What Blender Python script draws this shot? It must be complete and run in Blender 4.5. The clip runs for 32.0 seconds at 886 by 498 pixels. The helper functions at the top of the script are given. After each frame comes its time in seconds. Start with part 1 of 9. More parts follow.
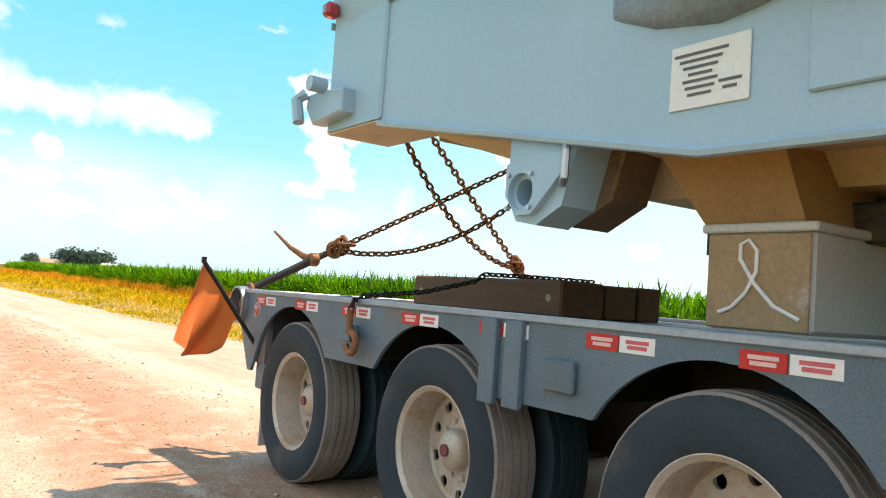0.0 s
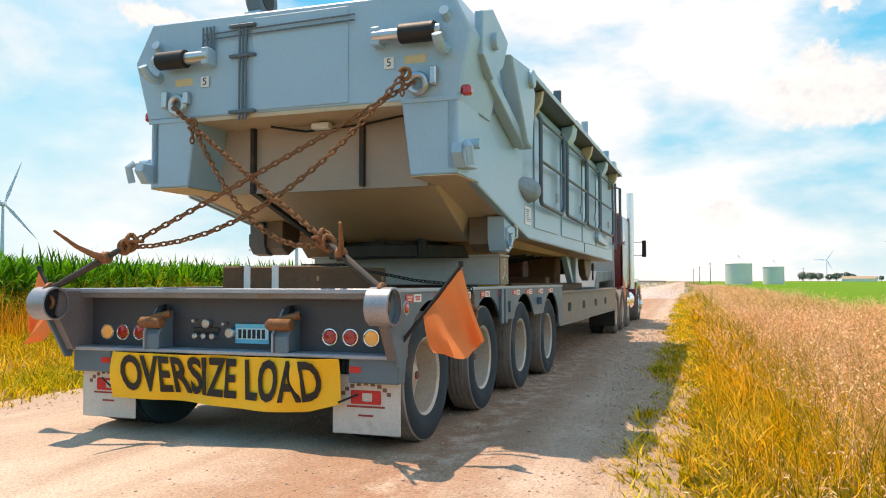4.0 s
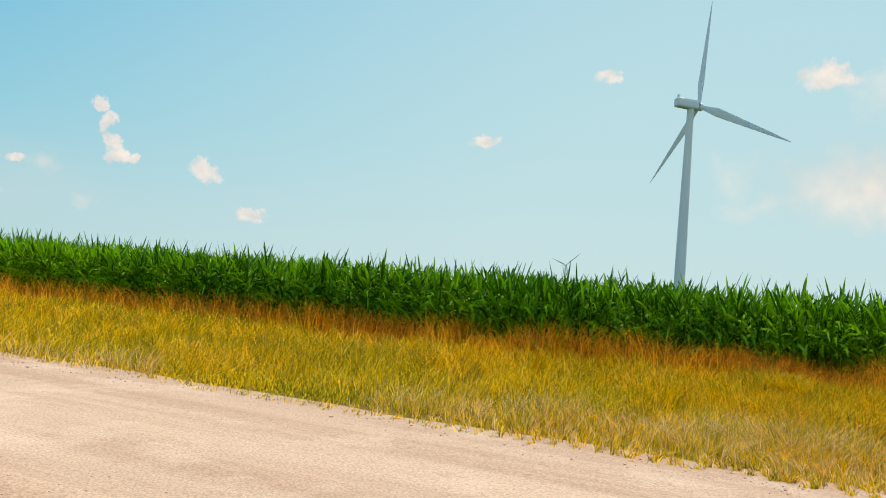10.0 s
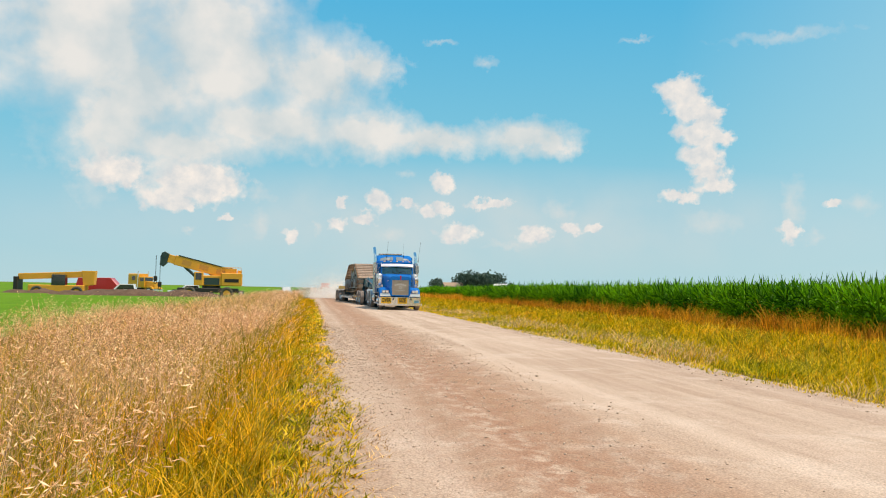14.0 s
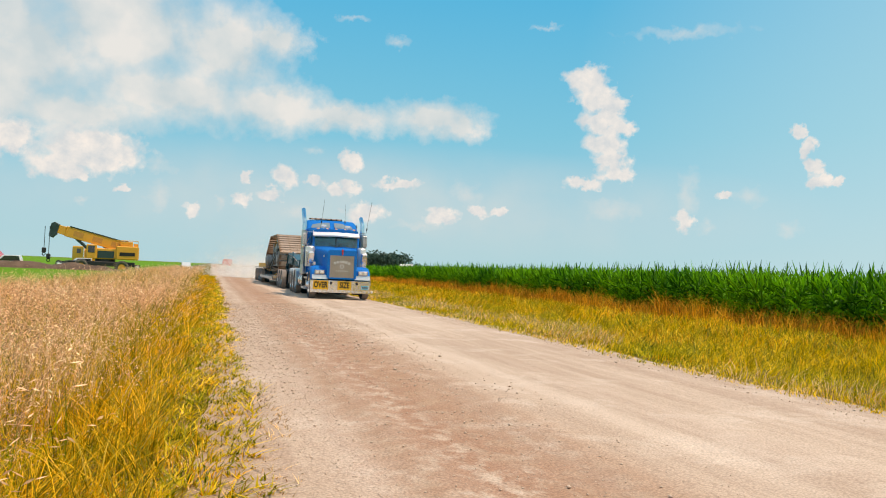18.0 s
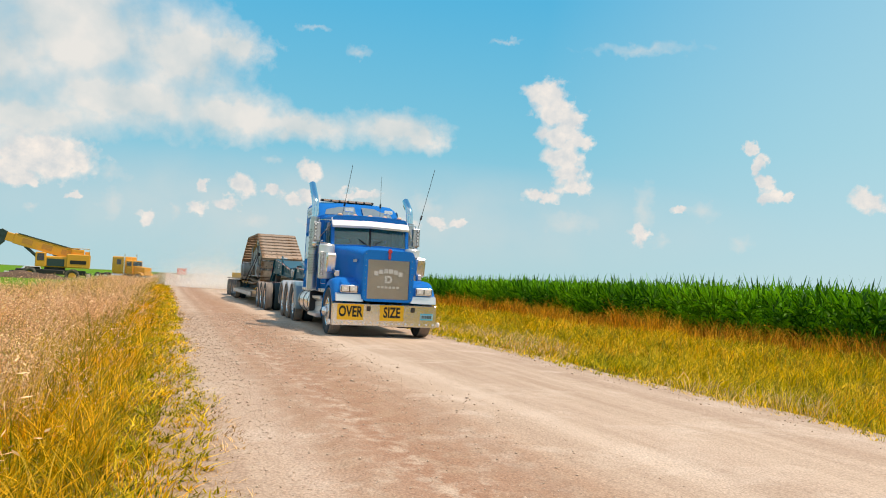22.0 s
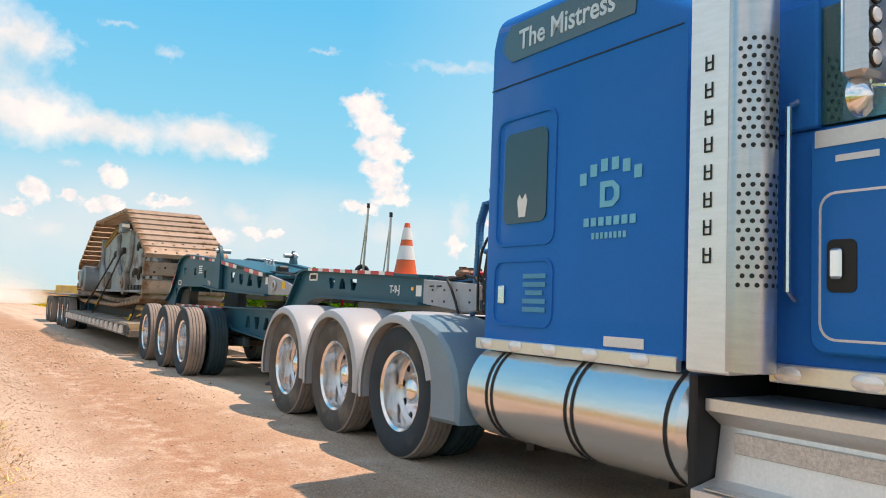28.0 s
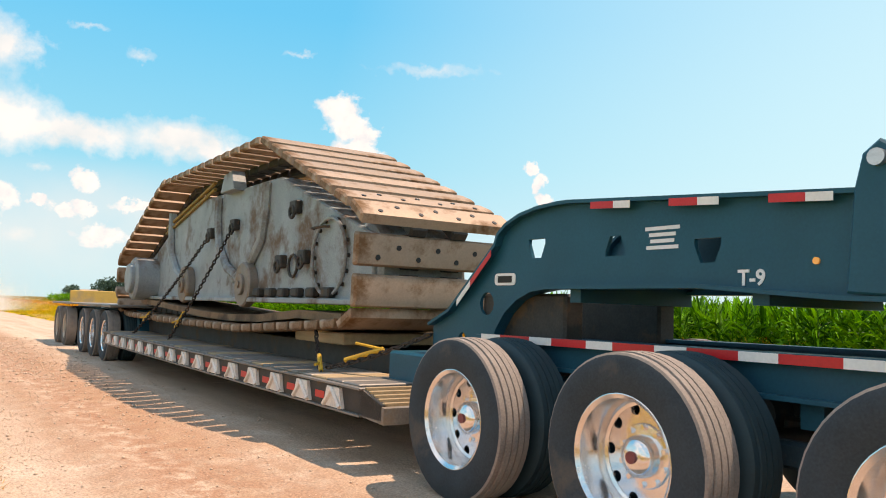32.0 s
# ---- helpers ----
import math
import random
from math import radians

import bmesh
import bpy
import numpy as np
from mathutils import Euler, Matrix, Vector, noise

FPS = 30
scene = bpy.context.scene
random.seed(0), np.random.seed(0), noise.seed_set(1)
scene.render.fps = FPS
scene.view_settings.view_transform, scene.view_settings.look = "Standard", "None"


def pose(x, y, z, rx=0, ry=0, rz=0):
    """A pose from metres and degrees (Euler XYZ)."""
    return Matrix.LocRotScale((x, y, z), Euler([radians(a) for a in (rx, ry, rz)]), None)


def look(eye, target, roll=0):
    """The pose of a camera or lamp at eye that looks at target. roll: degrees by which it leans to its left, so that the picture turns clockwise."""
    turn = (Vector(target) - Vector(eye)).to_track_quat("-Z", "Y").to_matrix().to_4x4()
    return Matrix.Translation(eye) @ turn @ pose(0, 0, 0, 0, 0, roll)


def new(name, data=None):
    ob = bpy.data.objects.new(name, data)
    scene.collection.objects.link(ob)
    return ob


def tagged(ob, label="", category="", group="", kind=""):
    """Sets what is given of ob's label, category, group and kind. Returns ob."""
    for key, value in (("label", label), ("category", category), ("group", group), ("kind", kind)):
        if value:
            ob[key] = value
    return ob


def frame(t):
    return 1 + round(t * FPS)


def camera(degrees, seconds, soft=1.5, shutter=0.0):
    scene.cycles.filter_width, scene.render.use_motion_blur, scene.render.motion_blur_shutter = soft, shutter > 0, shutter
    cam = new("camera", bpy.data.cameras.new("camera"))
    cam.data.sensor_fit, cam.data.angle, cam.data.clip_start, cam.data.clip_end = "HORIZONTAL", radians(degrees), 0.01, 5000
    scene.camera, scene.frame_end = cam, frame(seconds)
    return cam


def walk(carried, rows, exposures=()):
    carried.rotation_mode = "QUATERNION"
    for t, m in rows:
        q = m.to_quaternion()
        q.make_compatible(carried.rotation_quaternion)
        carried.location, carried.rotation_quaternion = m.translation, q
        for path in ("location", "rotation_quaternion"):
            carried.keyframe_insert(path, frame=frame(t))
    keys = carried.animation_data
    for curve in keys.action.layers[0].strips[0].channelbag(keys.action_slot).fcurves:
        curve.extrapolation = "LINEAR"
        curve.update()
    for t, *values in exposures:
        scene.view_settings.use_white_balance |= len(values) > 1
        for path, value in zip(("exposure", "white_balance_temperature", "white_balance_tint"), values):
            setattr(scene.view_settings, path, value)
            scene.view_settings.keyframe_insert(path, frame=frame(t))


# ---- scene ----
cam = camera(59.3, 32.0, 1.05)
H = 1.25   # eye height
# seconds, x, y, z, yaw, pitch, roll
PATH = [
 (0.0,0,0,H,-37.2,3.4,-4.1), (0.5,0,0,H,-48.35,4.65,-4.7), (1.0,0,0,H,-67.35,4.4,-4.1), (1.5,0,0,H,-90.1,3.85,-2.7),
 (2.0,0,0,H,-112.2,3.3,-2.0), (2.5,0,0,H,-131.8,3.05,-1.0), (3.0,0,0,H,-147.0,2.4,0.1), (3.5,0,0,H,-157.1,1.6,0.2),
 (5.5,0,0,H,-167.18,4.29,-0.04), (6.0,0,0,H,-167.71,4.05,-0.13), (6.5,0,0,H,-167.86,3.37,-0.05), (7.0,0,0,H,-168.58,2.69,-0.37),
 (7.5,0,0,H,-171.12,1.79,-1.79), (8.0,0,0,H,-170.33,1.81,-2.53), (8.5,0,0,H,-154.61,2.23,-2.72), (8.6,0,0,H,-147.81,2.61,-3.33),
 (8.9,0,0,H,-127.68,1.93,-4.83), (9.0,0,0,H,-120.55,2.1,-5.5), (9.5,0,0,H,-89.4,2.3,-5.5), (10.0,0,0,H,-65.71,2.86,-4.59),
 (10.2,0,0,H,-57.84,2.68,-4.58), (10.3,0,0,H,-54.86,2.35,-4.63), (10.5,0,0,H,-47.21,2.07,-4.6), (10.6,0,0,H,-44.29,1.8,-4.6),
 (10.8,0,0,H,-37.87,1.59,-4.5), (11.0,0,0,H,-32.47,1.37,-4.55), (11.2,0,0,H,-28.18,1.23,-3.94), (11.5,0,0,H,-23.2,1.25,-3.17),
 (12.0,0,0,H,-16.7,1.85,-2.11), (12.5,0,0,H,-12.74,2.29,-1.46), (13.0,0,0,H,-11.21,2.41,-1.04), (13.5,0,0,H,-10.23,2.73,-0.98),
 (14.0,0,0,H,-9.67,3.0,-1.12), (14.5,0,0,H,-8.97,3.24,-1.4), (16.5,0,0,H,-10.45,3.25,-2.24), (17.0,0,0,H,-11.97,3.16,-1.4),
 (17.5,0,0,H,-12.89,2.62,-1.4), (18.0,0,0,H,-16.59,1.76,-2.43), (18.5,0,0,H,-23.29,1.66,-2.11), (19.0,0,0,H,-25.31,1.78,-1.82),
 (19.5,0,0,H,-22.13,1.3,-2.12), (20.0,0,0,H,-19.77,1.25,-2.2), (20.5,0,0,H,-19.0,1.89,-2.38), (21.0,0,0,H,-18.7,2.76,-2.4),
 (21.5,0,0,H,-19.02,2.88,-2.35), (22.0,0,0,H,-19.64,2.72,-2.85), (22.5,0,0,H,-20.93,2.87,-2.93), (23.0,0,0,H,-22.4,3.2,-2.23),
 (23.5,0,0,H,-23.51,3.3,-1.99), (24.0,0,0,H,-24.15,3.3,-1.94), (24.5,0,0,H,-24.83,3.5,-1.54), (26.5,0,0,H,-30.89,3.88,-0.76),
 (27.0,0,0,H,-32.67,3.73,-1.67), (27.5,0,0,H,-33.57,3.96,-2.09), (28.0,0,0,H,-32.94,4.12,-2.26), (28.5,0,0,H,-32.4,4.12,-2.52),
 (29.0,0,0,H,-32.61,4.46,-2.4), (29.5,0,0,H,-33.44,4.65,-2.3), (30.0,0,0,H,-34.15,4.49,-1.97), (30.5,0,0,H,-34.51,4.33,-1.77),
 (31.0,0,0,H,-34.62,4.27,-1.82), (31.5,0,0,H,-34.66,4.23,-1.9), (32.0,0,0,H,-34.67,4.4,-1.79),
]
LIGHT = [(0, .82, 8600, 25), (1, .80, 9000, 26), (2, .92, 9000, 26), (3, 1.0, 8700, 26), (3.5, .74, 8400, 24), (5.5, .02, 8000, 20), (8.5, .0, 8000, 19), (9.0, -.07, 8200, 18), (9.5, .05, 8300, 17), (10.5, .08, 8200, 17), (13, .05, 7950, 17), (23, .05, 7950, 17), (24.5, .08, 8050, 19), (26.5, .26, 8300, 23), (28, .38, 8400, 26), (30, .40, 8700, 25), (32, .47, 8700, 25)]
walk(cam, [(t, pose(x, y, z, 90 + p, r, w)) for t, x, y, z, w, p, r in PATH], LIGHT)

# ---- light ----
SUN_WAY = Vector((0.38, -0.15, 1.0)).normalized()   # towards the sun
sun = new("sun", bpy.data.lights.new("sun", "SUN"))
sun.data.energy, sun.data.angle, sun.data.color = 3.45, radians(0.6), (1.0, 0.93, 0.82)
sun.matrix_world = look(SUN_WAY * 50, (0, 0, 0))
world = bpy.data.worlds.new("sky")
scene.world = world
world.use_nodes = True


def build_sky():
    nt = world.node_tree
    nt.nodes.clear()
    N, L = nt.nodes.new, nt.links.new

    def math_(op, a, b=None, c=None, clamp=False):
        n = N("ShaderNodeMath")
        n.operation, n.use_clamp = op, clamp
        for i, v in enumerate((a, b, c)):
            if v is None:
                continue
            if isinstance(v, (int, float)):
                n.inputs[i].default_value = v
            else:
                L(v, n.inputs[i])
        return n.outputs[0]

    sky = N("ShaderNodeTexSky")
    sky.sky_type, sky.sun_disc = "NISHITA", False
    sky.sun_elevation = math.asin(SUN_WAY.z)
    sky.sun_rotation = math.atan2(SUN_WAY.x, SUN_WAY.y)
    sky.air_density, sky.dust_density, sky.ozone_density = 1.0, 0.6, 1.5
    co = N("ShaderNodeTexCoord")
    sep = N("ShaderNodeSeparateXYZ")
    L(co.outputs["Generated"], sep.inputs[0])
    X, Y, Z = sep.outputs
    az = math_("MULTIPLY", math_("ARCTAN2", math_("MULTIPLY", X, -1.0), Y), 57.2958)
    el = math_("MULTIPLY", math_("ARCSINE", Z), 57.2958)
    com = N("ShaderNodeCombineXYZ")
    L(az, com.inputs[0]); L(el, com.inputs[1])

    def noise(vec, scale, detail, rough, dim="3D"):
        n = N("ShaderNodeTexNoise")
        n.inputs["Scale"].default_value, n.inputs["Detail"].default_value, n.inputs["Roughness"].default_value = scale, detail, rough
        L(vec, n.inputs["Vector"])
        return n

    # heaped clouds: az, el (degrees), half width, half height
    wob = noise(com.outputs[0], 0.85, 6, 0.60)
    sub = N("ShaderNodeVectorMath"); sub.operation = "SUBTRACT"
    L(wob.outputs["Color"], sub.inputs[0]); sub.inputs[1].default_value = (0.5, 0.5, 0.5)
    mad = N("ShaderNodeVectorMath"); mad.operation = "MULTIPLY_ADD"
    L(sub.outputs[0], mad.inputs[0]); mad.inputs[1].default_value = (2.2, 2.0, 0); L(com.outputs[0], mad.inputs[2])
    tower = [(-26.6,14.3,1.72,1.09), (-27.3,13.1,1.71,1.18), (-28.5,12.5,1.29,1.1), (-27.7,11.4,1.62,0.99), (-29.2,11.0,1.0,0.79), (-27.9,9.8,1.53,1.12), (-28.5,8.6,1.53,0.88),
             (-28.8,7.6,1.52,0.68), (-26.5,6.9,1.46,0.53)]
    puffs = [(-41.0,10.3,0.52,0.52), (-41.5,9.2,0.55,0.74), (-41.9,8.0,0.65,0.74), (-42.3,7.1,0.92,0.48), (-43.2,7.2,0.5,0.41), (-36.3,6.1,0.67,0.35), (-33.6,4.5,0.65,0.71)]
    row_low = [(-4.8,6.4,1.03,0.97), (-3.8,5.1,0.95,0.44), (-7.0,6.2,0.81,0.49), (-8.5,5.7,0.98,0.49), (-9.7,6.0,0.7,0.53), (-9.5,7.9,0.9,0.81), (-12.9,6.4,1.9,0.33),
             (-10.6,4.2,1.48,0.82), (-16.2,4.1,1.5,0.66), (-18.9,4.8,0.75,0.54), (-20.5,4.8,0.75,0.33), (-2.1,6.3,0.47,0.44), (-1.8,4.7,0.78,0.52), (1.5,3.8,0.71,0.51),
             (6.1,4.7,0.49,0.31), (10.3,6.0,2.01,0.96), (10.2,7.0,0.73,0.66), (8.6,5.6,0.61,0.45), (12.7,7.2,0.88,0.79)]
    elsewhere = [(-48.0,6.8,1.2,0.8), (-51.5,4.0,1.2,0.5), (8.0,7.2,3.6,1.8), (13.5,7.6,2.5,1.5), (170,12.2,6.5,2.3), (171,14.6,1.6,1.2), (177.6,4.6,1.7,1.1),
             (165.6,7.2,1.5,1.3), (-152.1,8.2,1.1,1.7), (169.8,18.0,1.3,0.7), (-142.3,18,2.8,0.9), (-91.3,15.8,2.0,0.9), (-76.5,16,1.0,0.6), (-68,11,1.2,0.6)]
    thin = [(-28.7,5.1,2.09,0.97), (-38.0,6.1,1.09,0.85), (-33.9,6.2,0.76,1.97), (-40.3,3.9,0.92,0.61), (-18.0,5.9,1.17,0.83), (-5.7,4.1,1.2,0.57), (3.9,6.6,1.16,0.69),
             (3.7,4.5,0.95,1.09), (-6.7,8.4,0.73,0.44), (8.4,7.8,1.02,0.59), (8.3,3.8,0.48,0.3), (-0.4,4.3,0.46,0.32), (-14.5,3.4,1.66,0.37), (-35.1,4.0,0.83,0.47),
             (-12.6,16.4,1.17,0.43), (-33.4,17.3,4.72,0.48), (-23.4,17.9,1.25,0.23), (-9.2,17.9,1.64,0.3)]
    bank = [(11.7,13.4,5.23,4.46), (5.2,15.4,5.86,3.22), (-0.1,15.0,4.5,2.97), (-3.5,15.9,2.56,1.21), (3.2,11.5,8.02,1.96), (9.5,9.7,5.74,1.64), (-3.4,11.2,4.65,1.64),
             (-8.6,10.9,5.25,1.04), (-15.3,11.2,3.96,1.21), (-17.6,10.8,1.88,1.05), (13.5,11.0,3.61,4.13)]
    soft = [(a, e, 1.12 * w, 1.30 * h) for a, e, w, h in bank] + [(15,17,10,8), (8,17,9,7.5), (-8,28,9,4.0), (-104,14,10,3.5), (-112,17,12,5), (-122,14,12,6), (-99,9,14,3.5)]

    def blobs(vec, rows):
        out = None
        for a, e, ra, re in rows:
            m = N("ShaderNodeVectorMath"); m.operation = "MULTIPLY_ADD"
            L(vec, m.inputs[0])
            m.inputs[1].default_value, m.inputs[2].default_value = (1 / ra, 1 / re, 0), (-a / ra, -e / re, 0)
            ln = N("ShaderNodeVectorMath"); ln.operation = "LENGTH"
            L(m.outputs[0], ln.inputs[0])
            out = ln.outputs["Value"] if out is None else math_("SMOOTH_MIN", out, ln.outputs["Value"], 0.35)
        return math_("SUBTRACT", 1.0, out)

    fine = noise(com.outputs[0], 1.0, 5, 0.52).outputs["Fac"]
    broad = noise(com.outputs[0], 0.22, 5, 0.48).outputs["Fac"]
    heap = math_("ADD", blobs(mad.outputs[0], tower + puffs + row_low + elsewhere), math_("MULTIPLY", math_("SUBTRACT", fine, 0.46), 1.0))
    heap = math_("MULTIPLY", math_("MULTIPLY", heap, 2.3, clamp=True), 0.95)
    wisp = math_("ADD", blobs(mad.outputs[0], thin), math_("MULTIPLY", math_("SUBTRACT", fine, 0.45), 1.3))
    wisp = math_("MULTIPLY", math_("MULTIPLY", wisp, 0.75, clamp=True), 0.50)
    mad2 = N("ShaderNodeVectorMath"); mad2.operation = "MULTIPLY_ADD"
    L(sub.outputs[0], mad2.inputs[0]); mad2.inputs[1].default_value = (3.6, 2.0, 0); L(com.outputs[0], mad2.inputs[2])
    veil = math_("ADD", blobs(mad2.outputs[0], soft), math_("ADD", math_("MULTIPLY", math_("SUBTRACT", broad, 0.42), 1.2), math_("MULTIPLY", math_("SUBTRACT", fine, 0.5), 0.30)))
    veil = math_("MULTIPLY", math_("MULTIPLY", veil, 1.30, clamp=True), 0.92)
    # broken high cloud over the far half of the sky, plus unseen -x cloud added as fill light
    c2 = N("ShaderNodeCombineXYZ")
    L(X, c2.inputs[0]); L(Y, c2.inputs[1]); L(math_("MULTIPLY", Z, 2.3), c2.inputs[2])
    deck = noise(c2.outputs[0], 3.4, 8, 0.56).outputs["Fac"]
    side = math_("ADD", math_("MULTIPLY_ADD", Y, -0.75, 0.18), math_("MULTIPLY", X, -0.75), clamp=True)
    deck = math_("MULTIPLY", math_("SUBTRACT", deck, 0.39), 5.0, clamp=True)
    deck = math_("MULTIPLY", math_("MULTIPLY", deck, math_("MULTIPLY", side, 2.2, clamp=True)), 0.9)
    # haze towards the horizon
    haze = math_("POWER", math_("SUBTRACT", 1.0, math_("MAXIMUM", Z, 0.0)), 9.0)
    haze = math_("MULTIPLY", haze, 0.35)

    ramp = N("ShaderNodeValToRGB")
    L(math_("MULTIPLY", el, 1 / 60, clamp=True), ramp.inputs[0])
    stops = [(0.0, (.36, .63, .77)), (.07, (.30, .60, .785)), (.17, (.15, .55, .79)), (.34, (.045, .46, .80)), (.65, (.02, .37, .76)), (1.0, (.02, .30, .66))]
    while len(ramp.color_ramp.elements) < len(stops):
        ramp.color_ramp.elements.new(0.5)
    for e_, (at_, c_) in zip(ramp.color_ramp.elements, stops):
        e_.position, e_.color = at_, (*[v * 1.0 for v in c_], 1)
    lift = N("ShaderNodeMix"); lift.data_type, lift.blend_type = "RGBA", "MULTIPLY"
    lift.inputs["Factor"].default_value = 1.0
    L(ramp.outputs[0], lift.inputs["A"]); lift.inputs["B"].default_value = (8.0, 10.1, 10.6, 1)
    tint = N("ShaderNodeMix"); tint.data_type = "RGBA"
    tint.inputs["Factor"].default_value = 0.92
    L(sky.outputs[0], tint.inputs["A"]); L(lift.outputs["Result"], tint.inputs["B"])

    def mix(f, a, b):
        n = N("ShaderNodeMix"); n.data_type = "RGBA"
        L(f, n.inputs["Factor"]); L(a, n.inputs["A"])
        if isinstance(b, tuple):
            n.inputs["B"].default_value = (*b, 1)
        else:
            L(b, n.inputs["B"])
        return n.outputs["Result"]

    def two_tone(v, a, b):
        n = N("ShaderNodeMix"); n.data_type = "RGBA"
        L(math_("MULTIPLY", math_("SUBTRACT", v, 0.38), 4.0, clamp=True), n.inputs["Factor"])
        n.inputs["A"].default_value, n.inputs["B"].default_value = (*a, 1), (*b, 1)
        return n.outputs["Result"]

    W = 9.0
    glare = math_("MULTIPLY", math_("MULTIPLY_ADD", X, 1.9, -0.80, clamp=True), 0.75)
    base = mix(glare, tint.outputs["Result"], (0.52 * W, 0.85 * W, 1.02 * W))
    base = mix(haze, base, (0.56 * W, 0.78 * W, 0.90 * W))
    mist = math_("MULTIPLY", math_("MULTIPLY", blobs(com.outputs[0], [(-10, 5.0, 34, 4.5)]), 1.3, clamp=True), math_("MULTIPLY", broad, 0.8))
    base = mix(mist, base, (0.70 * W, 0.80 * W, 0.86 * W))
    base = mix(veil, base, two_tone(broad, (0.56 * W, 0.73 * W, 0.85 * W), (0.82 * W, 0.90 * W, 0.96 * W)))
    base = mix(deck, base, two_tone(noise(c2.outputs[0], 6.5, 6, 0.55).outputs["Fac"], (0.76 * W, 0.88 * W, 0.99 * W), (0.97 * W, 1.02 * W, 1.06 * W)))
    base = mix(wisp, base, (0.78 * W, 0.84 * W, 0.89 * W))
    # undersides of the heaps stay a little greyer
    shade = N("ShaderNodeMix"); shade.data_type = "RGBA"
    L(math_("MULTIPLY", math_("SUBTRACT", wob.outputs["Fac"], 0.35), 3.0, clamp=True), shade.inputs["Factor"])
    shade.inputs["A"].default_value, shade.inputs["B"].default_value = (0.63 * W, 0.76 * W, 0.88 * W, 1), (0.90 * W, 0.95 * W, 0.99 * W, 1)
    base = mix(heap, base, shade.outputs["Result"])
    bg = N("ShaderNodeBackground"); bg.inputs["Strength"].default_value = 0.10
    L(base, bg.inputs["Color"])
    out = N("ShaderNodeOutputWorld")
    L(bg.outputs[0], out.inputs[0])


build_sky()

# ---- materials ----
MATS = {}


def mat(name, col, rough=0.6, metal=0.0, var=0.12, scale=6.0, fine=60.0, bump=0.0, dirt=None, dirt_at=0.58, coat=0.0, trans=0.0, random_=0.0, island=0.0, spec=0.5, emit=0.0, stretch=(1, 1, 1), coords="Object"):
    """A painted, metal, wooden or earthy surface: two scales of variation, a second colour for dirt or rust, fine relief."""
    if name in MATS:
        return MATS[name]
    m = bpy.data.materials.new(name)
    m.use_nodes = True
    nt = m.node_tree
    N, L = nt.nodes.new, nt.links.new
    b = nt.nodes["Principled BSDF"]
    co = N("ShaderNodeTexCoord")
    mp = N("ShaderNodeMapping"); mp.inputs["Scale"].default_value = stretch
    L(co.outputs[coords], mp.inputs[0])
    n1 = N("ShaderNodeTexNoise"); n1.inputs["Scale"].default_value, n1.inputs["Detail"].default_value = scale, 5
    n2 = N("ShaderNodeTexNoise"); n2.inputs["Scale"].default_value, n2.inputs["Detail"].default_value = fine, 3
    L(mp.outputs[0], n1.inputs[0]); L(mp.outputs[0], n2.inputs[0])
    add = N("ShaderNodeMath"); add.operation = "ADD"
    L(n1.outputs["Fac"], add.inputs[0]); L(n2.outputs["Fac"], add.inputs[1])
    last = add.outputs[0]
    for amount, node, socket in ((random_, "ShaderNodeObjectInfo", "Random"), (island, "ShaderNodeNewGeometry", "Random Per Island")):
        if amount:
            o = N(node)
            ma = N("ShaderNodeMath"); ma.operation = "MULTIPLY_ADD"
            L(o.outputs[socket], ma.inputs[0]); ma.inputs[1].default_value = amount; L(last, ma.inputs[2])
            last = ma.outputs[0]
    mr = N("ShaderNodeMapRange")
    top = 1.0 + (random_ + island)
    L(last, mr.inputs["Value"])
    mr.inputs["From Min"].default_value, mr.inputs["From Max"].default_value = 0.62, 0.38 + top
    mr.inputs["To Min"].default_value, mr.inputs["To Max"].default_value = 1 - var, 1 + var
    hsv = N("ShaderNodeHueSaturation"); hsv.inputs["Color"].default_value = (*col, 1)
    L(mr.outputs[0], hsv.inputs["Value"])
    colour = hsv.outputs[0]
    if dirt:
        n3 = N("ShaderNodeTexNoise"); n3.inputs["Scale"].default_value, n3.inputs["Detail"].default_value, n3.inputs["Roughness"].default_value = scale * 0.45, 8, 0.68
        L(mp.outputs[0], n3.inputs[0])
        r = N("ShaderNodeMapRange"); L(n3.outputs["Fac"], r.inputs["Value"])
        r.inputs["From Min"].default_value, r.inputs["From Max"].default_value = dirt_at, dirt_at + 0.14
        mx = N("ShaderNodeMix"); mx.data_type = "RGBA"
        L(r.outputs[0], mx.inputs["Factor"]); L(colour, mx.inputs["A"]); mx.inputs["B"].default_value = (*dirt, 1)
        colour = mx.outputs["Result"]
        rr = N("ShaderNodeMapRange"); L(r.outputs[0], rr.inputs["Value"])
        rr.inputs["To Min"].default_value, rr.inputs["To Max"].default_value = rough, min(1, rough + 0.35)
        L(rr.outputs[0], b.inputs["Roughness"])
    else:
        rr = N("ShaderNodeMapRange"); L(n2.outputs["Fac"], rr.inputs["Value"])
        rr.inputs["To Min"].default_value, rr.inputs["To Max"].default_value = max(0.02, rough * 0.8), min(1, rough * 1.2)
        L(rr.outputs[0], b.inputs["Roughness"])
    L(colour, b.inputs["Base Color"])
    b.inputs["Metallic"].default_value = metal
    b.inputs["Specular IOR Level"].default_value = spec
    b.inputs["Coat Weight"].default_value = coat
    b.inputs["Coat Roughness"].default_value = 0.06
    if trans:
        b.inputs["Transmission Weight"].default_value = trans
    if emit:
        L(colour, b.inputs["Emission Color"]); b.inputs["Emission Strength"].default_value = emit
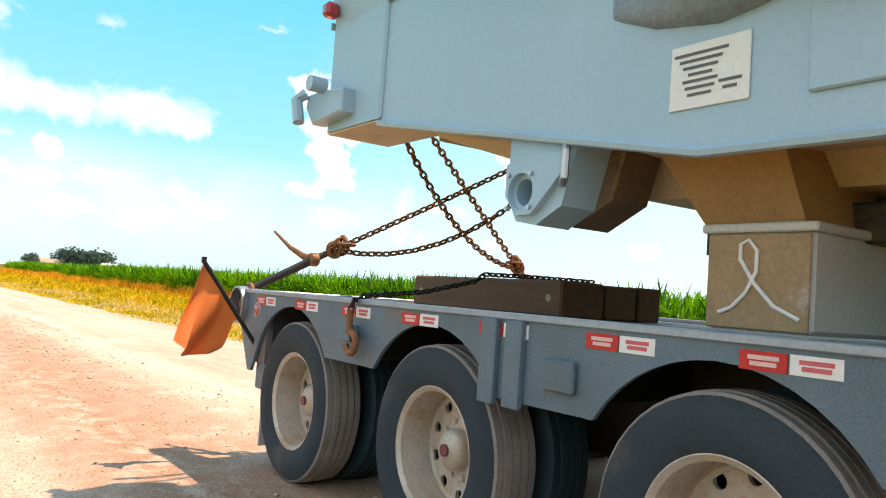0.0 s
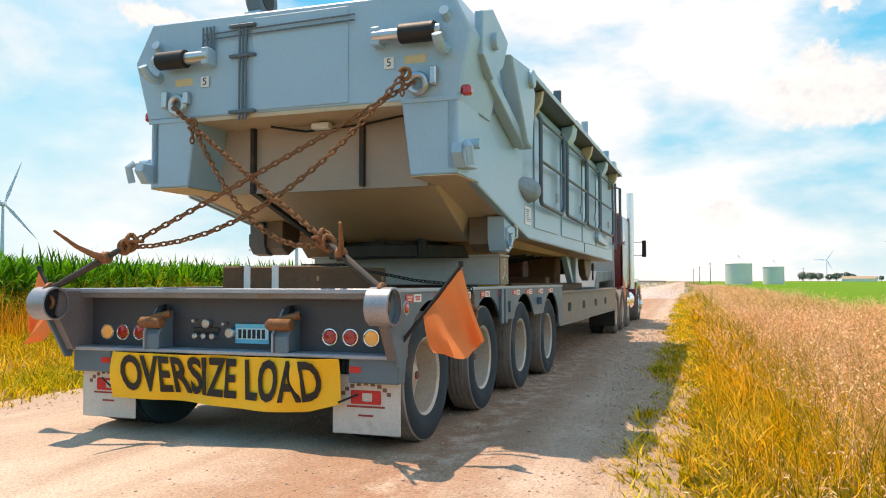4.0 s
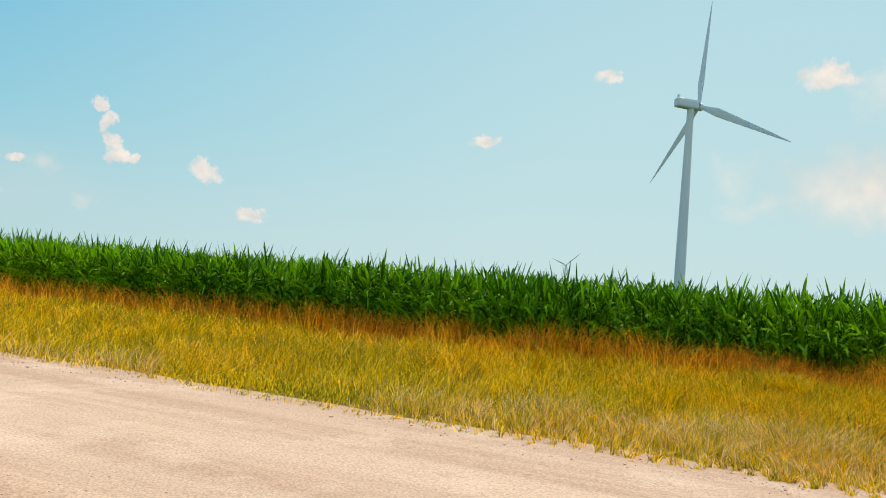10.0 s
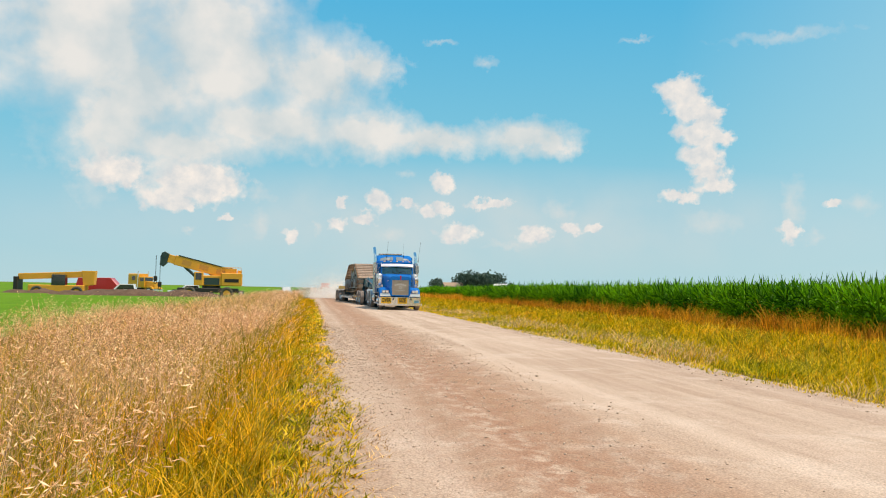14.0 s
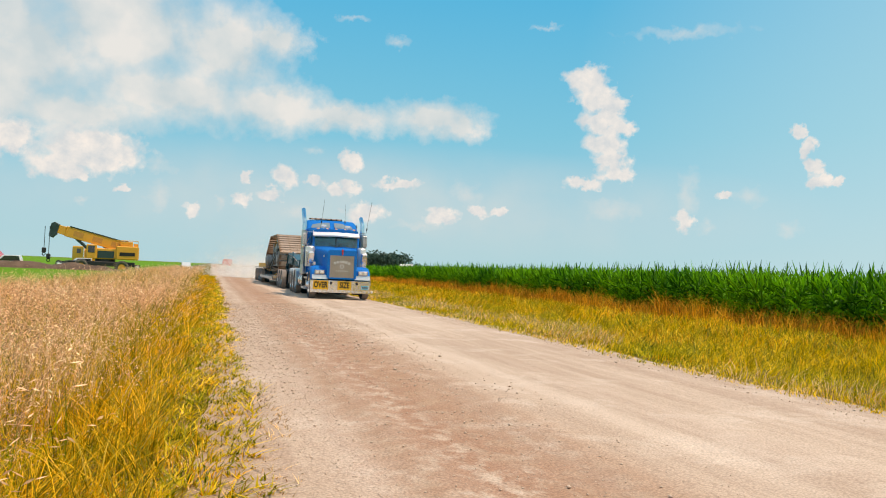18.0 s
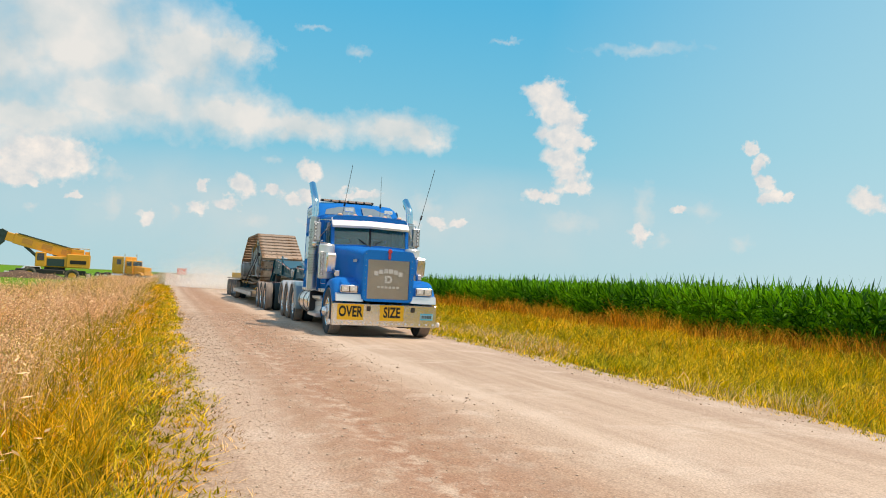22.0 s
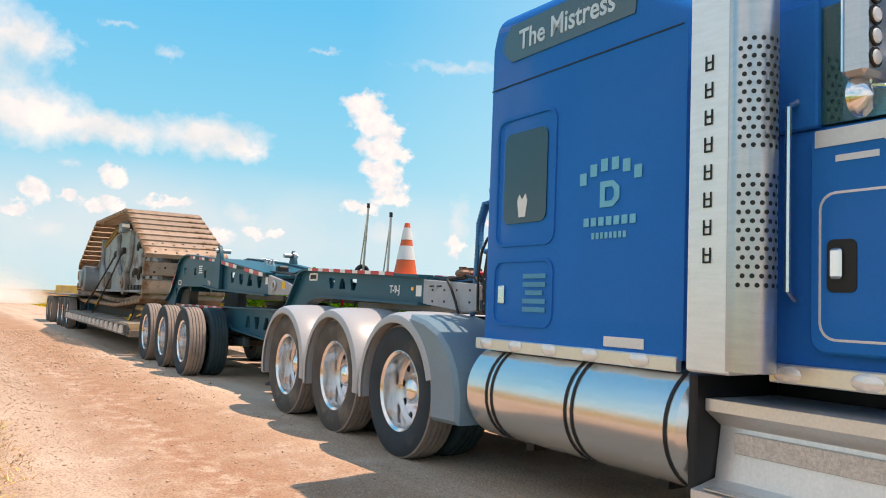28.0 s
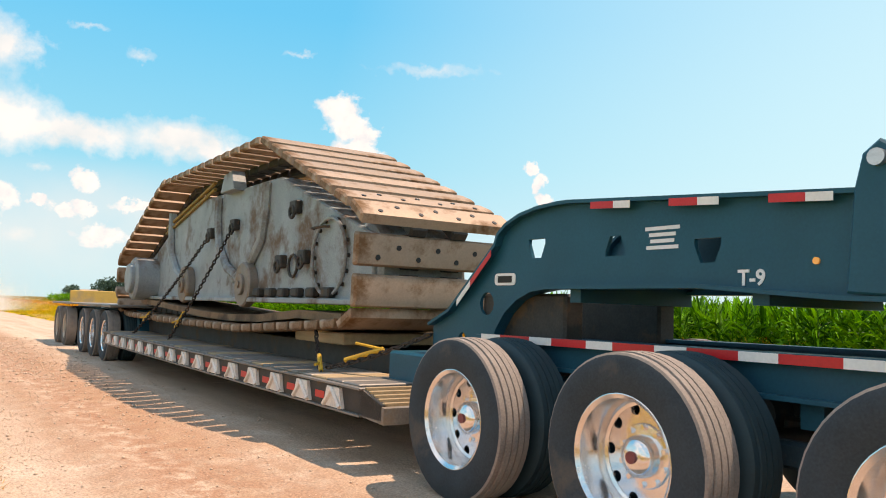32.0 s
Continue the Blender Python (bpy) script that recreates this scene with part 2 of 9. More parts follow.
    if bump:
        bp = N("ShaderNodeBump"); bp.inputs["Strength"].default_value, bp.inputs["Distance"].default_value = min(1, bump * 30), bump
        L(add.outputs[0], bp.inputs["Height"]); L(bp.outputs[0], b.inputs["Normal"])
    MATS[name] = m
    return m


def leaf_mat(name, col, col2, var=0.25, glow=0.35, scale=0.5):
    """Blades and leaves: two hues blended per blade and over the ground, light shining through."""
    m = bpy.data.materials.new(name)
    m.use_nodes = True
    nt = m.node_tree
    N, L = nt.nodes.new, nt.links.new
    nt.nodes.clear()
    out = N("ShaderNodeOutputMaterial")
    geo, co = N("ShaderNodeNewGeometry"), N("ShaderNodeTexCoord")
    n1 = N("ShaderNodeTexNoise"); n1.inputs["Scale"].default_value, n1.inputs["Detail"].default_value = scale, 4
    L(co.outputs["Object"], n1.inputs[0])
    a = N("ShaderNodeMath"); a.operation = "MULTIPLY_ADD"
    L(geo.outputs["Random Per Island"], a.inputs[0]); a.inputs[1].default_value = 0.38; L(n1.outputs["Fac"], a.inputs[2])
    r = N("ShaderNodeMapRange"); L(a.outputs[0], r.inputs["Value"])
    r.inputs["From Min"].default_value, r.inputs["From Max"].default_value = 0.48, 0.90
    mx = N("ShaderNodeMix"); mx.data_type = "RGBA"
    L(r.outputs[0], mx.inputs["Factor"]); mx.inputs["A"].default_value, mx.inputs["B"].default_value = (*col, 1), (*col2, 1)
    hsv = N("ShaderNodeHueSaturation"); L(mx.outputs["Result"], hsv.inputs["Color"])
    v = N("ShaderNodeMapRange"); L(geo.outputs["Random Per Island"], v.inputs["Value"])
    v.inputs["To Min"].default_value, v.inputs["To Max"].default_value = 1 - var, 1 + var
    L(v.outputs[0], hsv.inputs["Value"])
    d, t, g = N("ShaderNodeBsdfDiffuse"), N("ShaderNodeBsdfTranslucent"), N("ShaderNodeBsdfGlossy")
    L(hsv.outputs[0], d.inputs[0]); L(hsv.outputs[0], t.inputs[0])
    g.inputs["Roughness"].default_value = 0.5
    s1, s2 = N("ShaderNodeMixShader"), N("ShaderNodeMixShader")
    s1.inputs[0].default_value, s2.inputs[0].default_value = glow, 0.015
    L(d.outputs[0], s1.inputs[1]); L(t.outputs[0], s1.inputs[2])
    L(s1.outputs[0], s2.inputs[1]); L(g.outputs[0], s2.inputs[2])
    L(s2.outputs[0], out.inputs[0])
    return m


def glass_mat(name, col, alpha=0.35):
    """Tinted vehicle glass: a glossy sheet over a dark see-through tint."""
    m = bpy.data.materials.new(name)
    m.use_nodes = True
    nt = m.node_tree
    N, L = nt.nodes.new, nt.links.new
    nt.nodes.clear()
    out = N("ShaderNodeOutputMaterial")
    t, g, f, s = N("ShaderNodeBsdfTransparent"), N("ShaderNodeBsdfGlossy"), N("ShaderNodeFresnel"), N("ShaderNodeMixShader")
    t.inputs[0].default_value = (*[c * alpha for c in col], 1)
    g.inputs["Roughness"].default_value = 0.03
    f.inputs["IOR"].default_value = 1.9
    d, film_ = N("ShaderNodeBsdfDiffuse"), N("ShaderNodeMixShader")   # teal diffuse film: the pane's lit look is put into its colour
    d.inputs[0].default_value, film_.inputs[0].default_value = (.05, .34, .37, 1), 0.22
    L(t.outputs[0], film_.inputs[1]); L(d.outputs[0], film_.inputs[2])
    L(f.outputs[0], s.inputs[0]); L(film_.outputs[0], s.inputs[1]); L(g.outputs[0], s.inputs[2])
    L(s.outputs[0], out.inputs[0])
    return m


# ---- mesh kit ----
class Kit:
    """Collects simple solids into one mesh."""

    def __init__(self):
        self.v, self.f = [], []

    def add(self, verts, faces):
        o = len(self.v)
        self.v += [tuple(p) for p in verts]
        self.f += [tuple(i + o for i in q) for q in faces]
        return self

    def box(self, x0, x1, y0, y1, z0, z1, b=0.0):
        if x0 > x1: x0, x1 = x1, x0
        if y0 > y1: y0, y1 = y1, y0
        if z0 > z1: z0, z1 = z1, z0
        b = min(b, (x1 - x0) * .45, (y1 - y0) * .45, (z1 - z0) * .45)
        if b <= 0:
            v = [(x, y, z) for z in (z0, z1) for y in (y0, y1) for x in (x0, x1)]
            return self.add(v, [(0, 2, 3, 1), (4, 5, 7, 6), (0, 1, 5, 4), (2, 6, 7, 3), (0, 4, 6, 2), (1, 3, 7, 5)])
        V, idx = [], {}
        for sx in (0, 1):
            for sy in (0, 1):
                for sz in (0, 1):
                    c = ((x0, x1)[sx], (y0, y1)[sy], (z0, z1)[sz])
                    d = [b * (1 - 2 * s) for s in (sx, sy, sz)]
                    for ax in range(3):
                        p = [c[i] + (0 if i == ax else d[i]) for i in range(3)]
                        idx[sx, sy, sz, ax] = len(V)
                        V.append(p)
        F = []
        q = [(0, 0), (1, 0), (1, 1), (0, 1)]
        for ax in range(3):
            for s in (0, 1):
                ring = []
                for a, c in q:
                    k = [0, 0, 0]; k[ax] = s; k[(ax + 1) % 3] = a; k[(ax + 2) % 3] = c
                    ring.append(idx[(*k, ax)])
                F.append(tuple(ring if s else ring[::-1]))
        for ax in range(3):
            o1, o2 = (ax + 1) % 3, (ax + 2) % 3
            for a in (0, 1):
                for c in (0, 1):
                    k0, k1 = [0, 0, 0], [0, 0, 0]
                    k0[ax], k1[ax] = 0, 1
                    k0[o1] = k1[o1] = a; k0[o2] = k1[o2] = c
                    r = (idx[(*k0, o1)], idx[(*k1, o1)], idx[(*k1, o2)], idx[(*k0, o2)])
                    F.append(r if (a ^ c) else r[::-1])
        for key in ((i, j, k) for i in (0, 1) for j in (0, 1) for k in (0, 1)):
            t = tuple(idx[(*key, ax)] for ax in range(3))
            F.append(t if sum(key) % 2 else t[::-1])
        return self.add(V, F)

    def rings(self, rings, cap=True, closed=True):
        """Skin from ring to ring (equal counts)."""
        o, n = len(self.v), len(rings[0])
        for r in rings:
            self.v += [tuple(p) for p in r]
        for i in range(len(rings) - 1):
            for j in range(n if closed else n - 1):
                a, b2 = o + i * n + j, o + i * n + (j + 1) % n
                self.f.append((a, b2, b2 + n, a + n))
        if cap:
            self.f.append(tuple(range(o + n - 1, o - 1, -1)))
            self.f.append(tuple(o + (len(rings) - 1) * n + j for j in range(n)))
        return self

    def lathe(self, prof, c=(0, 0, 0), axis="x", n=28, a0=0.0, a1=360.0, cap=False):
        """prof: (radius, along) pairs, turned about an axis through c."""
        full = abs(a1 - a0 - 360) < 1e-6
        m = n if full else n + 1
        R = []
        for r, h in prof:
            ring = []
            for j in range(m):
                t = radians(a0 + (a1 - a0) * j / n)
                p, q = r * math.cos(t), r * math.sin(t)
                ring.append({"x": (c[0] + h, c[1] + p, c[2] + q), "y": (c[0] + q, c[1] + h, c[2] + p), "z": (c[0] + p, c[1] + q, c[2] + h)}[axis])
            R.append(ring)
        return self.rings(R, cap=cap, closed=full)

    def cyl(self, c, r, h, axis="x", n=20, b=0.0, r2=None):
        """A closed cylinder from c along an axis, with eased edges."""
        r2 = r if r2 is None else r2
        pr = [(r - b, 0), (r, b), (r2, h - b), (r2 - b, h)] if b else [(r, 0), (r2, h)]
        return self.lathe(pr, c, axis, n, cap=True)

    def tube(self, pts, r, n=8, cap=True):
        """A round bar along a line of points; r may be a list."""
        P = [Vector(p) for p in pts]
        R, up = [], None
        for i, p in enumerate(P):
            d = (P[min(i + 1, len(P) - 1)] - P[max(i - 1, 0)]).normalized()
            if up is None:
                up = d.orthogonal().normalized()
            up = (up - d * up.dot(d)).normalized()
            s = d.cross(up)
            rr = r[i] if isinstance(r, (list, tuple)) else r
            R.append([p + (up * math.cos(2 * math.pi * j / n) + s * math.sin(2 * math.pi * j / n)) * rr for j in range(n)])
        return self.rings(R, cap=cap)

    def prism(self, poly, a0, a1, axis="x", b=0.0):
        """An outline, in the plane across the axis, thickened from a0 to a1. Planes: x: (y, z), y: (x, z), z: (x, y)."""
        def put(p, h):
            return {"x": (h, p[0], p[1]), "y": (p[0], h, p[1]), "z": (p[0], p[1], h)}[axis]
        area = sum(poly[i][0] * poly[(i + 1) % len(poly)][1] - poly[(i + 1) % len(poly)][0] * poly[i][1] for i in range(len(poly)))
        if area < 0:
            poly = poly[::-1]
        if b:
            ins, n = [], len(poly)
            for i in range(n):
                p0, p1, p2 = (Vector((*poly[j % n], 0)) for j in (i - 1, i, i + 1))
                d1, d2 = (p1 - p0).normalized(), (p2 - p1).normalized()
                n1, n2 = Vector((-d1.y, d1.x, 0)), Vector((-d2.y, d2.x, 0))
                m = (n1 + n2) / max(0.4, 1 + n1.dot(n2))
                q = p1 + m * b
                ins.append((q.x, q.y))
            s = b if a1 > a0 else -b
            R = [[put(p, a0) for p in ins], [put(p, a0 + s) for p in poly], [put(p, a1 - s) for p in poly], [put(p, a1) for p in ins]]
        else:
            R = [[put(p, a0) for p in poly], [put(p, a1) for p in poly]]
        return self.rings(R)

    def plate(self, outer, holes, a0, a1, axis="x"):
        """A flat plate with openings through it."""
        from mathutils.geometry import tessellate_polygon
        def put(p, h):
            return {"x": (h, p[0], p[1]), "y": (p[0], h, p[1]), "z": (p[0], p[1], h)}[axis]
        loops = [outer] + list(holes)
        tris = tessellate_polygon([[Vector((*p, 0)) for p in l] for l in loops])
        flat = [p for l in loops for p in l]
        n, o = len(flat), len(self.v)
        self.v += [put(p, a0) for p in flat] + [put(p, a1) for p in flat]
        for t in tris:
            self.f.append(tuple(o + i for i in t)); self.f.append(tuple(o + n + i for i in reversed(t)))
        k = 0
        for l in loops:
            for i in range(len(l)):
                a, b2 = o + k + i, o + k + (i + 1) % len(l)
                self.f.append((a, b2, b2 + n, a + n))
            k += len(l)
        return self

    def torus(self, c, R, r, axis="x", n=24, m=8, a0=0, a1=360):
        pts = []
        for j in range(n + 1):
            t = radians(a0 + (a1 - a0) * j / n)
            p, q = R * math.cos(t), R * math.sin(t)
            pts.append({"x": (c[0], c[1] + p, c[2] + q), "y": (c[0] + p, c[1], c[2] + q), "z": (c[0] + p, c[1] + q, c[2])}[axis])
        return self.tube(pts, r, m)

    def moved(self, m):
        self.v = [tuple(m @ Vector(p)) for p in self.v]
        return self

    def join(self, other, m=None):
        return self.add([(m @ Vector(p)) if m else p for p in other.v], other.f)

    def mesh(self, name, material, smooth=35):
        me = bpy.data.meshes.new(name)
        me.from_pydata(self.v, [], self.f)
        me.validate()
        bm = bmesh.new(); bm.from_mesh(me)
        bmesh.ops.recalc_face_normals(bm, faces=bm.faces)
        bm.to_mesh(me); bm.free()
        me.materials.append(material)
        if smooth:
            me.shade_smooth()
            me.set_sharp_from_angle(angle=radians(smooth))
        return me


def thing(name, label, category, group="", m=None, kind=""):
    ob = new(name)
    ob.empty_display_size = 0.3
    if m is not None:
        ob.matrix_world = m
    return tagged(ob, label, category, group, kind)


def part(name, kit, material, parent, label="", smooth=35, m=None):
    ob = new(name, kit.mesh(name, material, smooth) if isinstance(kit, Kit) else kit)
    ob.parent = parent
    if m is not None:
        ob.matrix_basis = m
    return tagged(ob, label)


def solo(name, kit, material, label, category, group="", m=None, kind="", smooth=35):
    ob = new(name, kit.mesh(name, material, smooth) if isinstance(kit, Kit) else kit)
    if m is not None:
        ob.matrix_world = m
    return tagged(ob, label, category, group, kind)


def words(text, size, material, parent, m, name="lettering", label="", depth=0.002, bold=0.0, squeeze=1.0, spacing=1.0):
    """Raised lettering, centred at m: reads along m's x, up along m's y."""
    cu = bpy.data.curves.new("text", "FONT")
    cu.body, cu.size, cu.extrude, cu.offset = text, size, depth, bold
    cu.align_x, cu.align_y, cu.space_character, cu.resolution_u = "CENTER", "CENTER", spacing, 3
    tmp = bpy.data.objects.new("text", cu)
    scene.collection.objects.link(tmp)
    me = bpy.data.meshes.new_from_object(tmp.evaluated_get(bpy.context.evaluated_depsgraph_get()))
    bpy.data.objects.remove(tmp)
    bpy.data.curves.remove(cu)
    me.transform(Matrix.Diagonal((squeeze, 1, 1, 1)))
    me.materials.clear(); me.materials.append(material)
    ob = new(name, me)
    ob.parent, ob.matrix_basis = parent, m
    return tagged(ob, label)


def facing(x, y, z, way):
    """The pose of lettering on a side: way '-x', '+y', '-y'."""
    rz = {"-x": -90, "+y": 180, "-y": 0, "+x": 90}[way]
    return pose(x, y, z, 90, 0, rz)


def rounded(x0, x1, y0, y1, r, n=4):
    out = []
    for cx, cy, s in ((x1 - r, y1 - r, 0), (x0 + r, y1 - r, 90), (x0 + r, y0 + r, 180), (x1 - r, y0 + r, 270)):
        for i in range(n + 1):
            t = radians(s + 90 * i / n)
            out.append((cx + r * math.cos(t), cy + r * math.sin(t)))
    return out


def circle(cy, cz, r, n=20):
    return [(cy + r * math.cos(2 * math.pi * i / n), cz + r * math.sin(2 * math.pi * i / n)) for i in range(n)]

# ---- ground, road, fields ----
rng = np.random.default_rng(7)


def wavy(y, seed, amp=0.12):
    return amp * (math.sin(y * 0.9 + seed) + 0.7 * math.sin(y * 2.3 + seed * 2) + 0.4 * math.sin(y * 5.1 + seed * 3))


def road_left(y): return 0.42 + wavy(y, 1.0, 0.06)
def road_right(y): return 6.45 + wavy(y, 2.0, 0.06)


def height(x, y):
    """The lie of the land across the road."""
    if x < 0.3:
        return -0.02 - 0.30 * (1 - math.cos(min(1, (0.3 - x) / 3.2) * math.pi)) / 2 if x > -2.9 else -0.32 + 0.14 * min(1, (-2.9 - x) / 3)
    if x <= 6.5:
        return 0.035 * (1 - ((x - 3.45) / 3.1) ** 2)
    if x < 9.2:
        return -0.22 * (1 - math.cos((x - 6.5) / 2.7 * math.pi)) / 2
    return -0.22 + 0.34 * min(1, (x - 9.2) / 4)


def road_mat():
    m = bpy.data.materials.new("gravel_road")
    m.use_nodes = True
    nt = m.node_tree
    N, L = nt.nodes.new, nt.links.new
    b = nt.nodes["Principled BSDF"]
    co, sep = N("ShaderNodeTexCoord"), N("ShaderNodeSeparateXYZ")
    L(co.outputs["Object"], sep.inputs[0])
    mp = N("ShaderNodeMapping"); mp.inputs["Scale"].default_value = (1.0, 0.06, 1.0)
    L(co.outputs["Object"], mp.inputs[0])
    def noise(vec, s, d, r=0.55):
        n = N("ShaderNodeTexNoise"); n.inputs["Scale"].default_value, n.inputs["Detail"].default_value, n.inputs["Roughness"].default_value = s, d, r
        L(vec, n.inputs[0]); return n.outputs["Fac"]
    def ramp(v, stops):
        r = N("ShaderNodeValToRGB"); L(v, r.inputs[0])
        e = r.color_ramp.elements
        while len(e) < len(stops): e.new(0.5)
        for i, (p, c) in enumerate(stops):
            e[i].position, e[i].color = p, (*c, 1)
        return r.outputs[0]
    def mix(f, a, c, mode="MIX"):
        n = N("ShaderNodeMix"); n.data_type, n.blend_type = "RGBA", mode
        if isinstance(f, float): n.inputs["Factor"].default_value = f
        else: L(f, n.inputs["Factor"])
        L(a, n.inputs["A"])
        if isinstance(c, tuple): n.inputs["B"].default_value = (*c, 1)
        else: L(c, n.inputs["B"])
        return n.outputs["Result"]
    # across the road: loose gravel at the edges, packed pale wheel tracks, a loose brown windrow near the left edge
    bands = ramp(math_map(N, L, sep.outputs[0], 0.0, 7.0), [(0.0, (0.40, 0.26, 0.15)), (0.07, (0.56, 0.41, 0.30)), (0.14, (0.58, 0.43, 0.33)), (0.18, (0.47, 0.31, 0.21)), (0.215, (0.60, 0.44, 0.33)), (0.25, (0.58, 0.42, 0.31)), (0.27, (0.45, 0.28, 0.18)), (0.36, (0.47, 0.30, 0.20)), (0.41, (0.59, 0.43, 0.32)), (0.50, (0.64, 0.49, 0.38)), (0.58, (0.57, 0.42, 0.32)), (0.66, (0.62, 0.47, 0.36)), (0.84, (0.58, 0.43, 0.33)), (0.93, (0.52, 0.38, 0.29)), (1.0, (0.46, 0.33, 0.23))])
    streak = noise(mp.outputs[0], 2.2, 6, 0.62)
    patch = noise(co.outputs["Object"], 0.9, 6, 0.65)
    c = mix(ramp(streak, [(.42, (0, 0, 0)), (.64, (.85, .85, .85))]), bands, (.47, .33, .24))
    c = mix(ramp(patch, [(.52, (0, 0, 0)), (.68, (.6, .6, .6))]), c, (.72, .58, .47))
    # loose brown soil and clods thrown up over the left third
    band = N("ShaderNodeMapRange"); L(sep.outputs[0], band.inputs["Value"])
    band.inputs["From Min"].default_value, band.inputs["From Max"].default_value = 2.95, 1.7
    mp2 = N("ShaderNodeMapping"); mp2.inputs["Scale"].default_value = (1.0, 0.75, 1.0)
    L(co.outputs["Object"], mp2.inputs[0])
    clod = noise(mp2.outputs[0], 5.0, 8, 0.72)
    mask = N("ShaderNodeMath"); mask.operation = "MULTIPLY"
    L(band.outputs[0], mask.inputs[0]); L(ramp(clod, [(.40, (0, 0, 0)), (.54, (1, 1, 1))]), mask.inputs[1])
    inner = N("ShaderNodeMapRange"); L(sep.outputs[0], inner.inputs["Value"])
    inner.inputs["From Min"].default_value, inner.inputs["From Max"].default_value = 0.9, 1.7
    inner.inputs["To Min"].default_value = 0.15
    both = N("ShaderNodeMath"); both.operation = "MULTIPLY"
    L(mask.outputs[0], both.inputs[0]); L(inner.outputs[0], both.inputs[1])
    c = mix(both.outputs[0], c, (.40, .22, .14))
    c = mix(ramp(noise(mp2.outputs[0], 3.0, 8, 0.7), [(.60, (0, 0, 0)), (.68, (.45, .45, .45))]), c, (.42, .29, .22))
    stones = N("ShaderNodeTexVoronoi"); stones.inputs["Scale"].default_value = 46
    L(co.outputs["Object"], stones.inputs[0])
    spk = ramp(stones.outputs["Distance"], [(0.0, (1.16, 1.16, 1.15)), (0.45, (1.0, 1.0, 1.0)), (0.85, (.76, .75, .74))])
    c = mix(0.8, c, spk, "MULTIPLY")
    g = noise(co.outputs["Object"], 85, 3)
    c = mix(0.7, c, ramp(g, [(.36, (.78, .77, .76)), (.64, (1.20, 1.20, 1.20))]), "MULTIPLY")
    L(c, b.inputs["Base Color"])
    b.inputs["Roughness"].default_value = 0.95
    b.inputs["Specular IOR Level"].default_value = 0.15
    h = N("ShaderNodeMath"); h.operation = "MULTIPLY_ADD"
    L(stones.outputs["Distance"], h.inputs[0]); h.inputs[1].default_value = -0.5; L(streak, h.inputs[2])
    bp = N("ShaderNodeBump"); bp.inputs["Strength"].default_value, bp.inputs["Distance"].default_value = 0.8, 0.012
    L(h.outputs[0], bp.inputs["Height"]); L(bp.outputs[0], b.inputs["Normal"])
    return m


def math_map(N, L, v, a, b):
    n = N("ShaderNodeMapRange"); L(v, n.inputs["Value"])
    n.inputs["From Min"].default_value, n.inputs["From Max"].default_value = a, b
    return n.outputs[0]


def steps(near, far, growth=1.18, first=0.5):
    ys, y, s = [0.0], 0.0, first
    while y < far:
        y += s
        ys.append(y)
        if y > near: s *= growth
    return [-v for v in ys[:0:-1]] + ys


def strip(name, xs, ys, z, material, label, category):
    """A sheet over columns given by functions or numbers."""
    V, F, n = [], [], len(xs)
    for y in ys:
        for x in xs:
            xx = x(y) if callable(x) else x
            V.append((xx, y, z(xx, y)))
    for i in range(len(ys) - 1):
        for j in range(n - 1):
            a = i * n + j
            F.append((a, a + 1, a + n + 1, a + n))
    me = bpy.data.meshes.new(name)
    me.from_pydata(V, [], F)
    me.materials.append(material)
    me.shade_smooth()
    return tagged(new(name, me), label, category, "", "structure")


def bumpy(x, y):
    """The driven surface: faint ruts, and a ridge of loose soil left by the grader."""
    ridge = math.exp(-((x - 1.30 - .10 * math.sin(y * .21)) / .14) ** 2) * .030 + math.exp(-((x - 2.75) / .25) ** 2) * .018
    ripple = .016 * max(0, 1 - abs(x - 2.15) / .75) * noise.noise(Vector((x * 3.0, y * 4.5, 8.0))) if abs(y) < 40 else 0
    return height(x, y) + ripple + 0.010 * noise.noise(Vector((x * 2.2, y * 0.5, 1.3))) + ridge * (.7 + .6 * noise.noise(Vector((x * 2, y * 1.1, 5.0))))


YS = steps(40, 2600, 1.18, 0.25)
soil = mat("verge_soil", (.17, .12, .012), 0.95, var=0.35, scale=0.8, fine=30, bump=0.02, dirt=(.34, .20, .07), dirt_at=0.52, spec=0.1)
strip("ground", [-3000, -1200, -400, -120, -40, -15, -8, -5, -3, -2, -1, -0.3, lambda y: road_left(y) - 0.40, 1.5, 5.0, lambda y: road_right(y) + 0.30, 7.2, 8.2, 9.2, 11, 13.2, 16, 40, 120, 400, 1200, 3000], YS,
      lambda x, y: height(x, y) - (0.12 if 1 < x < 6 else 0.012), soil, "flat farmland with dry grassy verges beside a gravel road", "ground")
def verge_l(y): return road_left(y) - 0.45
def verge_r(y): return road_right(y) + 0.35


road_cols = [verge_l, road_left] + [lambda y, f=f: road_left(y) * (1 - f) + road_right(y) * f for f in [i / 60 for i in range(1, 60)]] + [road_right, verge_r]
strip("road", road_cols, YS, bumpy, road_mat(), "pale dusty gravel road with brown loose edges", "road")
bean = mat("bean_field", (.11, .25, .008), 0.9, var=0.35, scale=0.35, fine=9, bump=0.05, spec=0.1)
strip("bean_field", [-900, -300, -100, -40, -20, -12, -8.5, -6.4], steps(60, 1500), lambda x, y: height(x, y) + 0.22 + 0.06 * noise.noise(Vector((x * 1.5, y * 1.5, 0))), bean, "low bright green soybean field", "field")


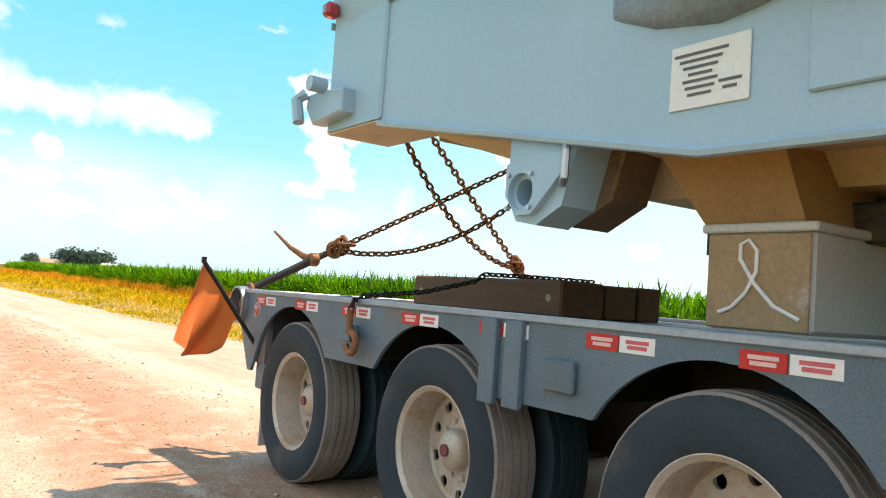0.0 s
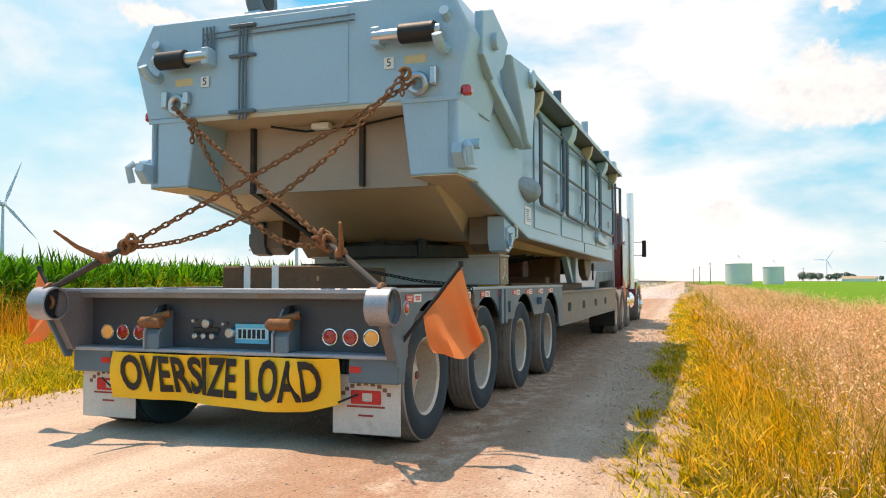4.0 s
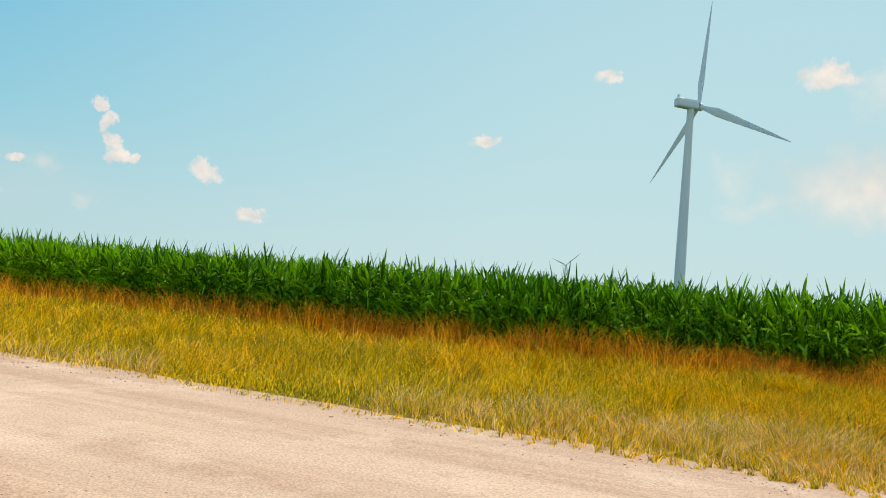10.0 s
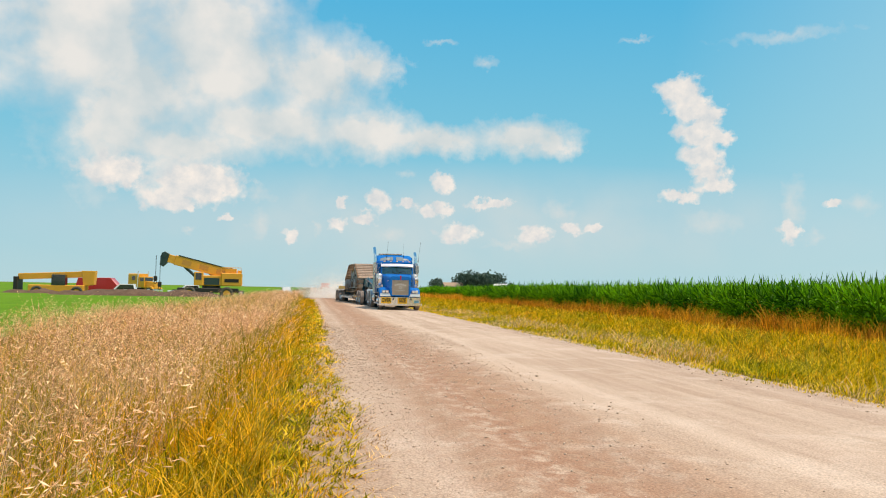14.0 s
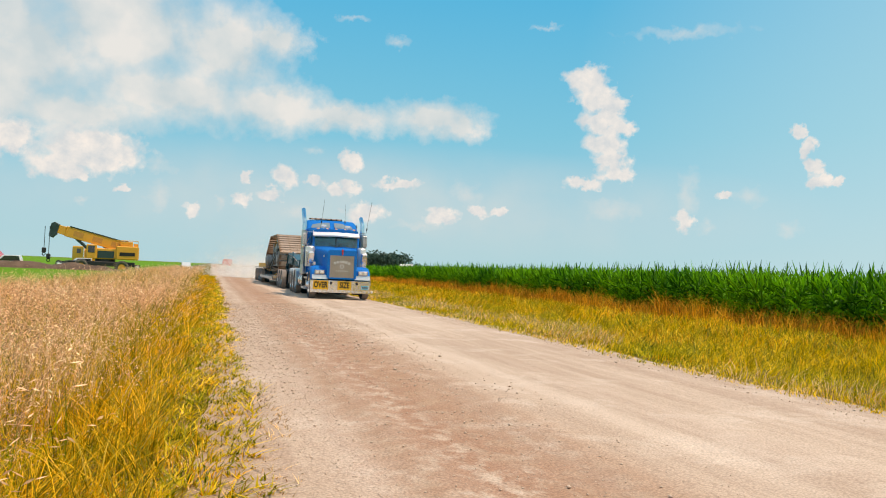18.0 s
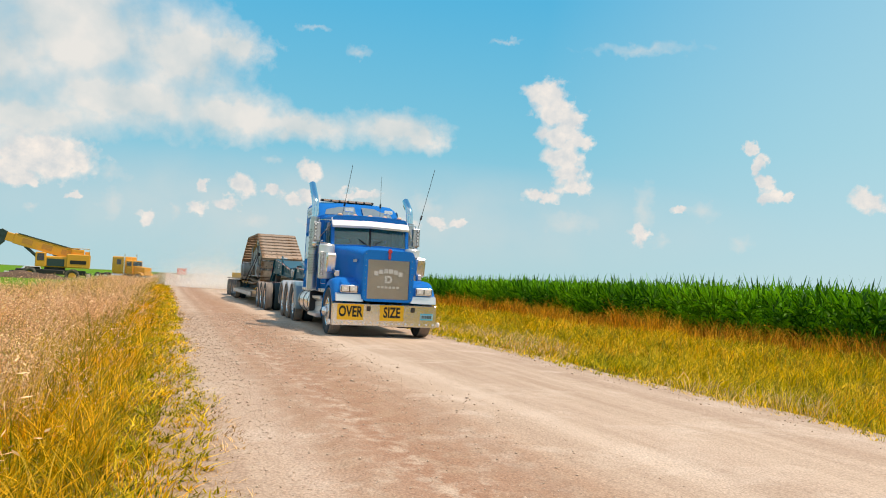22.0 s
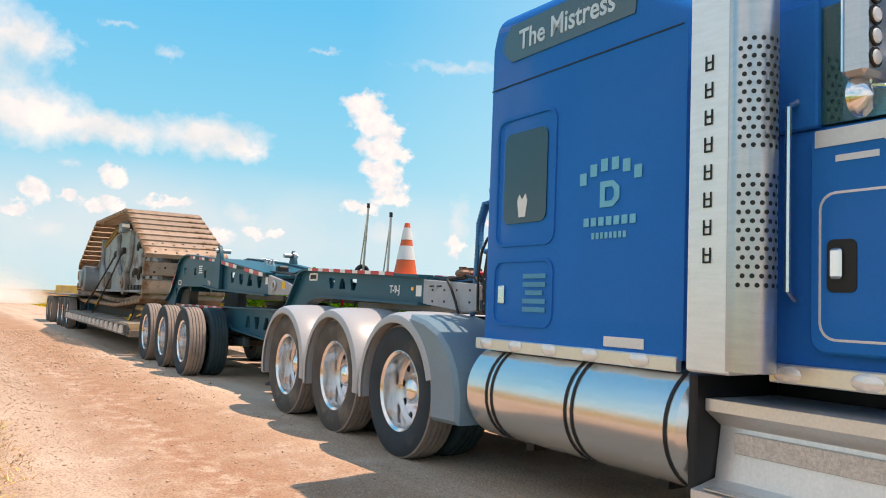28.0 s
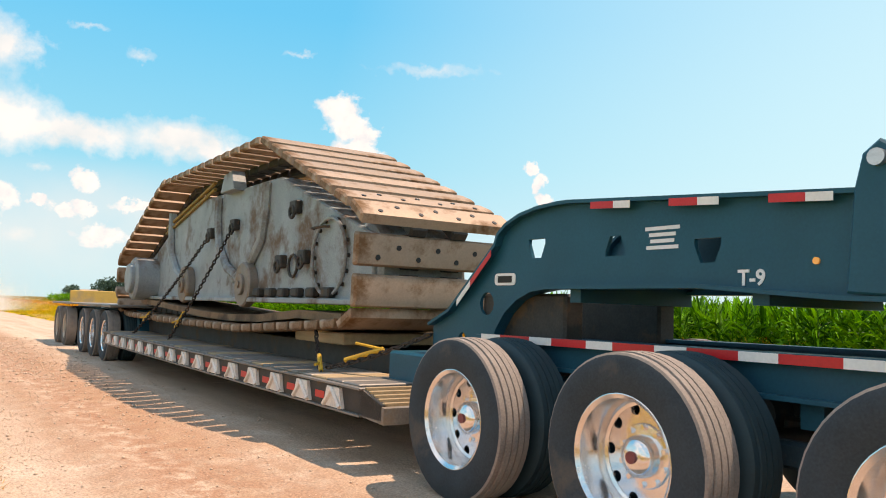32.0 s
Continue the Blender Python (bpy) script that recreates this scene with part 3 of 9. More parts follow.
def blades(name, spots, material, label, category, lean=0.35, seg=3, wid=0.012, head=0.0, x_head=True):
    """spots: rows of x, y, z, height, width scale. Each blade is a bent, tapering ribbon; head: a seed head of crossed slips at the tip."""
    n = len(spots)
    S = np.asarray(spots, dtype=np.float64)
    az = rng.normal(0, 1.25, n) + 5.0 * pnoise(S[:, 0], S[:, 1], 1.6, 61.0) + 0.8 * pnoise(S[:, 0], S[:, 1], 9.0, 62.0)   # neighbours lean together
    ln = rng.uniform(0.1, 1, n) * lean * S[:, 3]
    face = az + rng.uniform(-1.2, 1.2, n) + np.pi / 2
    V, per = [], 2 * seg + 1
    for k in range(seg):
        t = k / seg
        cx = S[:, 0] + np.cos(az) * ln * t * t
        cy = S[:, 1] + np.sin(az) * ln * t * t
        cz = S[:, 2] + S[:, 3] * (t - 0.12 * t * t)
        w = wid * S[:, 4] * (1 - 0.55 * t)
        for s in (-1, 1):
            V.append(np.stack([cx + s * w * np.cos(face), cy + s * w * np.sin(face), cz], 1))
    V.append(np.stack([S[:, 0] + np.cos(az) * ln, S[:, 1] + np.sin(az) * ln, S[:, 2] + S[:, 3] * 0.88], 1))
    P = np.stack(V, 1).reshape(-1, 3)
    base = np.arange(n)[:, None] * per
    tri = []
    for k in range(seg - 1):
        a = 2 * k
        tri += [(a, a + 1, a + 3), (a, a + 3, a + 2)]
    a = 2 * (seg - 1)
    tri.append((a, a + 1, a + 2))
    T = (base[:, :, None] + np.array(tri)[None]).reshape(-1, 3)
    if head:
        hv = []
        m = 15 if x_head else 5
        for q in range(m):
            t = 0.66 + 0.34 * q / (m - 1)
            root = np.stack([S[:, 0] + np.cos(az) * ln * t * t, S[:, 1] + np.sin(az) * ln * t * t, S[:, 2] + S[:, 3] * (t - 0.12 * t * t)], 1)
            a2 = rng.uniform(0, 2 * np.pi, n)
            k = head * rng.uniform(.5, 1.1, n) * np.clip(S[:, 4] / S[:, 4].min(), 1, 3.0) ** .5
            d = np.stack([np.cos(a2) * k * .34 + np.cos(az) * k * .42, np.sin(a2) * k * .34 + np.sin(az) * k * .42, k * rng.uniform(-.45, .50, n)], 1)
            sd = np.stack([-np.sin(a2), np.cos(a2), rng.uniform(-.5, .5, n)], 1) * (k * .075)[:, None]
            hv += [root, root + d * .5 + sd, root + d, root + d * .5 - sd]
        HV = np.stack(hv, 1).reshape(-1, 3)
        o = len(P)
        hb = o + np.arange(n)[:, None] * 4 * m
        tr = [x for q in range(m) for x in ((4 * q, 4 * q + 1, 4 * q + 2), (4 * q, 4 * q + 2, 4 * q + 3))]
        HT = (hb[:, :, None] + np.array(tr)[None]).reshape(-1, 3)
        P, T = np.vstack([P, HV]), np.vstack([T, HT])
    me = bpy.data.meshes.new(name)
    me.vertices.add(len(P)); me.vertices.foreach_set("co", P.astype(np.float32).ravel())
    me.loops.add(T.size); me.loops.foreach_set("vertex_index", T.astype(np.int32).ravel())
    me.polygons.add(len(T)); me.polygons.foreach_set("loop_start", np.arange(0, T.size, 3, dtype=np.int32))
    me.update(calc_edges=True)
    me.materials.append(material)
    return tagged(new(name, me), label, category, "", "stuff")


def scatter(n, x0, x1, ymax, near=4.0, power=1.7):
    """More blades near the viewer's stretch of road, thinning out along it."""
    u = rng.random(n)
    y = near * ((1 + ymax / near) ** u - 1) if power == 0 else ymax * u ** power
    y = y * np.where(rng.random(n) < 0.5, -1, 1)
    x = rng.uniform(x0, x1, n)
    return tufted(x, y, .17)


def tufted(x, y, cell, pull=.50):
    """Draws scattered roots together into tufts, one to a cell of the ground."""
    u, v = x + .5 * y, y - .35 * x + .1 * np.sin(3 * x)   # askew, so that no rows show
    i, j = np.floor(u / cell), np.floor(v / cell)
    h = np.abs(np.sin(i * 12.9898 + j * 78.233) * 43758.5453) % 1.0
    g = np.abs(np.sin(i * 39.3468 + j * 11.135) * 24634.6345) % 1.0
    k = pull * np.clip(1.3 - np.hypot(x, y) / 40, 0, 1)
    du, dv = ((i + h) * cell - u) * k, ((j + g) * cell - v) * k
    return x + du, y + dv


def spots(x, y, h, hv, w=1.0, keep=None):
    z = np.array([height(a, b) for a, b in zip(x, y)])
    far = np.hypot(x, y)
    hh = h * np.where(x > 6, np.clip((x - 6.3) / 1.6, .35, 1.25), 1) * (1 + hv * rng.uniform(-1, 1, len(x))) * (1 + 0.60 * pnoise(x, y, 1.1, 11.0))
    ww = w * np.clip(far / 9, 1, 9)
    ok = far > 1.0
    if keep is not None:
        ok &= keep
    return np.stack([x, y, z - 0.02, hh, ww], 1)[ok]


def pnoise(x, y, s, seed=0.0):
    return np.array([noise.noise(Vector((a * s, b * s, seed))) for a, b in zip(x, y)])


tan = leaf_mat("dry_brome", (.88, .42, .17), (1.0, .68, .42), 0.65, 0.38, 0.9)
tan_stalk = leaf_mat("dry_stalk", (.34, .27, .010), (.78, .46, .09), 0.55, 0.25, 0.9)
straw = leaf_mat("bleached_straw", (.70, .40, .14), (.95, .68, .38), 0.50, 0.35, 1.2)
green = leaf_mat("verge_grass", (.15, .26, .004), (.72, .46, .006), 0.65, 0.32, 0.45)
yellow = leaf_mat("dry_verge_grass", (.60, .33, .005), (.94, .46, .02), 0.50, 0.32, 0.4)
gold = leaf_mat("golden_verge_grass", (.36, .30, .005), (.90, .45, .02), 0.65, 0.34, 0.6)
litter = leaf_mat("brown_litter", (.42, .21, .06), (.85, .56, .26), 0.60, 0.25, 1.4)
thatch = leaf_mat("matted_grass", (.27, .33, .006), (.90, .58, .035), 0.60, 0.42, 0.55)
lush = leaf_mat("lush_verge_grass", (.20, .27, .004), (.80, .50, .008), 0.65, 0.40, 0.5)
orange = leaf_mat("brown_canary_grass", (.56, .20, .010), (.92, .46, .030), 0.50, 0.35, 0.5)

# near side: a short green fringe, flattened litter, then a tall stand of dry brome
x, y = scatter(62000, -1.2, 0.60, 80, power=2.4)
lim = np.array([road_left(b) for b in y]) - 0.06 + 0.12 * pnoise(x, y, 1.7) + np.where(pnoise(x, y, 0.8, 3) > 0.15, 0.10, -0.10)
blades("short_grass", spots(x, y, 0.085, 0.6, 0.42, x < lim), green, "short green grass along the gravel edge", "grass", 1.6, 2)
x, y = scatter(64000, -0.85, 0.80, 60, power=2.3)
lim = np.array([road_left(b) for b in y]) + 0.14 + 0.22 * pnoise(x, y, 1.3, 5)
blades("dry_litter", spots(x, y, 0.05, 0.6, 0.36, (x < lim) & (pnoise(x, y, 1.1, 15) > -0.40)), litter, "flattened dry grass litter along the gravel edge", "grass", 2.6, 2)
x, y = scatter(26000, -1.3, 0.28, 70, power=2.3)
blades("yellow_tufts", spots(x, y, 0.13, 0.6, 0.36, pnoise(x, y, 0.9, 9) > -0.05), yellow, "yellowed tufts of grass along the gravel edge", "grass", 1.5, 2)
x, y = scatter(36000, -6.3, -0.75, 130, power=2.2)
blades("brome_stalks", spots(x, y, 0.66, 0.35, 0.42, x < -0.95 + 0.35 * pnoise(x, y, 0.5, 2)), tan_stalk, "green-gold stems of tall roadside grass", "grass", 1.0, 3, 0.008)
for near, count, reach in ((True, 26000, 26), (False, 42000, 150)):
    x, y = scatter(count, -6.2, -0.8, reach, power=1.5 if near else 1.8)
    keep = (x < -1.25 + 0.55 * pnoise(x, y, 0.5, 2)) & (pnoise(x, y, 0.75, 21) + .35 * pnoise(x, y, 2.2, 22) > -0.14) & (near | (np.abs(y) > 22))
    blades("brome_heads", spots(x, y, 0.86, 0.24, 0.30, keep), tan, "tall dry tan brome grass with drooping seed heads", "grass", 0.95, 2, 0.006, 0.074 if near else 0.10, near)
x, y = scatter(5200, -2.0, -0.5, 45, power=2.0)
blades("fallen_heads", spots(x, y, 0.42, 0.4, 0.30, pnoise(x, y, 0.9, 41) > 0.02), tan, "bent dry seed heads hanging over the green verge", "grass", 1.9, 3, 0.006, 0.06)
x, y = scatter(30000, -5.8, -0.8, 60, power=2.1)
blades("ditch_green", spots(x, y, 0.50, 0.4, 0.34, (pnoise(x, y, 0.75, 21) < 0.0)), green, "green blades among the dry grass", "grass", 0.6, 3)
x, y = scatter(58000, -2.2, -0.25, 70, power=2.1)
blades("mid_grass", spots(x, y, 0.27, 0.6, 0.36, x < -0.05 + 0.4 * pnoise(x, y, 0.7, 8)), gold, "yellow-green grass leaning out over the verge", "grass", 1.3, 3)
x = rng.uniform(0.10, 0.85, 16000)
y = rng.uniform(3.5, 26.0, 16000)
blades("patchy_grass", spots(x, y, 0.020, 0.6, 0.36, (pnoise(x, y, 0.75, 31) + .5 * pnoise(x, y, 2.0, 32) > 0.30 + .45 * (x - .30)) & (y > 3.5 + 2.5 * x)), green, "thin mats of short grass creeping onto the gravel", "grass", 2.6, 2)
x, y = scatter(60000, -1.6, 0.45, 45, power=1.9)
lim = np.array([road_left(b) for b in y]) - 0.02 + 0.14 * pnoise(x, y, 1.7)
blades("near_thatch", spots(x, y, 0.075, 0.5, 0.75, x < lim), thatch, "matted green and straw grass under the taller blades", "grass", 2.4, 2)
# far side: ragged yellow-green verge, a brown band, then corn
x, y = scatter(110000, 6.30, 13.2, 80, power=1.7)
lim = np.array([road_right(b) for b in y]) - 0.10 + 0.14 * pnoise(x, y, 1.5, 4)
blades("far_thatch", spots(x, y, 0.17, 0.5, 0.62, x > lim), thatch, "matted yellow-green grass along the far verge", "grass", 1.9, 2)
x, y = scatter(175000, 6.35, 13.2, 140, power=1.9)
lim = np.array([road_right(b) for b in y]) - 0.05 + 0.16 * pnoise(x, y, 1.5, 4)
blades("verge_grass", spots(x, y, 0.24, 0.5, 0.34, (x > lim) & (pnoise(x, y, 0.35, 1) > -0.42)), lush, "yellow-green roadside grass", "grass", 1.3, 2)
x, y = scatter(85000, 6.5, 13.2, 140, power=1.9)
blades("verge_dry_grass", spots(x, y, 0.25, 0.5, 0.32, (x > 6.65) & (pnoise(x, y, 0.35, 1) + (9.4 - x) * .13 < np.where(y < -2, -0.12, 0.0))), yellow, "dry golden roadside grass", "grass", 1.1, 2)
x, y = scatter(40000, 6.35, 9.2, 60, power=1.6)
blades("straw_patch", spots(x, y, 0.26, 0.5, 0.30, (x > 6.5) & (pnoise(x, y, 0.30, 51) - .10 * (x - 7) > -0.02)), straw, "bleached straw tufts beside the road", "grass", 1.4, 2)
x, y = scatter(46000, 12.3, 14.0, 150, power=1.7)
x = np.where((y > -2) & (x < 13.2), x + 0.95, x)
tall = np.where(y > 0, 0.46, 0.46 + 0.34 * np.clip(-y / 6, 0, 1)) * (1 + 0.35 * pnoise(x, y, 0.4, 6))
sp = spots(x, y, 1.0, 0.36, 0.42)
sp[:, 3] *= tall[np.hypot(x, y) > 1.0]
blades("brown_grass", sp, orange, "rusty brown tall grass before the corn", "grass", 0.7, 2, 0.008, 0.055, False)


def gravel():
    """Loose stones along the edges and in the windrow."""
    n = 22000
    edge = rng.random(n)
    u = rng.random(n)
    y = 26 * u ** 1.6 * np.where(rng.random(n) < .5, -1, 1)
    x = np.where(edge < .40, rng.normal(.75, .25, n), np.where(edge < .70, rng.normal(2.0, .45, n), np.where(edge < .76, rng.normal(6.25, .18, n), rng.uniform(.4, 3.4, n))))
    r = rng.lognormal(-5.0, .42, n) * np.clip(np.hypot(x, y) / 7, .8, 2.2)
    keep = (x > .2) & (x < 6.7) & (np.hypot(x, y) > 1.2)
    x, y, r = x[keep], y[keep], np.clip(r[keep], .004, .035)
    n = len(x)
    z = np.array([bumpy(a, b) for a, b in zip(x, y)]) + r * .25
    q = np.array([(1, 0, 0), (-.8, .2, 0), (.1, 1, 0), (0, -1, .1), (.1, 0, .7), (0, .1, -.6)])
    a = rng.uniform(0, 6.283, n)
    k = rng.uniform(.6, 1.2, (n, 1, 3))
    V = q[None] * k * r[:, None, None]
    V = np.stack([V[..., 0] * np.cos(a)[:, None] - V[..., 1] * np.sin(a)[:, None], V[..., 0] * np.sin(a)[:, None] + V[..., 1] * np.cos(a)[:, None], V[..., 2]], 2)
    V += np.stack([x, y, z], 1)[:, None]
    t = np.array([(0, 2, 4), (2, 1, 4), (1, 3, 4), (3, 0, 4), (2, 0, 5), (1, 2, 5), (3, 1, 5), (0, 3, 5)])
    T = (np.arange(n)[:, None, None] * 6 + t[None]).reshape(-1, 3)
    me = bpy.data.meshes.new("gravel")
    me.vertices.add(n * 6); me.vertices.foreach_set("co", V.astype(np.float32).ravel())
    me.loops.add(T.size); me.loops.foreach_set("vertex_index", T.astype(np.int32).ravel())
    me.polygons.add(len(T)); me.polygons.foreach_set("loop_start", np.arange(0, T.size, 3, dtype=np.int32))
    me.update(calc_edges=True)
    me.materials.append(mat("loose_stone", (.62, .46, .35), .95, var=.2, island=.5, spec=.15))
    tagged(new("gravel", me), "loose pale gravel scattered over the road", "gravel", "", "stuff")


gravel()


def corn():
    """Rows of maize: a stalk and long arching leaves each, as one stand."""
    g = leaf_mat("corn_leaf", (.024, .17, .004), (.16, .42, .012), 0.55, 0.34, 0.3)
    protos = []
    for k in range(7):
        V, T = [], []
        r = random.Random(k)
        H = 1.0
        n = 17
        for i in range(3):
            o = len(V)
            a = i * 2.1
            V += [(0.014 * math.cos(a), 0.014 * math.sin(a), 0), (-0.014 * math.cos(a), -0.014 * math.sin(a), 0), (0.004, 0, H * 0.92)]
            T.append((o, o + 1, o + 2))
        base = r.uniform(0, math.pi)
        for i in range(n):
            z0 = 0.10 + 0.66 * i / n
            a = base + (i % 2) * math.pi + r.uniform(-.7, .7)
            ln = (0.12 + 0.13 * math.sin(math.pi * (i + 1) / n)) * r.uniform(.8, 1.15)
            rise = r.uniform(.26, .42)
            droop = r.uniform(.10, .34) if i < n - 4 else r.uniform(.02, .14)
            w = 0.0130
            o = len(V)
            for t, ww in ((0, .7), (.35, 1.0), (.7, .75)):
                px, pz = ln * t, z0 + rise * t - droop * t * t * 1.3
                for s in (-1, 1):
                    V.append((px * math.cos(a) - s * w * ww * math.sin(a), px * math.sin(a) + s * w * ww * math.cos(a), pz + s * 0.01))
            V.append((ln * math.cos(a), ln * math.sin(a), z0 + rise - droop * 1.3))
            T += [(o, o + 1, o + 3), (o, o + 3, o + 2), (o + 2, o + 3, o + 5), (o + 2, o + 5, o + 4), (o + 4, o + 5, o + 6)]
        protos.append((np.array(V), np.array(T)))
    P, F, o = [], [], 0
    r = random.Random(3)
    for row in range(5):
        y = -230.0
        while y < 128:
            far = max(0, abs(y) - 40)
            y += (0.088 + far * 0.0055) * r.uniform(.7, 1.3) * (1 if row < 2 else 1.5 if row < 4 else 2.2)
            x = 14.1 + row * 0.62 + r.uniform(-.12, .12)
            if y > 62:
                x += 3.5 * min(1, (y - 62) / 2)
            v, t = protos[r.randrange(7)]
            a, h = r.uniform(0, 6.283), ((1.71 if y > -4 else 1.71 + .16 * min(1, (-4 - y) / 8)) + 0.10 * noise.noise(Vector((x * .2, y * .12, 0))) + 0.02 * row) * r.uniform(.92, 1.0)
            wd = h * (1 + far * 0.012)
            c, s = math.cos(a) * wd, math.sin(a) * wd
            w = np.stack([v[:, 0] * c - v[:, 1] * s + x, v[:, 0] * s + v[:, 1] * c + y, v[:, 2] * h + height(x, y)], 1)
            P.append(w); F.append(t + o); o += len(w)
    P, T = np.vstack(P), np.vstack(F)
    me = bpy.data.meshes.new("corn")
    me.vertices.add(len(P)); me.vertices.foreach_set("co", P.astype(np.float32).ravel())
    me.loops.add(T.size); me.loops.foreach_set("vertex_index", T.astype(np.int32).ravel())
    me.polygons.add(len(T)); me.polygons.foreach_set("loop_start", np.arange(0, T.size, 3, dtype=np.int32))
    me.update(calc_edges=True)
    me.materials.append(g)
    tagged(new("corn", me), "tall dark green corn standing in rows", "corn", "", "stuff")
    # dark backing sheet behind the front rows: the field's inner shade put into colour
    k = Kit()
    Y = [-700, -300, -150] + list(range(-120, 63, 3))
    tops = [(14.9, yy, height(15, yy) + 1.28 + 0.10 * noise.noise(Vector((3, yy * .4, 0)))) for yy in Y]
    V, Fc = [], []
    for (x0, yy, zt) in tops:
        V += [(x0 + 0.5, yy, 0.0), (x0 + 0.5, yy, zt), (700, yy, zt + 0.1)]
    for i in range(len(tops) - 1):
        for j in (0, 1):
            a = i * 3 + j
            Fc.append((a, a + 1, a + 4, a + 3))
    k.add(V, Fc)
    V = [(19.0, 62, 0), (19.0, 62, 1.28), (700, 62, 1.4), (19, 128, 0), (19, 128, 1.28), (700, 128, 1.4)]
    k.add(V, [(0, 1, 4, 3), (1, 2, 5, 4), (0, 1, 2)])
    solo("corn_field", k, mat("corn_backing_shade", (.018, .055, .008), 0.95, var=0.5, scale=1.2, fine=9, bump=0.1, spec=0.05), "dark backing sheet for the shade inside the corn field", "field", kind="stuff", smooth=0)


corn()

# ---- vehicle materials ----
# a little blue from the reflected sky is put into the rubber colour
rubber = mat("tyre_rubber", (.027, .040, .049), 0.85, var=0.3, scale=5, fine=90, bump=0.002, dirt=(.10, .088, .075), dirt_at=0.58)
rubber_dusty = mat("dusty_tyre_rubber", (.085, .078, .070), 0.9, var=0.3, scale=6, fine=90, bump=0.002, dirt=(.20, .165, .13), dirt_at=0.50)
chrome = mat("chrome", (.82, .82, .82), 0.17, 0.9, var=0.06, scale=4)
alu = mat("polished_aluminium", (.82, .82, .82), 0.19, 0.9, var=0.10, scale=8, dirt=(.58, .52, .45), dirt_at=0.64)
satin = mat("satin_aluminium", (.84, .82, .80), 0.34, 0.55, var=0.08, scale=6, dirt=(.60, .52, .43), dirt_at=0.64)
alu_dusty = mat("dusty_wheel", (.58, .51, .43), 0.55, 0.35, var=0.18, scale=7, dirt=(.52, .40, .28), dirt_at=0.50, bump=0.001)
steel = mat("brushed_steel", (.55, .55, .56), 0.32, 0.9, var=0.12, scale=5, stretch=(1, 1, 8))
blue = mat("blue_truck_paint", (.0, .170, .55), 0.24, 0.0, var=0.06, scale=2, coat=0.2, spec=0.0)
frame_paint = mat("slate_frame_paint", (.004, .086, .130), 0.45, 0.0, var=0.15, scale=3, dirt=(.05, .08, .10), dirt_at=0.70, coat=0.1, spec=0.25)
black = mat("black_parts", (.012, .012, .013), 0.55, var=0.25, scale=10)
dark_steel = mat("dark_greasy_steel", (.045, .040, .036), 0.6, 0.3, var=0.4, scale=6, dirt=(.16, .10, .055), dirt_at=0.55, bump=0.002)
fender_grey = mat("grey_fender", (.41, .43, .45), 0.38, var=0.08, scale=2, dirt=(.42, .37, .31), dirt_at=0.62)
red_tape = mat("red_reflector", (.62, .018, .020), 0.35, var=0.1)
white_tape = mat("white_reflector", (.80, .78, .75), 0.35, var=0.08)
yellow_sign = mat("yellow_sign", (.95, .52, .02), 0.5, var=0.06, scale=3)
ink = mat("black_lettering", (.012, .011, .010), 0.6, var=0.1)
silver_ink = mat("silver_lettering", (.66, .68, .70), 0.35, 0.3, var=0.08)
white_ink = mat("white_lettering", (.80, .80, .80), 0.5, var=0.05)
amber = mat("amber_lens", (.95, .42, .10), 0.25, var=0.05, emit=0.15)
clear_lens = mat("clear_lens", (.85, .83, .80), 0.12, 0.2, var=0.05, coat=1)
red_lens = mat("red_lens", (.55, .008, .012), 0.2, var=0.1, coat=1)
glass = glass_mat("tinted_glass", (.50, .88, .86), 0.92)
dark_glass = mat("dark_window", (.006, .014, .016), 0.06, var=0.1, coat=1.0)
grille_mesh = mat("stainless_grille", (.48, .42, .35), 0.35, 0.75, var=0.08, scale=3)
shoe_steel = mat("worn_track_shoe", (.40, .28, .20), 0.6, 0.2, var=0.25, scale=4, dirt=(.20, .10, .045), dirt_at=0.50, bump=0.003, random_=0.5)
hull_paint = mat("blue_grey_hull_paint", (.27, .31, .33), 0.5, var=0.30, scale=3.5, dirt=(.15, .10, .07), dirt_at=0.50, bump=0.001)
rust = mat("rusty_chain", (.26, .11, .045), 0.75, 0.3, var=0.4, scale=20, dirt=(.26, .12, .05), dirt_at=0.52, bump=0.002)
chain_dark = mat("dark_chain", (.055, .042, .036), 0.6, 0.6, var=0.4, scale=20, dirt=(.17, .08, .04), dirt_at=0.55)
timber = mat("dark_timber", (.15, .072, .036), 0.8, var=0.3, scale=3, fine=40, stretch=(6, 0.7, 6), bump=0.004, dirt=(.20, .13, .08), dirt_at=0.60)
pale_timber = mat("pale_timber", (.40, .28, .16), 0.8, var=0.25, scale=3, fine=40, stretch=(6, 0.7, 6), bump=0.004)
deck_steel = mat("worn_deck", (.22, .20, .18), 0.55, 0.4, var=0.25, scale=4, dirt=(.26, .18, .11), dirt_at=0.52, bump=0.002)
mirror = mat("mirror_glass", (.85, .86, .87), 0.03, 1.0, var=0.02)
orange_cloth = mat("orange_mesh_cloth", (.98, .24, .06), 0.8, var=0.15, scale=3, fine=220, bump=0.001)
cone_orange = mat("cone_orange", (.85, .13, .03), 0.45, var=0.1)
hose_blue = mat("blue_air_hose", (.015, .22, .48), 0.4, var=0.15)


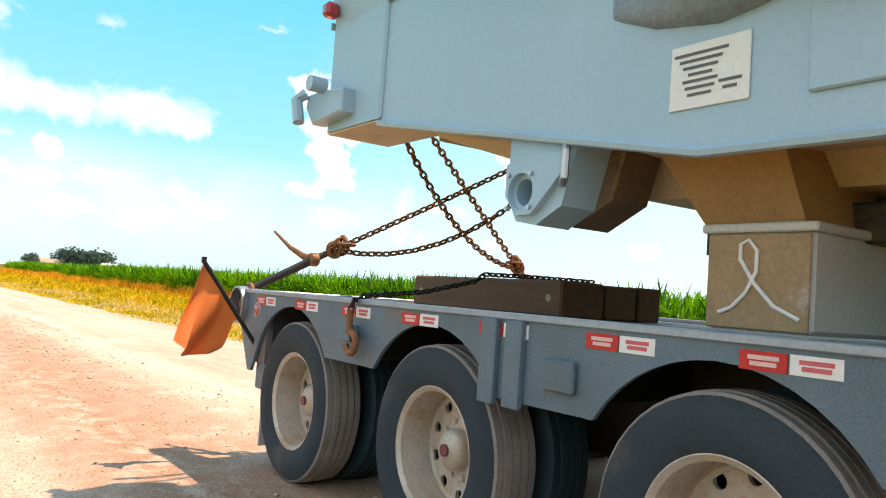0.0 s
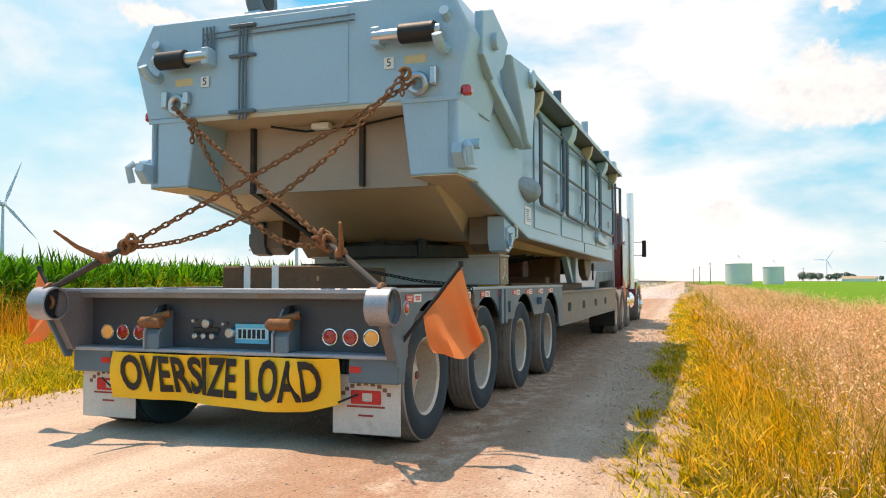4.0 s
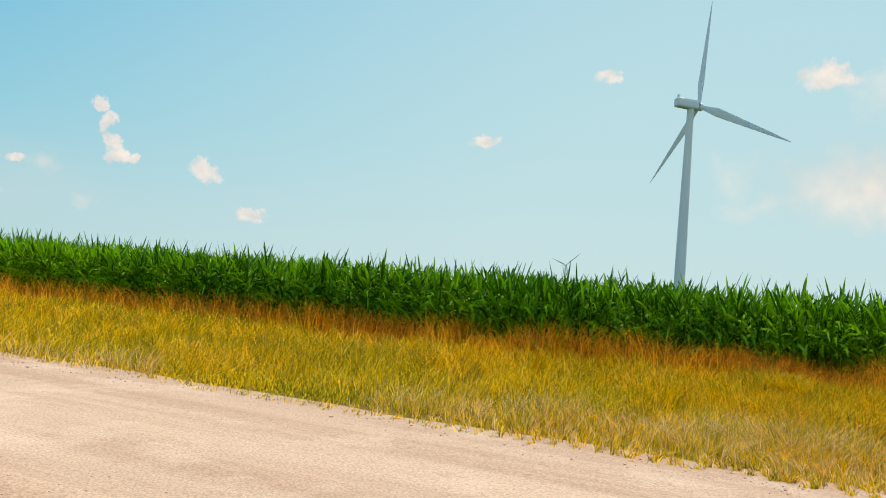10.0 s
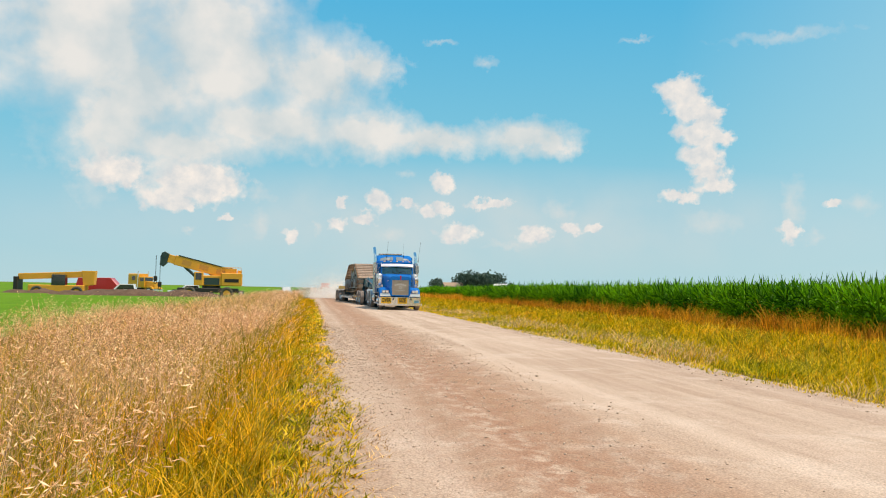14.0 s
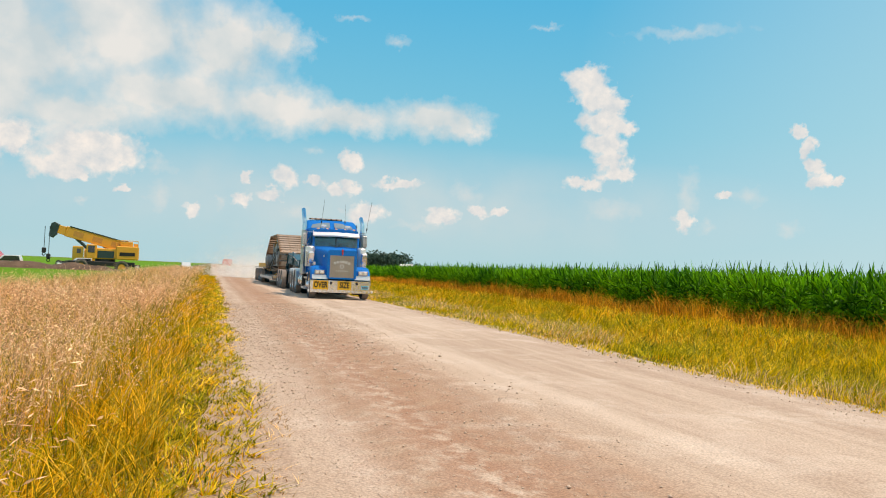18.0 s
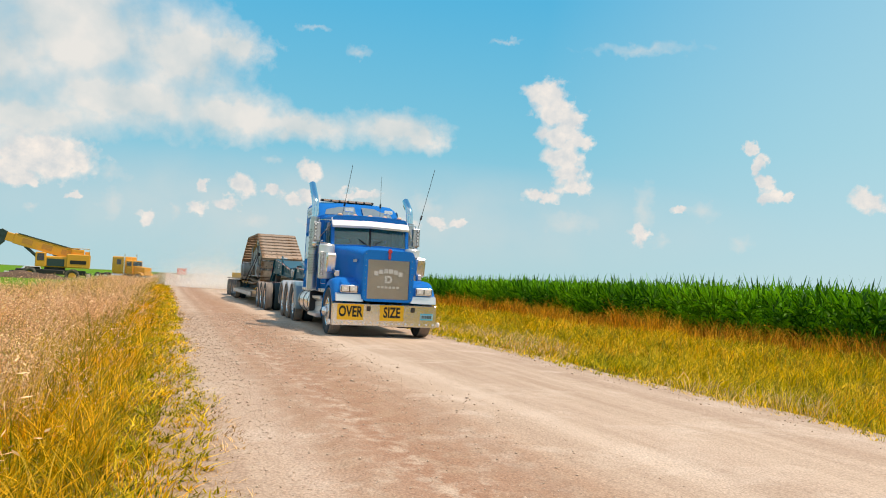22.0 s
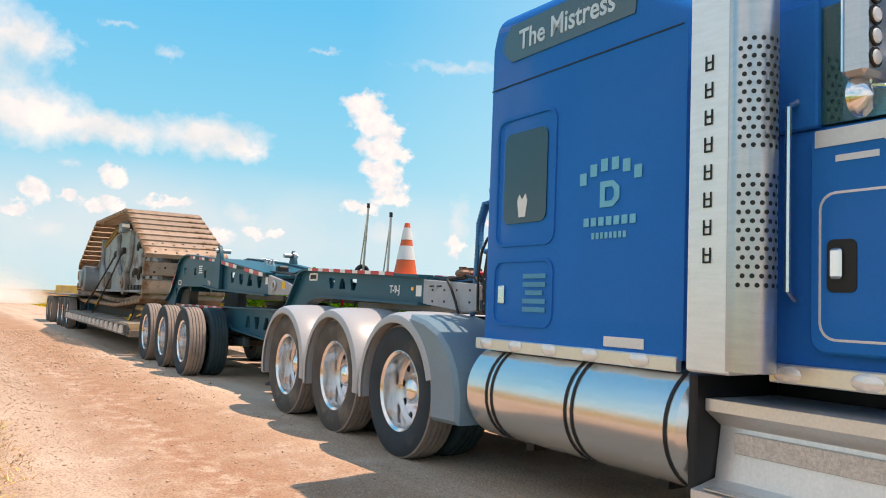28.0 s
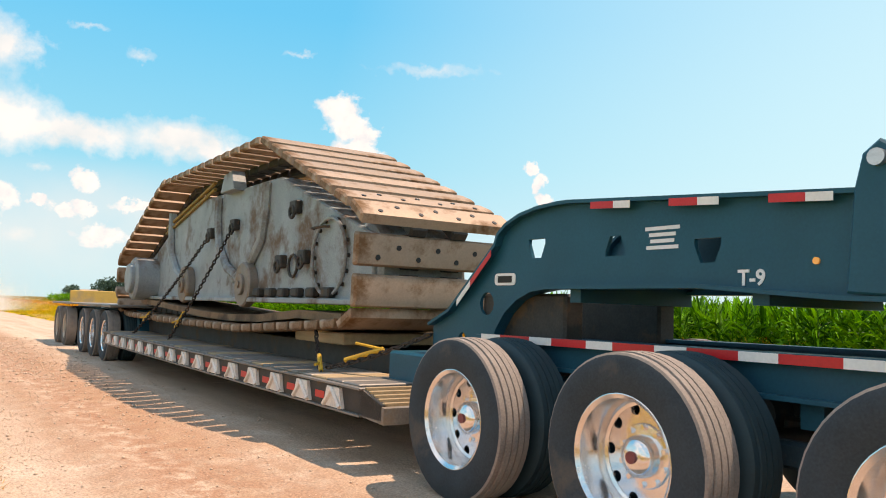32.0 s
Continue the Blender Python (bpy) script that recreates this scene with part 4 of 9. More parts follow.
# ---- wheels ----
def tyre_profile(r, w, ribs=True):
    h = w / 2
    p = [(r * .575, -h * .62), (r * .60, -h * .80), (r * .74, -h * 1.0), (r * .90, -h * .98), (r * .965, -h * .86)]
    if ribs:
        for i in range(5):
            a, b2 = -h * .80 + i * h * .32 * 1.03, -h * .80 + i * h * .32 * 1.03 + h * .25
            p += [(r * (1 - .012 * (i in (0, 4))), a), (r * (1 - .012 * (i in (0, 4))), b2), (r * .972, b2 + h * .01), (r * .972, b2 + h * .06)]
        p = p[:-2]
    else:
        p += [(r * .99, -h * .78), (r, -h * .4), (r, h * .4), (r * .99, h * .78)]
    return p + [(r * .965, h * .86), (r * .90, h * .98), (r * .74, h * 1.0), (r * .60, h * .80), (r * .575, h * .62)]


def tyre_kit(r, w, lugs=0):
    k = Kit().lathe(tyre_profile(r, w, not lugs), n=44)
    for i in range(lugs):   # shoulder blocks of a drive or mud tread
        t = 2 * math.pi * i / lugs
        m = Matrix.Rotation(t, 4, "X")
        for s in (-1, 1):
            b2 = Kit().box(min(s * w * .18, s * w * .49), max(s * w * .18, s * w * .49), -r * .030, r * .030, r * .955, r * 1.012)
            k.join(b2, m)
        k.join(Kit().box(-w * .14, w * .14, -r * .04, r * .04, r * .96, r * 1.012), m @ Matrix.Rotation(math.pi / lugs, 4, "X"))
    k.f = [f for f in k.f if len(f) <= 44]
    return k


def rim_kit(r, w, dish, hole=.075):
    """dish > 0: the deep face of an outer dual, seen from -x; dish < 0: the domed face of a steering wheel."""
    R, k = r * .60, Kit()
    h = w / 2
    d = dish
    k.lathe([(R * .93, h * .8), (R * .93, -h * .70), (R * 1.00, -h * .82), (R * 1.03, -h * .80), (R * 1.02, -h * .72)], n=36)
    face = -h * .80 + d
    outer = [(R * .93 * math.cos(2 * math.pi * i / 36), R * .93 * math.sin(2 * math.pi * i / 36)) for i in range(36)]
    holes = [circle(R * .74 * math.cos(2 * math.pi * (i + .5) / 10), R * .74 * math.sin(2 * math.pi * (i + .5) / 10), R * hole, 10) for i in range(10)]
    k.plate(outer, holes, face, face + .02)
    k.lathe([(R * .93, face), (R * .86, face - .010), (R * .80, face - .002)], n=36)
    return k, face, R


def hub_kit(R, face, long_nuts=False, cap=0.10):
    k = Kit()
    k.lathe([(R * .34, face), (R * .335, face - cap * .50), (R * .315, face - cap * .70), (R * .26, face - cap * .86), (R * .16, face - cap * .97), (0.001, face - cap * 1.02)], n=24)
    k.lathe([(R * .52, face), (R * .50, face - .012), (R * .32, face - .016)], n=24)
    for i in range(10):
        t = 2 * math.pi * i / 10
        c = (face - (.055 if long_nuts else .03), R * .45 * math.cos(t), R * .45 * math.sin(t))
        k.cyl(c, R * .048, .055 if long_nuts else .03, "x", 6)
    return k


WHEEL_MESHES = {}
# undusted inner tyres, with blue skylight put into their colour
inner_rubber = mat("clean_skylit_rubber", (.018, .050, .062), 0.7, var=0.25, scale=5, fine=90, bump=0.002)
tread_dust = mat("dusty_tread", (.27, .23, .205), 0.95, var=0.25, scale=7, fine=80, bump=0.002, dirt=(.34, .28, .235), dirt_at=0.50)


def tread_on(me, r):
    """The running face carries road dust."""
    me.materials.append(tread_dust)
    for p in me.polygons:
        if math.hypot(p.center.y, p.center.z) > r * .950:
            p.material_index = 1


AXLES = []   # (axle object, its thing's track, y, z, x, radius) keyed at the end


def axle(parent, track, y, x_out, r=0.52, w=0.27, dual=True, rim="alu", tyre="rib", xc=0.0, steer=False):
    """An axle with its wheels, which turns as one. x_out: half the width over the tyres."""
    key = (r, w, dual, rim, tyre, steer)
    rub = rubber_dusty if tyre == "dusty" else rubber
    metal = {"alu": alu, "dusty": alu_dusty, "chrome": chrome}[rim]
    if key not in WHEEL_MESHES:
        tk = tyre_kit(r, w, 46 if tyre == "lug" else 0)
        rk, face, R = rim_kit(r, w, -0.005 if steer else 0.185, .075 if steer else .095)
        rk2 = Kit(); rk2.v, rk2.f = rk.v, rk.f
        hk = hub_kit(R, face, steer, 0.13 if steer else 0.10)
        WHEEL_MESHES[key] = (tk.mesh("tyre", rub), rk.mesh("rim", metal), hk.mesh("hub", chrome if rim != "dusty" else alu_dusty), Kit().cyl((-x_out + w, 0, 0), .07, 2 * x_out - 2 * w, "x", 12).mesh("axle", dark_steel), Kit().cyl((face - .112, 0, 0), R * .10, .012, "x", 12).mesh("hub_badge", mat("hub_red", (.22, .05, .05), .5, var=.2)))
        tread_on(WHEEL_MESHES[key][0], r)
        WHEEL_MESHES[key] += (tk.mesh("tyre", inner_rubber),)
    tm, rm, hm, am, bmesh_, tm2 = WHEEL_MESHES[key]
    ax = part("axle", am, None, parent, m=pose(xc, y, r))
    for side in (-1, 1):
        turn = pose(0, 0, 0, 0, 0, 0) if side < 0 else pose(0, 0, 0, 0, 0, 180)
        outer = pose(side * (x_out - w / 2), 0, 0) @ turn
        t = part("tyre", tm, None, ax, m=outer)
        part("rim", rm, None, ax, m=outer)
        part("hub", hm, None, ax, m=outer)
        if not steer and not (rim == "alu" and xc == 0.0):
            part("hub_badge", bmesh_, None, ax, m=outer)
        if dual:
            part("tyre", tm2, None, ax, m=pose(side * (x_out - w * 1.62 - .02), 0, 0) @ turn)
    AXLES.append((ax, track, xc, y, r))
    return ax


def conspicuity(parent, x, y0, y1, z, n, h=0.05, slope=0.0, first=0, gap=0.0):
    """Red and white reflecting tape along a side."""
    unit = (y1 - y0) / n
    y_at = y0
    for i in range(n):
        red_next = (i + first) % 2 == 0
        s, a = unit * (1.18 if red_next else .82), y_at   # the red lengths are longer than the white
        y_at += s
        za = z + slope * (a - y0)
        zb = z + slope * (a + s - y0)
        k = Kit().prism([(a + gap, za - h / 2), (a + s - gap, zb - h / 2), (a + s - gap, zb + h / 2), (a + gap, za + h / 2)], x - .003, x + .001)
        part("reflector", k, (red_tape, white_tape)[(i + first) % 2], parent, smooth=0)


def bars(parent, m, widths, h, gap, material, name="lettering", depth=.002):
    """Writing that cannot be read, as plain bars: rows of lengths."""
    k = Kit()
    for i, wd in enumerate(widths):
        z = ((len(widths) - 1) / 2 - i) * (h + gap)
        k.box(-wd / 2, wd / 2, z - h / 2, z + h / 2, 0, depth)
    ob = part(name, k, material, parent, smooth=0)
    ob.matrix_basis = m
    return ob


def plate_kit(parent, m):
    p = part("number_plate", Kit().box(-.152, .152, -.076, .076, 0, .006, .002), mat("plate_cyan", (.06, .52, .72), 0.4, var=0.08), parent, "cyan licence plate with a pale middle", m=m)
    part("plate_face", Kit().box(-.145, .145, -.044, .044, 0, .003), mat("plate_pale", (.42, .70, .78), 0.4, var=0.1), p, m=pose(0, 0, .0062))
    for i in range(6):
        part("plate_bar", Kit().box(-.120 + i * .042, -.092 + i * .042, -.035, .034, 0, .002), ink, p, m=pose(0, 0, .0094), smooth=0)
    for x in (-.10, .10):
        part("plate_screw", Kit().cyl((x, .060, .006), .008, .004, "z", 8), steel, p)


def pieces(name, kits, material, parent, label=""):
    for k in kits:
        part(name, k, material, parent, label)


def nameplate(parent, m):
    """A row of eight raised marks in place of a maker's name."""
    for i in range(8):
        x = -.185 + i * .048
        part("hood_nameplate", Kit().plate([(x, -.034), (x, .034), (x + .036, .034), (x + .036, -.034)], [[(x + .011, -.020), (x + .011, .004), (x + .025, .004), (x + .025, -.020)]], 0, .014, "z"), silver_ink, parent, smooth=0, m=m)


# ---- blue tractor ----
TR = thing("tractor_truck", "blue long-nosed sleeper tractor with chrome stacks and three drive axles", "truck")


def tractor():
    P = TR
    part("chassis", Kit().box(-.45, -.35, -.5, 8.9, .62, .92, .01).box(.35, .45, -.5, 8.9, .62, .92, .01).box(-.35, .35, 4.6, 8.8, .70, .80).box(-.5, .5, .4, 2.6, .55, 1.0, .03), black, P)
    # hood: a tapering box with an eased top
    def ring(y, hw, zt, zb, r):
        pts = [(-hw, y, zb), (-hw, y, zt - r)]
        for i in range(1, 6):
            a = radians(180 - 15 * i)
            pts.append((-hw + r + r * math.cos(a), y, zt - r + r * math.sin(a)))
        pts.append((-hw * .45, y, zt + .022))
        half = pts
        return half + [(-x, yy, z) for x, yy, z in half[::-1]]
    part("hood", Kit().rings([ring(-.80, .60, 1.98, .86, .13), ring(-.76, .62, 2.00, .86, .14), ring(-.2, .69, 2.05, .90, .13), ring(.5, .79, 2.10, .95, .12), ring(1.22, .93, 2.15, 1.0, .10)]), blue, P)
    # grille surround and mesh
    part("grille_surround", Kit().plate(rounded(-.60, .60, .84, 2.02, .12), [rounded(-.495, .495, .90, 1.80, .02)], -.86, -.79, "y"), blue, P)
    g = part("grille", Kit().box(-.495, .495, -.815, -.80, .90, 1.80), grille_mesh, P, "fine horizontal stainless grille bars with painted company emblem")
    k = Kit()
    for i in range(44):
        z = .905 + i * .0205
        k.box(-.492, .492, -.838, -.815, z, z + .011)
    part("grille_mesh", k, grille_mesh, g, smooth=0)
    k = Kit()   # arched company name as plain shapes
    for i in range(6):
        a = (i - 2.5) * .1
        k.box(-.052 + (i - 2.5) * .115, .045 + (i - 2.5) * .115, -.844, -.839, 1.50 - abs(i - 2.5) ** 2 * .010, 1.60 - abs(i - 2.5) ** 2 * .010)
        k.box(-.03 + (i - 2.5) * .09, .03 + (i - 2.5) * .09, -.844, -.839, 1.15, 1.20)
    k.plate([(-.085, 1.27), (-.085, 1.44), (.03, 1.44), (.085, 1.40), (.085, 1.31), (.03, 1.27)], [[(-.035, 1.31), (-.035, 1.40), (.02, 1.40), (.038, 1.38), (.038, 1.33), (.02, 1.31)]], -.844, -.839, "y")
    part("grille_emblem", k, mat("grey_lettering", (.58, .56, .52), .5, var=.2, scale=12), g, "white company emblem drawn as plain shapes", smooth=0)
    part("hood_badge", Kit().box(-.032, .032, -.89, -.85, 1.82, 2.06, .015).cyl((0, -.905, 2.0), .052, .05, "y", 16, .01), red_lens, P, "red and chrome hood ornament")
    pieces("grille_rivet", ([Kit().cyl((sx * .548, -.87, .95 + i * .14), .008, .012, "y", 6) for sx in (-1, 1) for i in range(8)]), chrome, P)
    for sx in (-1, 1):
        nameplate(P, facing(sx * .715, -.33, 1.765, "-x" if sx < 0 else "+x") @ pose(0, 0, -.03))
        pieces("hood_bolt", ([Kit().cyl((sx * (.63 + (.001 if sx > 0 else -.012)), -.70, .98 + i * .15), .010, .012, "x", 6) for i in range(7)]), chrome, P)
        # front wing
        x0, x1 = sx * .58, sx * 1.23
        out = [(.86, .40), (.85, .66), (.79, .86), (.68, 1.01), (.52, 1.15), (.34, 1.25), (.16, 1.32), (0, 1.352), (-.15, 1.365), (-.30, 1.355), (-.42, 1.315), (-.54, 1.24), (-.66, 1.11), (-.74, .99), (-.785, .84)]
        inn = [(.78, .40), (.76, .60), (.67, .78), (.56, .91), (.43, 1.02), (.28, 1.10), (.13, 1.145), (0, 1.16), (-.09, 1.155), (-.20, 1.12), (-.30, 1.06), (-.38, .98), (-.46, .89), (-.54, .81), (-.60, .80)]
        R = []
        for f, q in ((0, 0), (.55, 0), (.74, .05), (.86, .14), (.94, .30), (.985, .55), (1.0, .85)):   # the crown rolls over to the lip
            xx = x0 + (x1 - x0) * f
            R.append([(xx, y + (iy - y) * q * .8, z + (iz - z) * q * .8) for (y, z), (iy, iz) in zip(out, inn)] + [(xx, y, z) for y, z in inn[::-1]])
        part("front_wing", Kit().rings(R), blue, P, "rounded blue front wing over the steering wheel")
        part("lamp_pod", Kit().prism([(-.22, 1.33), (-.40, 1.31), (-.71, 1.225), (-.73, 1.20), (-.73, .99), (-.22, .99)], sx * .52, sx * 1.06, "x", .022), blue, P, "blue pod that carries the headlamps")
        part("wing_chrome", Kit().prism([(-.815, .825), (-.775, .985), (-.70, 1.01), (-.60, 1.0), (-.60, .825)], sx * .56, sx * 1.19, "x", .012), mat("bright_visor", (.86, .84, .80), 0.34, 0.75, var=0.05), P, "bright panel under the headlamp")
        part("mud_flap", Kit().box(min(sx * .72, sx * 1.15), max(sx * .72, sx * 1.15), .80, .83, .16, .62, .005), mat("brown_flap", (.10, .06, .035), 0.8, var=0.2), P)
        h = part("headlamp", Kit().prism(rounded(min(sx * .68, sx * 1.09), max(sx * .68, sx * 1.09), 1.02, 1.19, .03), -.80, -.66, "y", .014), mat("bright_bezel", (.84, .83, .81), 0.2, 0.8, var=0.06), P, "twin rectangular chrome headlamp")
        part("lamp_recess", Kit().prism(rounded(min(sx * .695, sx * 1.075), max(sx * .695, sx * 1.075), 1.036, 1.174, .02), -.803, -.799, "y"), black, h)
        for q in (.79, .98):
            part("lamp_glass", Kit().box(sx * q - .082, sx * q + .082, -.816, -.803, 1.046, 1.165, .008), clear_lens, h)
            part("lamp_filament", Kit().box(sx * q - .03, sx * q + .03, -.8175, -.816, 1.085, 1.13), satin, h, smooth=0)
        part("turn_signal", Kit().box(sx * 1.02 - .05, sx * 1.02 + .05, .08, .22, 1.37, 1.52, .015), chrome, P)
        part("turn_lens", Kit().box(sx * 1.02 - .045, sx * 1.02 + .045, .062, .078, 1.385, 1.505, .005), mat("peach_lens", (.85, .62, .48), 0.25, var=0.05, coat=1), P)
    # bumper with signs, lights and plate
    bp = part("bumper", Kit().prism([(-1.24, .27), (1.24, .27), (1.24, .78), (-1.24, .78)], -.985, -.93, "y", .012).box(-1.24, -1.20, -.95, -.87, .27, .78, .01).box(1.20, 1.24, -.95, -.87, .27, .78, .01), chrome, P, "deep polished bumper", m=pose(0, .27, 0))
    for xc, hw, tx in ((-.82, .305, "OVER"), (.155, .285, "SIZE")):
        s = part("oversize_sign", Kit().box(xc - hw, xc + hw, -.995, -.989, .40, .76, .002), yellow_sign, bp, "yellow panel of the oversize warning")
        words(tx, .33, ink, s, facing(xc, -.997, .582, "-y"), bold=.010, squeeze=.66)
    plate_kit(bp, facing(1.0, -.99, .52, "-y"))
    for i in range(15):
        part("bumper_light", Kit().cyl((-1.17 + i * .167, -1.004, .335), .026, .02, "y", 12, .006), clear_lens, bp)
    for xc in (-.40, .66):
        part("tow_frame", Kit().plate(rounded(xc - .046, xc + .046, .615, .725, .015), [rounded(xc - .034, xc + .034, .627, .713, .01)], -.996, -.986, "y"), black, bp)
        part("tow_hole", Kit().box(xc - .034, xc + .034, -.990, -.987, .627, .713), mat("hole_brown", (.07, .05, .04), .8), bp, smooth=0)
    for sx in (-1, 1):
        part("corner_lamp", Kit().cyl((sx * 1.30 - .03, -.96, .345), .065, .06, "x", 14, .02), white_tape, bp)
    # cab
    def section(y, hw, z0, z1, r):
        h = [(-hw, y, z0), (-hw, y, z1 - r)] + [(-hw + r - r * math.cos(radians(18 * i)), y, z1 - r + r * math.sin(radians(18 * i))) for i in range(1, 5)] + [(-hw + r, y, z1), (-hw * .4, y, z1 + .03)]
        return h + [(-x, yy, z) for x, yy, z in h[::-1]]
    part("cab_lower", Kit().rings([section(1.18, 1.00, 1.02, 2.18, .05), section(2.66, 1.06, 1.02, 2.20, .05)]), blue, P)
    part("cab_roof", Kit().rings([section(1.30, .98, 2.78, 2.93, .10), section(1.75, 1.02, 2.76, 2.98, .14), section(2.70, 1.06, 2.76, 3.00, .14)]), blue, P)
    for sx in (-1, 1):
        part("windscreen_pillar", Kit().prism([(1.17, 2.18), (1.27, 2.18), (1.42, 2.80), (1.30, 2.80)], sx * .93, sx * 1.01), blue, P)
        part("door_pillar", Kit().box(sx * .97, sx * 1.06, 1.99, 2.66, 2.18, 2.80, .01), blue, P)
        part("side_window", Kit().prism([(1.32, 2.19), (1.99, 2.19), (1.99, 2.76), (1.46, 2.76)], sx * 1.02, sx * 1.03), glass, P)
        d = part("door", Kit().prism(rounded(1.24, 2.01, 1.12, 2.16, .08), sx * 1.03, sx * 1.085, "x", .012), blue, P, "blue cab door with a silver sweep and chrome grab bar")
        part("door_sweep", Kit().prism([(1.25, 2.15), (1.98, 2.15), (1.98, 2.07), (1.66, 2.07), (1.52, 1.94), (1.42, 1.90), (1.25, 1.90)], sx * 1.086, sx * 1.091), silver_ink, d)
        part("handle_recess", Kit().prism(rounded(1.78, 1.92, 1.40, 1.64, .03), sx * 1.085, sx * 1.090), black, d)
        part("door_handle", Kit().box(min(sx * 1.088, sx * 1.115), max(sx * 1.088, sx * 1.115), 1.84, 1.90, 1.46, 1.60, .012), chrome, d)
        part("door_stripe", Kit().plate(rounded(1.30, 1.96, 1.18, 1.86, .08), [rounded(1.312, 1.948, 1.192, 1.848, .07)], sx * 1.086, sx * 1.088), silver_ink, d)
        bars(d, facing(sx * 1.087, 1.78, 2.01, "-x" if sx < 0 else "+x"), [.20], .03, .01, silver_ink)
        part("grab_bar", Kit().tube([(sx * 1.06, 2.09, 1.36), (sx * 1.13, 2.09, 1.40), (sx * 1.13, 2.09, 2.28), (sx * 1.06, 2.09, 2.32)], .016), chrome, P)
        part("keyhole_window", Kit().prism(rounded(1.28, 1.46, 1.42, 1.84, .05), sx * 1.086, sx * 1.092), dark_glass, d)
    part("windscreen", Kit().prism([(1.19, 2.17), (1.21, 2.17), (1.36, 2.80), (1.34, 2.80)], -.94, .94), glass, P)
    part("windscreen_divider", Kit().prism([(1.17, 2.17), (1.22, 2.17), (1.37, 2.80), (1.32, 2.80)], -.02, .02), black, P)
    for sx in (-1, 1):
        part("wiper", Kit().tube([(sx * .06, 1.16, 2.20), (sx * .30, 1.20, 2.36), (sx * .52, 1.17, 2.22)][:2], .012), black, P)
    # cab inside
    # added panel that gives the windscreen its lit-through teal
    part("cab_lining", Kit().box(-.95, .95, 2.60, 2.64, 1.3, 2.74, .01), mat("windscreen_backing_teal", (.13, .32, .33), .8, var=.15), P)
    part("dashboard", Kit().box(-.95, .95, 1.28, 1.62, 1.85, 2.22, .04), mat("grey_dash", (.15, .17, .17), .7), P)
    for sx in (-.5, .5):
        part("cab_seat", Kit().box(sx - .26, sx + .26, 2.0, 2.5, 1.5, 1.75, .05).box(sx - .26, sx + .26, 2.42, 2.60, 1.7, 2.45, .06), black, P)
    part("sun_visor", Kit().rings([[(x, 1.38, 2.91 - abs(x) * .03), (x, 1.13, 2.70 - abs(x) * .03), (x, 1.14, 2.645 - abs(x) * .03), (x, 1.38, 2.85 - abs(x) * .03)] for x in (-1.0, -.5, 0, .5, 1.0)]), mat("bright_visor", (.86, .84, .80), 0.34, 0.75, var=0.05), P, "long bright sun visor over the windscreen")
    for i in range(5):
        part("roof_marker", Kit().box(-.78 + i * .39 - .06, -.78 + i * .39 + .06, 1.33, 1.45, 2.92, 3.0, .03), mat("peach_marker", (.80, .45, .28), 0.35, var=0.1), P)
    for sx in (-.52, .52):
        part("roof_lamp", Kit().box(sx - .11, sx + .11, 1.52, 1.60, 3.06, 3.17, .015).tube([(sx, 1.56, 2.97), (sx, 1.56, 3.07)], .015), chrome, P)
    # sleeper
    def sl(y, zt, r=.16, hw=1.17):
        return section(y, hw, 1.03, zt, r)
    part("sleeper", Kit().rings([sl(2.67, 3.02), sl(2.86, 3.16, .2), sl(3.10, 3.36, .22), sl(3.4, 3.44, .22), sl(4.46, 3.46, .2), sl(4.55, 3.39, .2, 1.13)]), blue, P)
    part("roof_window", Kit().add([(-.95, 2.70, 3.06), (-.10, 2.66, 3.09), (-.10, 2.99, 3.34), (-.85, 3.04, 3.30), (.10, 2.66, 3.09), (.95, 2.70, 3.06), (.85, 3.04, 3.30), (.10, 2.99, 3.34)], [(0, 1, 2, 3), (4, 5, 6, 7)]), mat("grey_roof_glass", (.22, .27, .29), .2, var=.1, coat=.6), P, smooth=0)
    lb = part("roof_light_bar", Kit().box(-.98, .52, 3.30, 3.42, 3.47, 3.535, .018).box(-.6, -.54, 3.32, 3.40, 3.42, 3.48).box(.1, .16, 3.32, 3.40, 3.42, 3.48), black, P, "low dark beacon bar on the sleeper roof")
    for i in range(6):
        part("beacon_lens", Kit().box(-.90 + i * .235, -.72 + i * .235, 3.292, 3.302, 3.48, 3.525, .004), MATS["peach_marker"], lb)
    for sx in (-1, 1):
        o = "-x" if sx < 0 else "+x"
        X = sx * 1.172
        for nm, y0, y1, z0, z1 in (("sleeper_window", 3.74, 4.40, 1.70, 2.62), ("locker_door", 3.74, 4.40, 1.15, 1.61)):
            w = part(nm + "_frame", Kit().plate(rounded(y0, y1, z0, z1, .09), [rounded(y0 + .02, y1 - .02, z0 + .02, z1 - .02, .075)], X - sx * .004, X + sx * .008), blue, P)
            if nm[0] == "s":
                part("window_pane", Kit().prism(rounded(y0 + .09, y1 - .10, z0 + .16, z1 - .12, .06), X, X + sx * .006), dark_glass, w)
                part("window_sticker", Kit().prism([(4.05, 1.90), (4.12, 1.90), (4.14, 2.01), (4.12, 2.06), (4.085, 2.02), (4.05, 2.06), (4.03, 2.01)], X, X + sx * .009), white_ink, w, smooth=0)
            else:
                part("locker_latch", Kit().box(min(X, X + sx * .015), max(X, X + sx * .015), 4.26, 4.33, 1.30, 1.43, .01), chrome, w)
                bars(w, facing(X + sx * .006, 3.93, 1.38, o), [.24, .24, .18, .24, .24], .032, .024, mat("teal_lettering", (.03, .30, .50), 0.5), "registration_bars")
